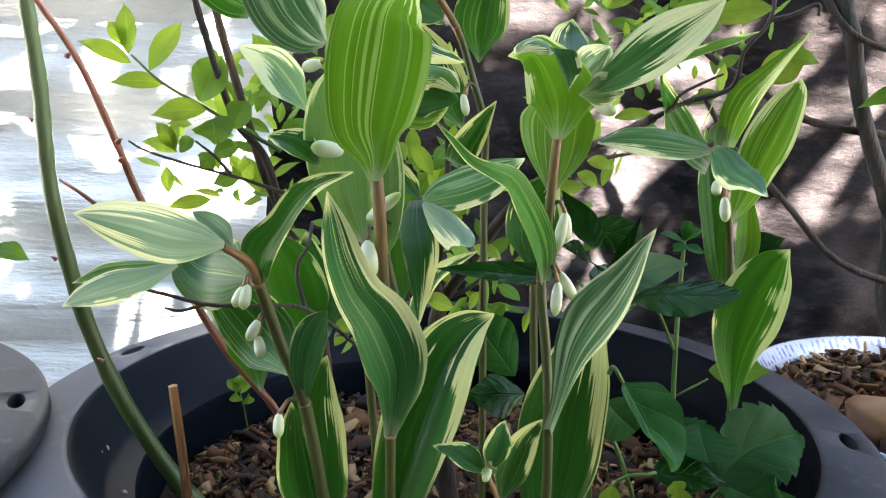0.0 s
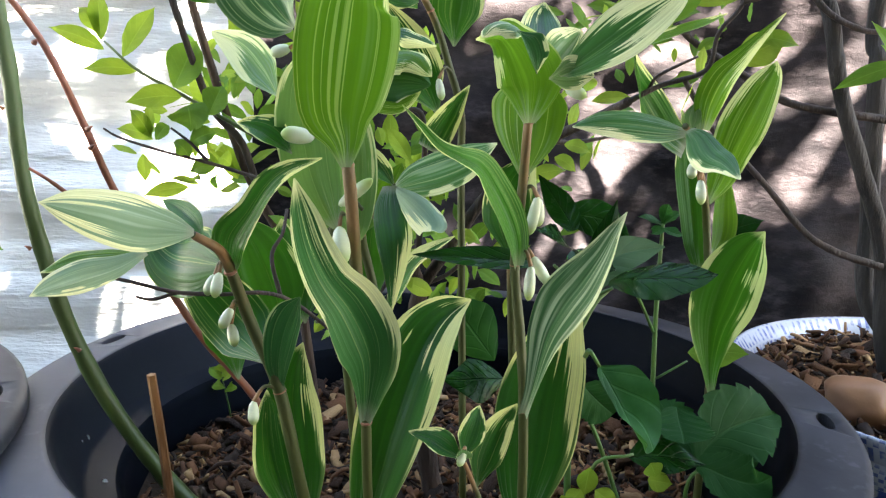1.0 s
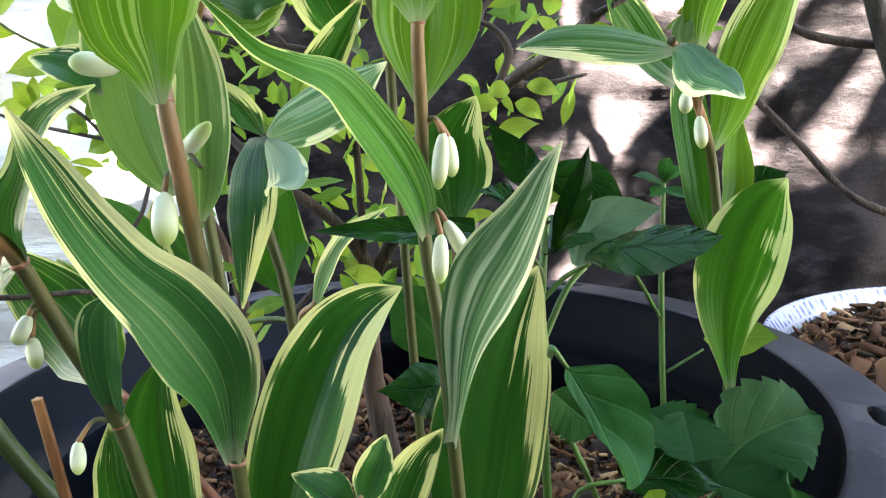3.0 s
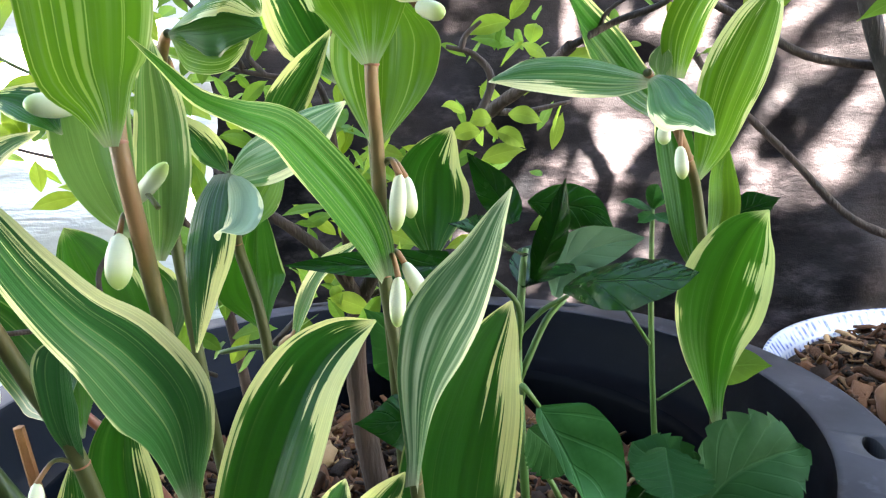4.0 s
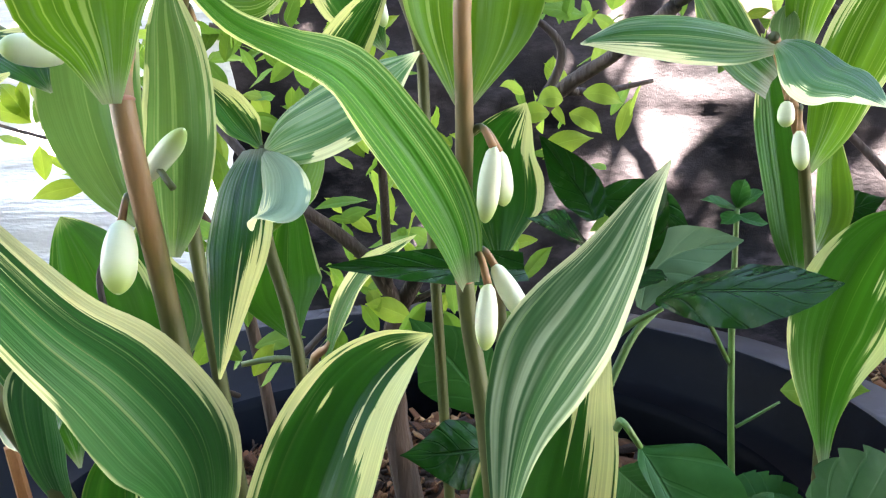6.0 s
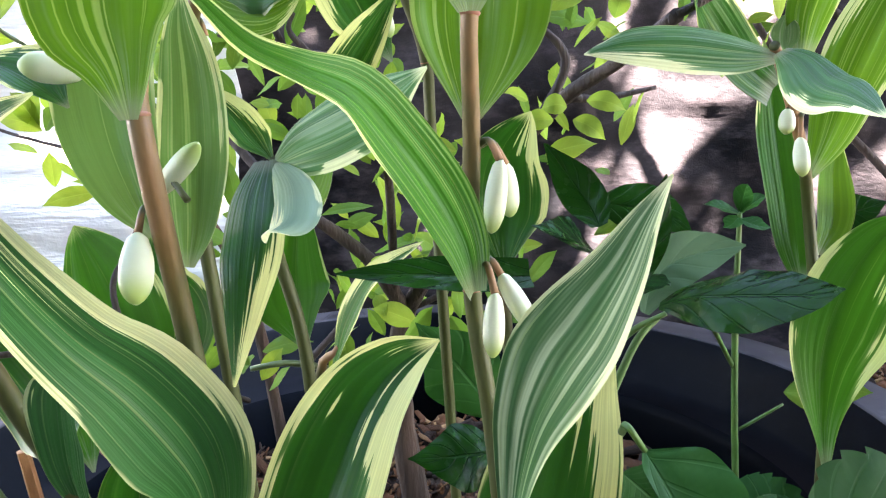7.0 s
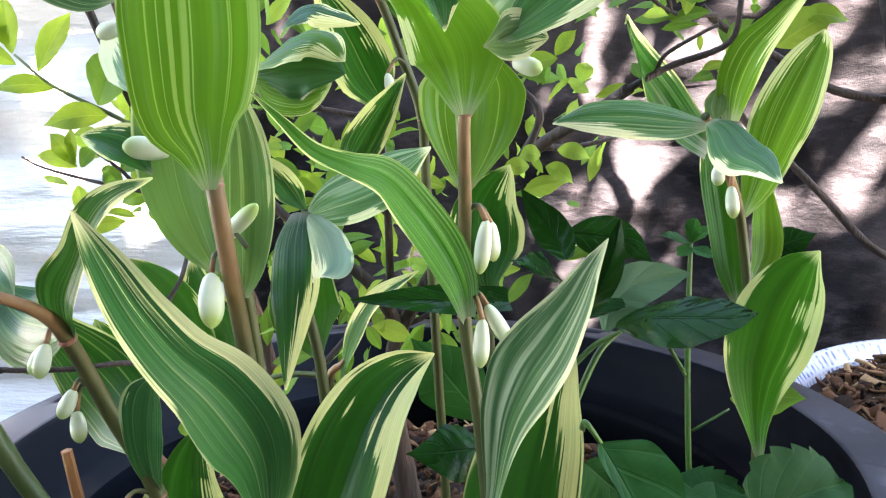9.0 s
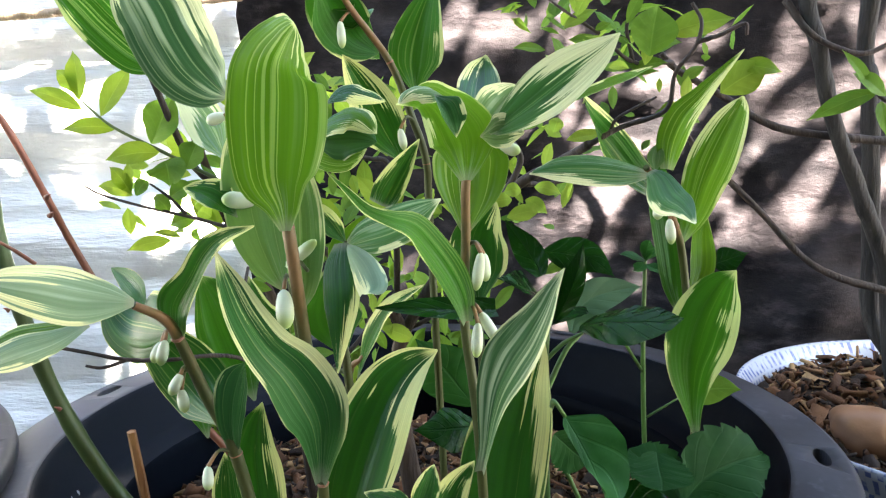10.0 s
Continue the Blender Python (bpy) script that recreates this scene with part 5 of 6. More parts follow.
# strawberry plant
berry = strawberry_plant((0.20, 0.50, SOIL))
stem(berry, [(0.2000, 0.5000, 0.3150), (0.1903, 0.4800, 0.3915), (0.2020, 0.4850, 0.4066)], 0.0014)
leaf(berry, [(0.1971, 0.4820, 0.4116, 0.0023, 0.0023), (0.2049, 0.4856, 0.4203, 0.0135, 0.0135), (0.2186, 0.4909, 0.4292, 0.0258, 0.0258), (0.2383, 0.4984, 0.4339, 0.0221, 0.0221), (0.2510, 0.5037, 0.4346, 0.0104, 0.0104), (0.2535, 0.5050, 0.4359, 0.0004, 0.0004)], None, mat=LEAF_BERRY, cup=0.12, face=(0.2, -0.9, 0.6), kind="toothed")
leaf(berry, [(0.1955, 0.4800, 0.4076, 0.0021, 0.0021), (0.2018, 0.4780, 0.4085, 0.0108, 0.0108), (0.2149, 0.4734, 0.4046, 0.0162, 0.0162), (0.2296, 0.4683, 0.4033, 0.0150, 0.0150), (0.2377, 0.4650, 0.4098, 0.0003, 0.0003)], None, mat=LEAF_BERRY, cup=0.12, face=(0.2, -0.9, 0.7), kind="toothed")
leaf(berry, [(0.1964, 0.4850, 0.4084, 0.0015, 0.0015), (0.1946, 0.4913, 0.4161, 0.0082, 0.0082), (0.1891, 0.4964, 0.4234, 0.0149, 0.0149), (0.1799, 0.5004, 0.4306, 0.0158, 0.0158), (0.1721, 0.5067, 0.4341, 0.0100, 0.0100), (0.1684, 0.5100, 0.4368, 0.0004, 0.0004)], None, mat=LEAF_BERRY, cup=0.12, face=(0, -0.9, 0.7), kind="toothed")
stem(berry, [(0.1700, 0.4600, 0.3150), (0.1261, 0.4500, 0.4353), (0.1129, 0.4450, 0.4582)], 0.0014)
leaf(berry, [(0.1107, 0.4350, 0.4789), (0.1170, 0.4380, 0.4719), (0.1230, 0.4400, 0.4655), (0.1309, 0.4430, 0.4582)], 0.03, mat=LEAF_BERRY, cup=0.12, face=(0, -1, 0.25), kind="toothed")
leaf(berry, [(0.1764, 0.4700, 0.4523), (0.1757, 0.4600, 0.4474), (0.1749, 0.4500, 0.4447), (0.1730, 0.4400, 0.4422)], 0.04, mat=LEAF_BERRY, cup=0.12, face=(0, -0.9, 0.6), kind="toothed")
leaf(berry, [(0.1167, 0.4300, 0.4309), (0.1160, 0.4300, 0.4258), (0.1150, 0.4300, 0.4189), (0.1143, 0.4300, 0.4137)], 0.012, mat=LEAF_LIME, cup=0.1, kind="ovate")
leaf(berry, [(0.1205, 0.4300, 0.4172), (0.1244, 0.4300, 0.4141), (0.1297, 0.4300, 0.4100), (0.1337, 0.4300, 0.4069)], 0.012, mat=LEAF_LIME, cup=0.1, kind="ovate")
leaf(berry, [(0.1512, 0.4300, 0.4347), (0.1523, 0.4300, 0.4322), (0.1538, 0.4300, 0.4288), (0.1549, 0.4300, 0.4262)], 0.012, mat=LEAF_LIME, cup=0.1, kind="ovate")
leaf(berry, [(0.1502, 0.4300, 0.4244), (0.1546, 0.4300, 0.4237), (0.1603, 0.4300, 0.4226), (0.1647, 0.4300, 0.4219)], 0.012, mat=LEAF_LIME, cup=0.1, kind="ovate")
leaf(berry, [(0.1015, 0.4300, 0.4135), (0.1032, 0.4300, 0.4083), (0.1053, 0.4300, 0.4014), (0.1070, 0.4300, 0.3961)], 0.012, mat=LEAF_LIME, cup=0.1, kind="ovate")
leaf(berry, [(0.1125, 0.4300, 0.4171), (0.1103, 0.4300, 0.4140), (0.1073, 0.4300, 0.4098), (0.1050, 0.4300, 0.4066)], 0.012, mat=LEAF_LIME, cup=0.1, kind="ovate")
# green rose cane and red cane
cane = base_of("rose_cane", (-0.12, 0.56, SOIL), "stout green rose cane rooted in the planter", "plant")
branch(cane, [(-0.1250, 0.5500, 0.3100), (-0.1646, 0.5400, 0.3595), (-0.2004, 0.5330, 0.4216), (-0.2208, 0.5270, 0.4762), (-0.2303, 0.5200, 0.5246), (-0.2370, 0.5130, 0.5813), (-0.2370, 0.5070, 0.6449), (-0.2385, 0.5000, 0.6944), (-0.2420, 0.5000, 0.7327)], 0.0062, 0.0044, CANE_GREEN, "cane")
thorn(cane, (-0.2368, 0.5150, 0.5330), (-0.2397, 0.5130, 0.5355))
thorn(cane, (-0.2384, 0.5150, 0.5756), (-0.2412, 0.5130, 0.5780))
thorn(cane, (-0.2464, 0.5150, 0.6222), (-0.2492, 0.5130, 0.6242))
thorn(cane, (-0.2401, 0.5150, 0.6486), (-0.2429, 0.5130, 0.6506))
thorn(cane, (-0.2463, 0.5150, 0.6810), (-0.2489, 0.5130, 0.6828))
thorn(cane, (-0.2095, 0.5150, 0.4645), (-0.2127, 0.5130, 0.4674))
leaf(cane, [(-0.2737, 0.5000, 0.5420), (-0.2616, 0.4960, 0.5422), (-0.2521, 0.4960, 0.5396), (-0.2461, 0.5000, 0.5353)], 0.016, mat=LEAF_SHRUB, kind="ovate", face=(0, -0.5, 0.85))
cane = base_of("red_cane", (-0.06, 0.5, SOIL), "thin red-brown cane leaning out of the planter", "plant")
branch(cane, [(-0.0556, 0.4980, 0.3834), (-0.0727, 0.4890, 0.4189), (-0.0886, 0.4800, 0.4527), (-0.1126, 0.4670, 0.4910), (-0.1323, 0.4530, 0.5354), (-0.1512, 0.4400, 0.5868), (-0.1569, 0.4270, 0.6164), (-0.1676, 0.4130, 0.6558), (-0.1803, 0.4000, 0.6835), (-0.1885, 0.3950, 0.7004)], 0.0028, 0.0015, CANE_RED, "cane")
branch(cane, [(-0.1651, 0.4250, 0.5805), (-0.1743, 0.4200, 0.5898), (-0.1818, 0.4150, 0.5965)], 0.0012, 0.0007, CANE_RED, "side_twig")
thorn(cane, (-0.1770, 0.4200, 0.6586), (-0.1734, 0.4180, 0.6603))
thorn(cane, (-0.1530, 0.4200, 0.6162), (-0.1495, 0.4180, 0.6182))
thorn(cane, (-0.1523, 0.4200, 0.6067), (-0.1487, 0.4180, 0.6087))
twig = base_of("dry_twig", (-0.02, 0.5, SOIL), "thin bare brown twig, forked at its end", "twig")
branch(twig, [(-0.0301, 0.4600, 0.4962), (-0.0491, 0.3900, 0.5387), (-0.0749, 0.3660, 0.5455), (-0.0907, 0.3580, 0.5483), (-0.1042, 0.3530, 0.5530), (-0.1168, 0.3500, 0.5567)], 0.0011, 0.0008, WOOD_TWIG, "branch")
branch(twig, [(-0.0896, 0.3585, 0.5482), (-0.1001, 0.3550, 0.5456), (-0.1069, 0.3530, 0.5472)], 0.0009, 0.0006, WOOD_TWIG, "branch")
branch(twig, [(-0.0562, 0.4200, 0.5311), (-0.0615, 0.4250, 0.5511), (-0.0565, 0.4300, 0.5631), (-0.0559, 0.4400, 0.5745)], 0.0013, 0.0008, WOOD_TWIG, "branch")
# small wooden stake
stake = base_of("plant_stake", (-0.155, 0.53, SOIL), "thin split-wood stake, orange-brown, stuck in the soil", "stake")
stake_body(stake, (-0.1630, 0.5150, 0.4490), (-0.157, 0.53, 0.31))
# shrub with twiggy branches behind the seals
shrub = base_of("shrub", (0.03, 0.6, SOIL), "twiggy leafing shrub with small fresh green leaves", "shrub")
branch(shrub, [(0.0300, 0.6000, 0.3100), (0.0156, 0.6000, 0.3885), (0.0105, 0.6000, 0.4356), (0.0113, 0.6000, 0.4735), (0.0163, 0.6000, 0.4957)], 0.0085, 0.0055, WOOD_SHRUB, "trunk")
branch(shrub, [(0.0161, 0.6000, 0.4938), (0.0420, 0.5800, 0.5385), (0.0645, 0.5650, 0.5731), (0.0877, 0.5520, 0.5968), (0.1031, 0.5400, 0.6116), (0.1196, 0.5200, 0.6225), (0.1334, 0.4696, 0.6365)], 0.005, 0.0026, WOOD_TWIG, "branch")
branch(shrub, [(0.1334, 0.4696, 0.6365), (0.1527, 0.4750, 0.6460), (0.1756, 0.4680, 0.6550), (0.1782, 0.4600, 0.6746), (0.1869, 0.4550, 0.6874), (0.1900, 0.4550, 0.7004), (0.1846, 0.4550, 0.7107)], 0.0016, 0.0009, WOOD_TWIG, "branch")
branch(shrub, [(0.1874, 0.4550, 0.6903), (0.1992, 0.4520, 0.6936), (0.2109, 0.4500, 0.6989), (0.2123, 0.4500, 0.6931)], 0.0014, 0.0009, WOOD_TWIG, "branch")
branch(shrub, [(0.1467, 0.4770, 0.6439), (0.1501, 0.4750, 0.6508), (0.1609, 0.4700, 0.6575), (0.1697, 0.4650, 0.6622)], 0.0011, 0.0007, WOOD_TWIG, "branch")
branch(shrub, [(0.0877, 0.5520, 0.5968), (0.1006, 0.5500, 0.6233), (0.0921, 0.5500, 0.6382), (0.0773, 0.5500, 0.6432)], 0.0028, 0.0012, WOOD_TWIG, "branch")
branch(shrub, [(0.0847, 0.5500, 0.6400), (0.0879, 0.5500, 0.6485), (0.0961, 0.5500, 0.6553)], 0.002, 0.001, WOOD_TWIG, "branch")
branch(shrub, [(0.1031, 0.5450, 0.6085), (0.1182, 0.5500, 0.6078), (0.1427, 0.5550, 0.6121)], 0.0022, 0.001, WOOD_TWIG, "branch")
branch(shrub, [(0.0160, 0.6000, 0.4920), (0.0022, 0.5800, 0.5242), (-0.0130, 0.5700, 0.5420), (-0.0291, 0.5600, 0.5574), (-0.0500, 0.5600, 0.5775), (-0.0739, 0.5700, 0.6030)], 0.0045, 0.0022, WOOD_TWIG, "branch")
branch(shrub, [(-0.0046, 0.6000, 0.4512), (-0.0218, 0.5700, 0.4697), (-0.0393, 0.5500, 0.4805), (-0.0576, 0.5450, 0.4792)], 0.0022, 0.0014, CANE_GREEN, "branch")
branch(shrub, [(-0.0324, 0.5600, 0.4769), (-0.0129, 0.5700, 0.4976), (-0.0050, 0.5700, 0.5147)], 0.002, 0.0012, WOOD_TWIG, "branch")
branch(shrub, [(0.0113, 0.5900, 0.5057), (0.0160, 0.5500, 0.5764), (0.0157, 0.5200, 0.6224), (0.0019, 0.5200, 0.6284), (-0.0234, 0.5200, 0.6336), (-0.0514, 0.5200, 0.6402)], 0.0024, 0.001, WOOD_TWIG, "branch")
branch(shrub, [(-0.0121, 0.5200, 0.6312), (-0.0199, 0.5200, 0.6408), (-0.0175, 0.5200, 0.6484)], 0.0016, 0.0009, WOOD_TWIG, "branch")
branch(shrub, [(-0.0232, 0.5200, 0.6349), (-0.0290, 0.5150, 0.6486), (-0.0449, 0.5100, 0.6674), (-0.0520, 0.5100, 0.6781)], 0.0016, 0.0009, WOOD_TWIG, "branch")
branch(shrub, [(0.0161, 0.6000, 0.4938), (0.0345, 0.6000, 0.5025), (0.0529, 0.6000, 0.5165), (0.0811, 0.6000, 0.5193)], 0.002, 0.001, WOOD_TWIG, "branch")
leaf_scatter(shrub, (-0.0137, 0.5450, 0.6581), (0.0214, 0.5950, 0.5710), 40, 0.026, 5, 0.45)
leaf_scatter(shrub, (-0.0774, 0.5600, 0.6255), (-0.0236, 0.6100, 0.5708), 14, 0.024, 6)
leaf_scatter(shrub, (-0.0041, 0.5900, 0.5860), (0.0723, 0.6400, 0.5108), 30, 0.027, 7)
leaf_scatter(shrub, (0.0806, 0.5600, 0.6611), (0.1451, 0.6100, 0.5756), 26, 0.027, 8, 0.5)
leaf_scatter(shrub, (-0.0267, 0.5850, 0.5431), (0.0081, 0.6350, 0.4463), 22, 0.024, 9)
leaf_scatter(shrub, (0.0177, 0.6000, 0.5211), (0.0857, 0.6500, 0.4559), 22, 0.026, 10)
leaf_scatter(shrub, (0.0830, 0.6000, 0.5787), (0.1337, 0.6500, 0.5264), 4, 0.027, 11)
leaf_scatter(shrub, (-0.0315, 0.5600, 0.6776), (0.0239, 0.6100, 0.6513), 24, 0.024, 12)
leaf(shrub, [(-0.0059, 0.5350, 0.6487), (-0.0026, 0.5310, 0.6526), (-0.0004, 0.5310, 0.6552), (0.0005, 0.5350, 0.6568)], 0.0095, mat=LEAF_LIME, kind="ovate")
leaf(shrub, [(-0.0032, 0.5350, 0.6457), (-0.0025, 0.5310, 0.6498), (-0.0028, 0.5310, 0.6526), (-0.0040, 0.5350, 0.6542)], 0.0095, mat=LEAF_LIME, kind="ovate")
leaf(shrub, [(-0.0020, 0.5350, 0.6429), (0.0012, 0.5310, 0.6459), (0.0034, 0.5310, 0.6476), (0.0043, 0.5350, 0.6483)], 0.0095, mat=LEAF_LIME, kind="ovate")
leaf(shrub, [(-0.0005, 0.5350, 0.6428), (0.0014, 0.5310, 0.6420), (0.0022, 0.5310, 0.6398), (0.0020, 0.5350, 0.6370)], 0.0095, mat=LEAF_LIME, kind="ovate")
leaf(shrub, [(0.1208, 0.5350, 0.6421), (0.1217, 0.5310, 0.6466), (0.1227, 0.5310, 0.6497), (0.1238, 0.5350, 0.6517)], 0.0095, mat=LEAF_LIME, kind="ovate")
leaf(shrub, [(0.1026, 0.5350, 0.5988), (0.1076, 0.5310, 0.5972), (0.1126, 0.5310, 0.5938), (0.1170, 0.5350, 0.5895)], 0.0095, mat=LEAF_LIME, kind="ovate")
leaf(shrub, [(0.1087, 0.5350, 0.6072), (0.1146, 0.5310, 0.6070), (0.1205, 0.5310, 0.6052), (0.1260, 0.5350, 0.6023)], 0.0095, mat=LEAF_LIME, kind="ovate")
leaf(shrub, [(0.0999, 0.5350, 0.6047), (0.0958, 0.5310, 0.6059), (0.0918, 0.5310, 0.6054), (0.0882, 0.5350, 0.6037)], 0.0095, mat=LEAF_LIME, kind="ovate")
leaf(shrub, [(0.0939, 0.5350, 0.5991), (0.0888, 0.5310, 0.5997), (0.0837, 0.5310, 0.5985), (0.0791, 0.5350, 0.5961)], 0.0095, mat=LEAF_LIME, kind="ovate")
leaf_scatter(shrub, (-0.1119, 0.5600, 0.5573), (-0.0507, 0.6100, 0.4508), 26, 0.03, 85)
leaf_scatter(shrub, (-0.0225, 0.5600, 0.5602), (0.0624, 0.6100, 0.4731), 26, 0.028, 86)
leaf_scatter(shrub, (0.0489, 0.6200, 0.5886), (0.1587, 0.6700, 0.5087), 3, 0.028, 87)
# shrub by the white sheet
shrub = base_of("shrub", (-0.07, 0.66, SOIL), "young shrub with pale yellow-green leaves before the white sheet", "shrub")
branch(shrub, [(-0.0700, 0.6600, 0.3100), (-0.0904, 0.6550, 0.4815), (-0.1187, 0.6450, 0.5535), (-0.1309, 0.6400, 0.5855), (-0.1454, 0.6300, 0.6425), (-0.1588, 0.6200, 0.7000), (-0.1643, 0.6200, 0.7360)], 0.0042, 0.0028, WOOD_SHRUB, "branch")
branch(shrub, [(-0.1164, 0.6450, 0.5490), (-0.1262, 0.6300, 0.5953), (-0.1452, 0.6200, 0.6212), (-0.1537, 0.6000, 0.6581), (-0.1626, 0.5800, 0.7069), (-0.1679, 0.5800, 0.7293)], 0.0032, 0.0022, WOOD_TWIG, "branch")
branch(shrub, [(-0.1117, 0.6200, 0.6015), (-0.1396, 0.6150, 0.6174), (-0.1668, 0.6100, 0.6331), (-0.1952, 0.6000, 0.6505), (-0.2166, 0.6000, 0.6693)], 0.0018, 0.0008, CANE_GREEN, "branch")
branch(shrub, [(-0.1036, 0.6000, 0.5714), (-0.1413, 0.6000, 0.5826), (-0.1811, 0.6050, 0.5912), (-0.2129, 0.6100, 0.5997), (-0.2253, 0.6100, 0.6064)], 0.0016, 0.0007, WOOD_TWIG, "branch")
branch(shrub, [(-0.1454, 0.6000, 0.5848), (-0.1572, 0.6000, 0.5977), (-0.1713, 0.6000, 0.6085)], 0.0016, 0.0008, WOOD_TWIG, "branch")
leaf(shrub, [(-0.2210, 0.6050, 0.6703), (-0.2194, 0.6010, 0.6847), (-0.2200, 0.6010, 0.6969), (-0.2226, 0.6050, 0.7061)], 0.0153, mat=LEAF_LIME, kind="ovate")
leaf(shrub, [(-0.2227, 0.6050, 0.6753), (-0.2252, 0.6010, 0.6831), (-0.2299, 0.6010, 0.6889), (-0.2361, 0.6050, 0.6927)], 0.0123, mat=LEAF_LIME, kind="ovate")
leaf(shrub, [(-0.2191, 0.6050, 0.6637), (-0.2307, 0.6010, 0.6707), (-0.2443, 0.6010, 0.6756), (-0.2584, 0.6050, 0.6784)], 0.0133, mat=LEAF_LIME, kind="ovate")
leaf(shrub, [(-0.2060, 0.6050, 0.6585), (-0.1952, 0.6010, 0.6729), (-0.1865, 0.6010, 0.6849), (-0.1809, 0.6050, 0.6940)], 0.0174, mat=LEAF_LIME, kind="ovate")
leaf(shrub, [(-0.1950, 0.6050, 0.6492), (-0.2075, 0.6010, 0.6512), (-0.2221, 0.6010, 0.6509), (-0.2368, 0.6050, 0.6491)], 0.0133, mat=LEAF_LIME, kind="ovate")
leaf(shrub, [(-0.1696, 0.6050, 0.6375), (-0.1614, 0.6010, 0.6515), (-0.1551, 0.6010, 0.6630), (-0.1513, 0.6050, 0.6714)], 0.0286, mat=LEAF_SHRUB, kind="ovate")
leaf(shrub, [(-0.1642, 0.6050, 0.6311), (-0.1768, 0.6010, 0.6315), (-0.1912, 0.6010, 0.6295), (-0.2056, 0.6050, 0.6260)], 0.0174, mat=LEAF_LIME, kind="ovate")
leaf(shrub, [(-0.1604, 0.6050, 0.6248), (-0.1580, 0.6010, 0.6204), (-0.1574, 0.6010, 0.6135), (-0.1585, 0.6050, 0.6057)], 0.0307, mat=LEAF_SHRUB, kind="ovate")
leaf(shrub, [(-0.1881, 0.6050, 0.6003), (-0.1913, 0.6010, 0.6098), (-0.1964, 0.6010, 0.6167), (-0.2027, 0.6050, 0.6209)], 0.0123, mat=LEAF_LIME, kind="ovate")
leaf(shrub, [(-0.1888, 0.6050, 0.6020), (-0.1870, 0.6010, 0.6120), (-0.1871, 0.6010, 0.6194), (-0.1891, 0.6050, 0.6240)], 0.0082, mat=LEAF_LIME, kind="ovate")
leaf(shrub, [(-0.1869, 0.6050, 0.5994), (-0.1942, 0.6010, 0.6043), (-0.2035, 0.6010, 0.6066), (-0.2134, 0.6050, 0.6066)], 0.0113, mat=LEAF_LIME, kind="ovate")
leaf(shrub, [(-0.1848, 0.6050, 0.5993), (-0.1793, 0.6010, 0.6055), (-0.1757, 0.6010, 0.6091), (-0.1744, 0.6050, 0.6102)], 0.0113, mat=LEAF_SHRUB, kind="ovate")
leaf(shrub, [(-0.1591, 0.6050, 0.5972), (-0.1505, 0.6010, 0.6025), (-0.1436, 0.6010, 0.6051), (-0.1392, 0.6050, 0.6054)], 0.0153, mat=LEAF_SHRUB, kind="ovate")
leaf(shrub, [(-0.1447, 0.6050, 0.6182), (-0.1393, 0.6010, 0.6280), (-0.1355, 0.6010, 0.6352), (-0.1338, 0.6050, 0.6398)], 0.0205, mat=LEAF_SHRUB, kind="ovate")
leaf(shrub, [(-0.1410, 0.6050, 0.5798), (-0.1463, 0.6010, 0.5810), (-0.1532, 0.6010, 0.5793), (-0.1608, 0.6050, 0.5758)], 0.0133, mat=LEAF_SHRUB, kind="ovate")
leaf(shrub, [(-0.1599, 0.6050, 0.5865), (-0.1625, 0.6010, 0.5928), (-0.1667, 0.6010, 0.5964), (-0.1720, 0.6050, 0.5974)], 0.0123, mat=LEAF_SHRUB, kind="ovate")
leaf(shrub, [(-0.1072, 0.6050, 0.6049), (-0.1002, 0.6010, 0.6152), (-0.0946, 0.6010, 0.6229), (-0.0909, 0.6050, 0.6278)], 0.0184, mat=LEAF_SHRUB, kind="ovate")
leaf_scatter(shrub, (-0.1611, 0.6200, 0.6432), (-0.1075, 0.6800, 0.5548), 28, 0.032, 25, 0.6)
leaf_scatter(shrub, (-0.1100, 0.6400, 0.7192), (-0.0641, 0.7000, 0.6298), 24, 0.034, 26, 0.6)
leaf_scatter(shrub, (-0.0790, 0.6300, 0.6022), (-0.0462, 0.6900, 0.5523), 16, 0.024, 27)
leaf_scatter(shrub, (-0.2229, 0.6200, 0.6315), (-0.1335, 0.6800, 0.5533), 22, 0.030, 65, 0.7)
leaf_scatter(shrub, (-0.1792, 0.6500, 0.6811), (-0.1101, 0.7100, 0.6104), 16, 0.034, 66, 0.6)
leaf_scatter(shrub, (-0.0848, 0.6200, 0.6899), (-0.0276, 0.6800, 0.5713), 26, 0.028, 67)
# glazed pot with a small tree
porcelain_pot((0.556, 0.755, 0))
tree = base_of("potted_tree", (0.515, 0.81, 0.335), "slim grey-brown tree growing in the glazed pot", "tree")
branch(tree, [(0.5150, 0.8100, 0.3300), (0.4980, 0.8100, 0.3993), (0.4843, 0.8100, 0.4947), (0.4502, 0.8000, 0.5695), (0.4145, 0.7900, 0.6448), (0.3951, 0.7850, 0.7110), (0.3760, 0.7800, 0.7835), (0.3300, 0.7000, 1.0500)], 0.0088, 0.0070, WOOD_TRUNK, "trunk")
branch(tree, [(0.5090, 0.8250, 0.3949), (0.4846, 0.8300, 0.4394), (0.4791, 0.8300, 0.5172), (0.4737, 0.8300, 0.5926), (0.4678, 0.8300, 0.6767), (0.4620, 0.8300, 0.7579), (0.4750, 0.7600, 1.2000), (0.4900, 0.6000, 1.5000), (0.5500, 0.3000, 1.8500)], 0.0092, 0.008, WOOD_TRUNK, "trunk")
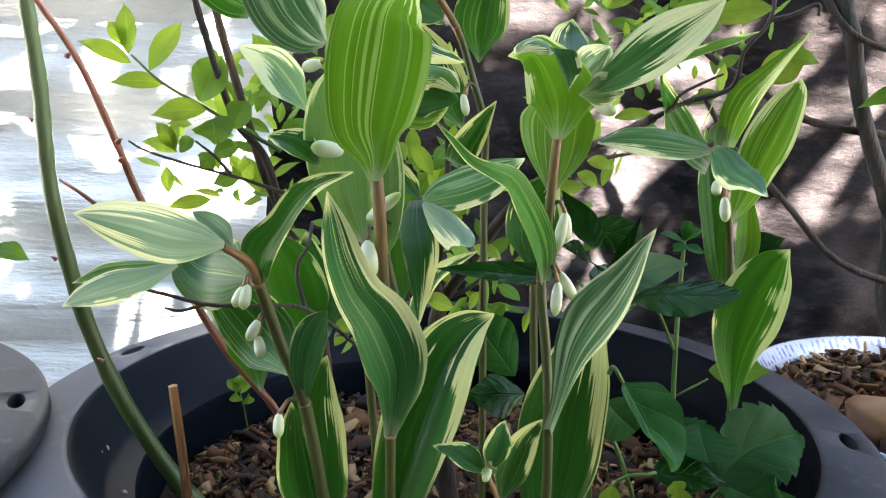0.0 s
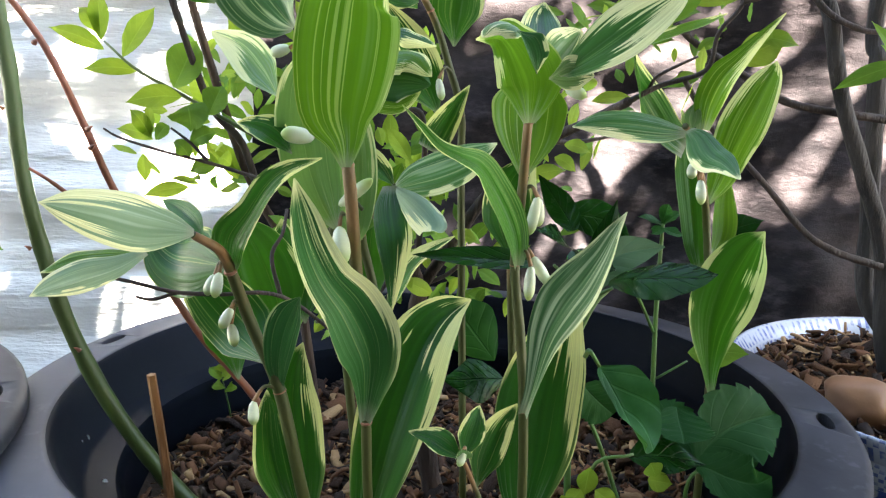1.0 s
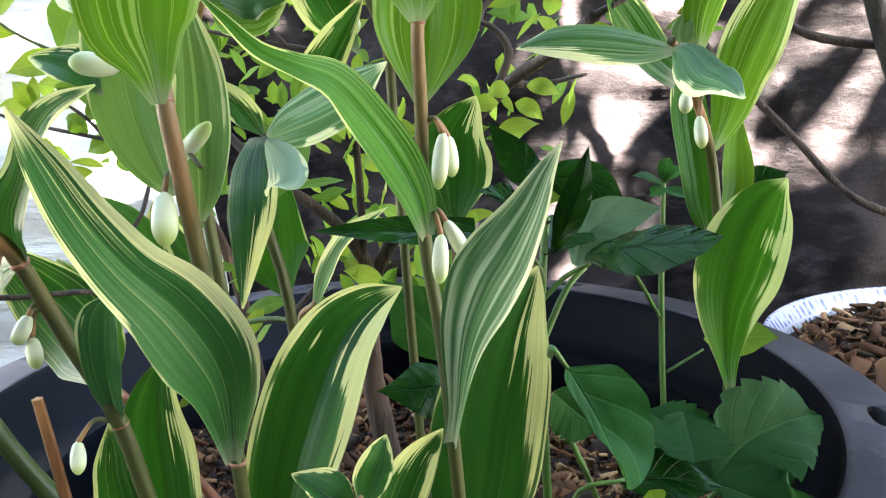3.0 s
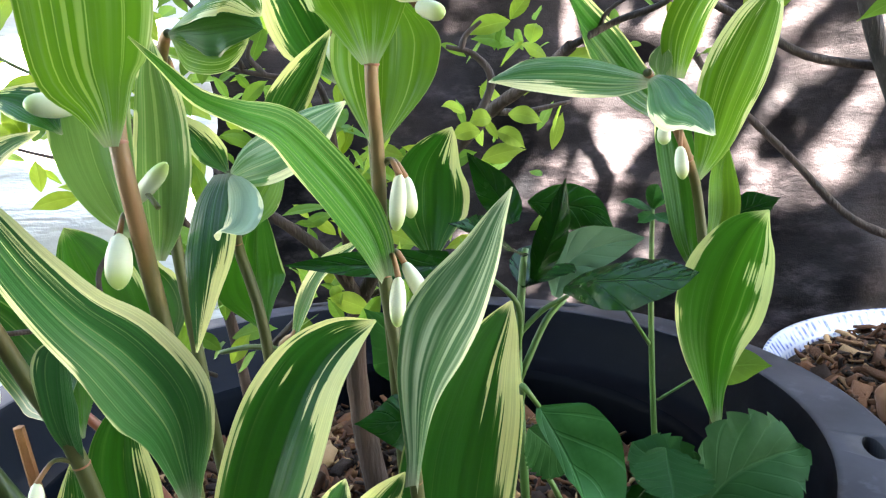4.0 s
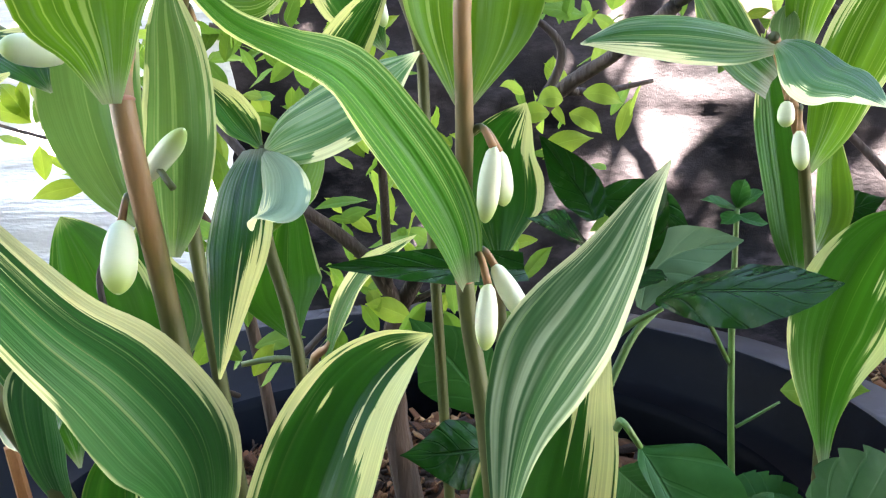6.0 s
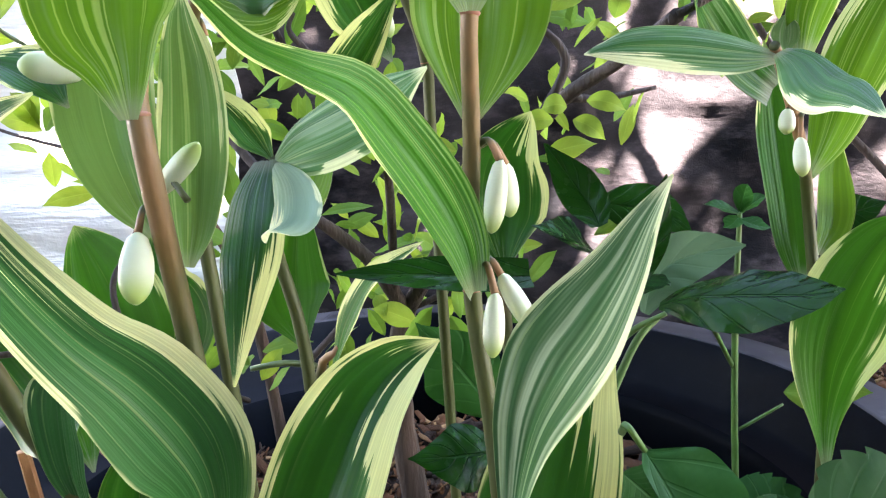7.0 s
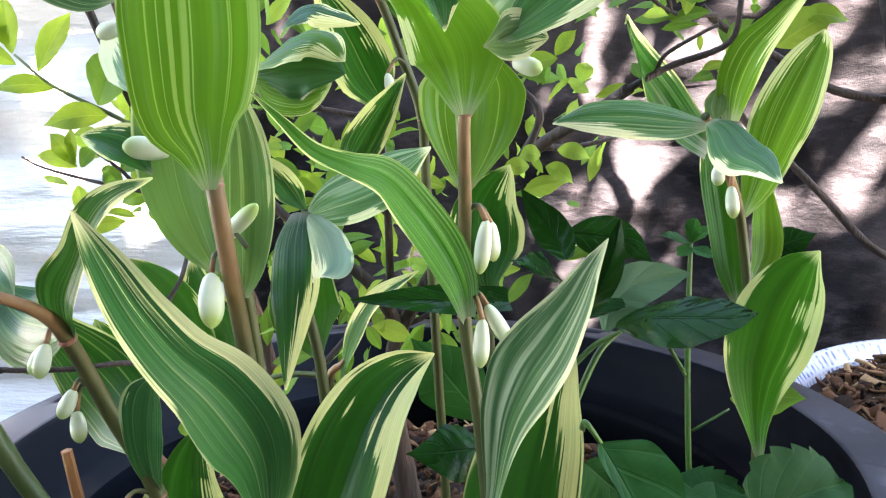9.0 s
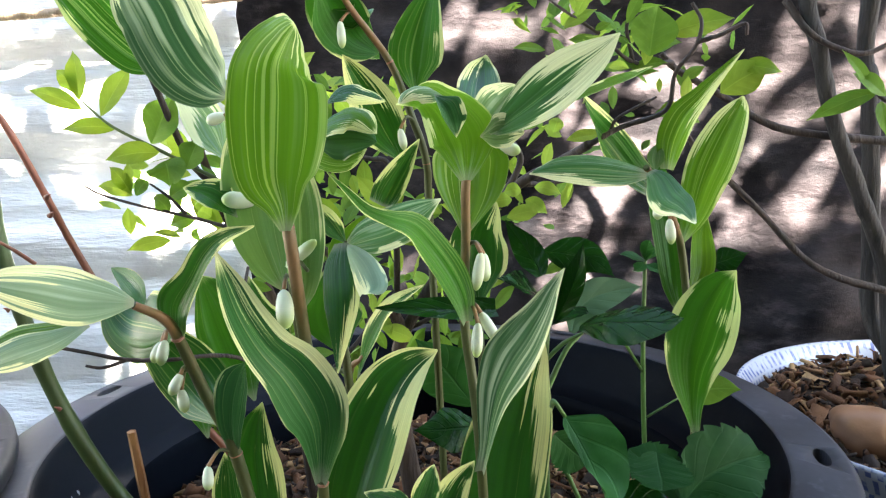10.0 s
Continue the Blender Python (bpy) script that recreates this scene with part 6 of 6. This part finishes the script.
branch(tree, [(0.4822, 0.8000, 0.4734), (0.4322, 0.8000, 0.4885), (0.3976, 0.8000, 0.5090), (0.3567, 0.8000, 0.5521), (0.3221, 0.8000, 0.5861), (0.2937, 0.8000, 0.6114), (0.2594, 0.8000, 0.6636)], 0.004, 0.0028, WOOD_TWIG, "branch")
branch(tree, [(0.4992, 0.8000, 0.6203), (0.4711, 0.8000, 0.6219), (0.3907, 0.8000, 0.6315), (0.3522, 0.8000, 0.6430), (0.3078, 0.8000, 0.6707), (0.2693, 0.8000, 0.6927), (0.2527, 0.8000, 0.7089)], 0.0046, 0.003, WOOD_TWIG, "branch")
branch(tree, [(0.3639, 0.7900, 0.7546), (0.3821, 0.7800, 0.7251), (0.4066, 0.7750, 0.7090), (0.4302, 0.7700, 0.7030), (0.4549, 0.7700, 0.7126)], 0.0036, 0.0022, WOOD_TWIG, "branch")
branch(tree, [(0.3394, 0.5500, 0.6579), (0.3314, 0.5480, 0.6635), (0.3270, 0.5450, 0.6688)], 0.0016, 0.001, WOOD_TWIG, "branch")
leaf(tree, [(0.3309, 0.5450, 0.6645), (0.3132, 0.5410, 0.6599), (0.2976, 0.5410, 0.6535), (0.2859, 0.5450, 0.6466)], 0.0125, mat=LEAF_SHRUB, kind="ovate")
leaf(tree, [(0.3292, 0.5450, 0.6634), (0.3189, 0.5410, 0.6747), (0.3108, 0.5410, 0.6842), (0.3058, 0.5450, 0.6912)], 0.0085, mat=LEAF_SHRUB, kind="ovate")
leaf(tree, [(0.3358, 0.5450, 0.6615), (0.3260, 0.5410, 0.6683), (0.3184, 0.5410, 0.6732), (0.3139, 0.5450, 0.6762)], 0.0120, mat=LEAF_SHRUB, kind="ovate")
leaf(tree, [(0.3332, 0.5450, 0.6580), (0.3325, 0.5410, 0.6521), (0.3341, 0.5410, 0.6443), (0.3377, 0.5450, 0.6362)], 0.0110, mat=LEAF_SHRUB, kind="ovate")
leaf(tree, [(0.2237, 0.7200, 0.7012), (0.2249, 0.7160, 0.7179), (0.2270, 0.7160, 0.7322), (0.2298, 0.7200, 0.7432)], 0.04, mat=LEAF_SHRUB, kind="ovate")
leaf(tree, [(0.2377, 0.7200, 0.7197), (0.2565, 0.7160, 0.7257), (0.2763, 0.7160, 0.7296), (0.2946, 0.7200, 0.7316)], 0.024, mat=LEAF_LIME, kind="ovate")
leaf(tree, [(0.2852, 0.7200, 0.6690), (0.2978, 0.7160, 0.6787), (0.3117, 0.7160, 0.6860), (0.3252, 0.7200, 0.6906)], 0.03, mat=LEAF_LIME, kind="ovate")
leaf(tree, [(0.3011, 0.7200, 0.6911), (0.3123, 0.7160, 0.6912), (0.3249, 0.7160, 0.6890), (0.3374, 0.7200, 0.6856)], 0.016, mat=LEAF_LIME, kind="ovate")
leaf_scatter(tree, (0.1156, 0.7000, 0.7476), (0.2273, 0.7800, 0.6899), 36, 0.03, 45)
leaf_scatter(tree, (0.1891, 0.7200, 0.7487), (0.3174, 0.8000, 0.6997), 16, 0.032, 46)
leaf_scatter(tree, (0.1887, 0.7400, 0.6886), (0.2881, 0.8200, 0.6189), 14, 0.03, 47)
leaf_scatter(tree, (0.0834, 0.7200, 0.7511), (0.1609, 0.8000, 0.7292), 10, 0.03, 48)
branch(tree, [(0.2586, 0.7800, 0.6996), (0.2135, 0.7400, 0.6979), (0.1799, 0.7200, 0.7210), (0.1508, 0.7200, 0.7403), (0.1315, 0.7200, 0.7547)], 0.0022, 0.001, WOOD_TWIG, "branch")
branch(tree, [(0.2135, 0.7400, 0.6979), (0.2058, 0.7300, 0.7309), (0.2228, 0.7200, 0.7387)], 0.002, 0.001, WOOD_TWIG, "branch")
river_stone((0.4220, 0.6950, 0.3660))
weed = weed_plant((-0.1718, 0.7412, 0.3160))
stem(weed, [(-0.1718, 0.7412, 0.3160), (-0.1759, 0.7412, 0.3411), (-0.1800, 0.7412, 0.3614)], 0.0008)
leaf(weed, [(-0.1801, 0.7412, 0.3602), (-0.1831, 0.7372, 0.3665), (-0.1873, 0.7372, 0.3703), (-0.1920, 0.7412, 0.3713)], 0.014, mat=LEAF_LIME, kind="ovate", face=(0, -0.5, 0.85))
leaf(weed, [(-0.1795, 0.7412, 0.3585), (-0.1743, 0.7372, 0.3649), (-0.1702, 0.7372, 0.3688), (-0.1678, 0.7412, 0.3699)], 0.014, mat=LEAF_LIME, kind="ovate", face=(0, -0.5, 0.85))
leaf(weed, [(-0.1780, 0.7412, 0.3521), (-0.1811, 0.7372, 0.3549), (-0.1853, 0.7372, 0.3550), (-0.1901, 0.7412, 0.3529)], 0.014, mat=LEAF_LIME, kind="ovate", face=(0, -0.5, 0.85))
leaf(weed, [(-0.1769, 0.7412, 0.3487), (-0.1719, 0.7372, 0.3526), (-0.1681, 0.7372, 0.3538), (-0.1658, 0.7412, 0.3526)], 0.014, mat=LEAF_LIME, kind="ovate", face=(0, -0.5, 0.85))
leaf(weed, [(-0.1800, 0.7412, 0.3614), (-0.1789, 0.7372, 0.3690), (-0.1788, 0.7372, 0.3742), (-0.1798, 0.7412, 0.3764)], 0.014, mat=LEAF_LIME, kind="ovate", face=(0, -0.5, 0.85))
fleck(first_planter, (-0.2405, 0.5834, 0.3705), 0.0022)
fleck(first_planter, (-0.2076, 0.5356, 0.3584), 0.003)
fleck(first_planter, (-0.2393, 0.5709, 0.3730), 0.0012)
soil_bed("soil", (0.556, 0.755), 0.2055, 0.351, "dark soil in the glazed pot")
pot_mulch = mulch("bark_mulch", (0.556, 0.755), 0.196, 0.3535, 2200, 0.024, "dry brown bark chips and husks in the glazed pot", 8)


# ---- the neighbouring planter, its rim lying on the first one's ----
other = copy_thing(first_planter, pose(-0.567, 0.420, 0, 0, 0, 24.2 + 12.3) @ Matrix.Diagonal((1, 1, 1.042, 1)))
tagged(other, "round black planter whose rim touches its neighbour's", "plant pot", "black planters")
soil_bed("soil", (-0.567, 0.420), 0.229, 0.32, "dark potting soil in the neighbouring planter")


# ---- unseen leaves added overhead, which shade the place ----
# sun patches fitted to the camera's view: the depth of the sunlit spot, its x and z, its half sizes, and how open it is
SUN_PATCHES = ((1.05, 0.268, 0.546, 0.056, 0.056, 0.810), (1.05, 0.434, 0.586, 0.042, 0.032, 0.950), (1.05, 0.520, 0.572, 0.050, 0.030, 0.950), (1.05, 0.528, 0.693, 0.043, 0.063, 0.965), (1.05, 0.332, 0.686, 0.047, 0.035, 0.965),
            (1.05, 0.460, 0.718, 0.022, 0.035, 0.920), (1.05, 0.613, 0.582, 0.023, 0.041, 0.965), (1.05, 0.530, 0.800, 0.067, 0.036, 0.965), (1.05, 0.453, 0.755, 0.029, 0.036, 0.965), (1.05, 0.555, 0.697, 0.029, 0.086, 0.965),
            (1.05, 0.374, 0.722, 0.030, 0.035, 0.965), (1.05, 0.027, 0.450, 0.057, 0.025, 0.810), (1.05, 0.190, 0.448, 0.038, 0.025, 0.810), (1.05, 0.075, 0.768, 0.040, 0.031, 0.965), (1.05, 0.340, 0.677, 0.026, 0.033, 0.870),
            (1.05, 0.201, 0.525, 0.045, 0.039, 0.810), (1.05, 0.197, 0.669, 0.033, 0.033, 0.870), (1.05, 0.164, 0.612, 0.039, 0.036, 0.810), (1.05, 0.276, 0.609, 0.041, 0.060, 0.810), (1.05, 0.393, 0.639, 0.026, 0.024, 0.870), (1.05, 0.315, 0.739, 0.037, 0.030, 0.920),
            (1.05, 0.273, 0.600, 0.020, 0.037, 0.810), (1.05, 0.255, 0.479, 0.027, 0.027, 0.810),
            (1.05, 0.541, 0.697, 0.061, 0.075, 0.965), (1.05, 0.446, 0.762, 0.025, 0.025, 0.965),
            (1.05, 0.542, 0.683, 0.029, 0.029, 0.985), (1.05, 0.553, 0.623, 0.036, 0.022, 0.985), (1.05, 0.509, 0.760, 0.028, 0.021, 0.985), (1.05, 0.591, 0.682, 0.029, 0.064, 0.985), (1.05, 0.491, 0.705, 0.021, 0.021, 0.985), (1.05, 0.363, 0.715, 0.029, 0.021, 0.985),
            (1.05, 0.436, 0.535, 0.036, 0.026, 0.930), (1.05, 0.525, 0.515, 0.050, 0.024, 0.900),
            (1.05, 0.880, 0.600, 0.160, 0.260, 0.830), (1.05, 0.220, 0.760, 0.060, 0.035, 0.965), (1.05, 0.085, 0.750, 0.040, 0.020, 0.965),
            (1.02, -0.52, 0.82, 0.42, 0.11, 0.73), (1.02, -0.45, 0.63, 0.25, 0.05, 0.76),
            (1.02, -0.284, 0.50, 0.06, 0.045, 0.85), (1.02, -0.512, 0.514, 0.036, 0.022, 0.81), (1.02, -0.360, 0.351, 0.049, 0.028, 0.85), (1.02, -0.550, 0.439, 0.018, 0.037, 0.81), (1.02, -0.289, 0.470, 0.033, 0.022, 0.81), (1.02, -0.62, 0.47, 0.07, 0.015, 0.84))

# shade spots kept inside the sun patches to fit the camera's view: x and z of the shade on the fabric, and its half
# sizes
SHADE_SPOTS = ((0.435, 0.702, 0.024, 0.016), (0.454, 0.675, 0.022, 0.014), (0.486, 0.597, 0.033, 0.025), (0.429, 0.767, 0.035, 0.018), (0.463, 0.639, 0.025, 0.012), (0.383, 0.759, 0.018, 0.016), (0.401, 0.669, 0.016, 0.012), (0.410, 0.608, 0.012, 0.017), (0.532, 0.722, 0.013, 0.021), (0.564, 0.759, 0.028, 0.007))


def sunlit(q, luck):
    """Whether the sun's ray over the ground point q is let through to a placed sun patch."""
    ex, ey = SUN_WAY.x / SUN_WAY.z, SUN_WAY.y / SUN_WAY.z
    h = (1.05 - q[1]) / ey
    if any(((q[0] + h * ex - x) / rx) ** 2 + ((h - z) / rz) ** 2 < 1 for x, z, rx, rz in SHADE_SPOTS):
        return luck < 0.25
    for y, x, z, rx, rz, share in SUN_PATCHES:
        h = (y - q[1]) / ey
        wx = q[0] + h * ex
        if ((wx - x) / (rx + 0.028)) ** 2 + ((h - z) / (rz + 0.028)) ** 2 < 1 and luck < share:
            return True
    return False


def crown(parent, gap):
    """Three loose layers of unseen shading leaves; gap is the space between their middles."""
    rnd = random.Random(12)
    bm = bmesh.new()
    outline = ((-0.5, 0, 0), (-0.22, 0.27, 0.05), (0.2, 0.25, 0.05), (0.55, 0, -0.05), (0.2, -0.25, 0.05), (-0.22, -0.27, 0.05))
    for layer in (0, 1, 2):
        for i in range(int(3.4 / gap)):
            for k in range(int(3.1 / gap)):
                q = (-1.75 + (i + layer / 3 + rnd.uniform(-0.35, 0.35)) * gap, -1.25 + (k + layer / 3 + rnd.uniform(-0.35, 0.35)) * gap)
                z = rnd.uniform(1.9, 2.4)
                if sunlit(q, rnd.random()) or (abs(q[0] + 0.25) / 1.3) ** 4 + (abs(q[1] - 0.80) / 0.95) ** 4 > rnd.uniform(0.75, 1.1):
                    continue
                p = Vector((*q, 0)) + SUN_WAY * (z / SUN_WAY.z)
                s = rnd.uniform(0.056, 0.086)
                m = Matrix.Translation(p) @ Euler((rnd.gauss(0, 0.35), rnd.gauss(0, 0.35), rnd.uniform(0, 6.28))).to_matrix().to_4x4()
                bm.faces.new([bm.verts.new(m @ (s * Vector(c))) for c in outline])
    return part("crown", shift(bm, parent), SHADE_CROWN, parent, "unseen leaves added for shade, with gaps for sun patches", smooth=False)


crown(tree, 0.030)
# unseen limbs added to carry the shading leaves
for k in range(8):
    a = 0.4 + k * 0.785
    end = Vector((0.62 + 1.15 * math.cos(a), -0.28 + 0.85 * math.sin(a), 2.15 + 0.1 * math.sin(3 * a)))
    top = Vector((0.55, 0.31, 1.84))
    branch(tree, [tuple(top), tuple(top.lerp(end, 0.3) + Vector((0.03, -0.02, 0.06))), tuple(top.lerp(end, 0.65) + Vector((-0.04, 0.03, 0.04))), tuple(end)], 0.0075, 0.0025, WOOD_TRUNK, "limb")


# pale pole along the top of the white sheet
pole = tube([(-2.3, 0.985, 0.672), (-1.2, 0.98, 0.738), (-0.5, 0.985, 0.780), (-0.20, 0.99, 0.798)], (0.0060, 0.0056, 0.0050), 10, 24, 0.05, 3)
tagged(mesh_object("pole", pole, WOOD_POLE), "thin pale wooden pole across the white sheet", "pole", kind="structure")


def loose_chips(parent, centre, radius, z, n, size, seed):
    """Single larger bark pieces on top of a mulch; they share eight meshes."""
    rnd = random.Random(seed)
    kinds = []
    for i in range(8):
        bm = bmesh.new()
        chip(bm, Matrix.Diagonal((1, rnd.uniform(0.35, 0.75), rnd.uniform(0.06, 0.16), 1)), rnd, rnd.uniform(-2.2, 2.2))
        me = bpy.data.meshes.new("bark_chip")
        bm.to_mesh(me)
        bm.free()
        me.polygons.foreach_set("use_smooth", [True] * len(me.polygons))
        me.materials.append(CHIP_PIECE)
        kinds.append(me)
    for i in range(n):
        a, r = rnd.uniform(0, 2 * math.pi), radius * math.sqrt(rnd.random())
        s = size * rnd.uniform(0.5, 1.0)
        ob = new("bark_chip", kinds[i % 8])
        ob.parent = parent
        ob.matrix_world = pose(centre[0] + r * math.cos(a), centre[1] + r * math.sin(a), z + rnd.uniform(0.001, 0.006), rnd.gauss(0, 22), rnd.gauss(0, 22), rnd.uniform(0, 360)) @ Matrix.Diagonal((s, s, s, 1))


loose_chips(big_mulch, (0.02, 0.63), 0.215, SOIL + 0.006, 260, 0.031, 21)
loose_chips(pot_mulch, (0.556, 0.755), 0.188, 0.357, 150, 0.030, 22)
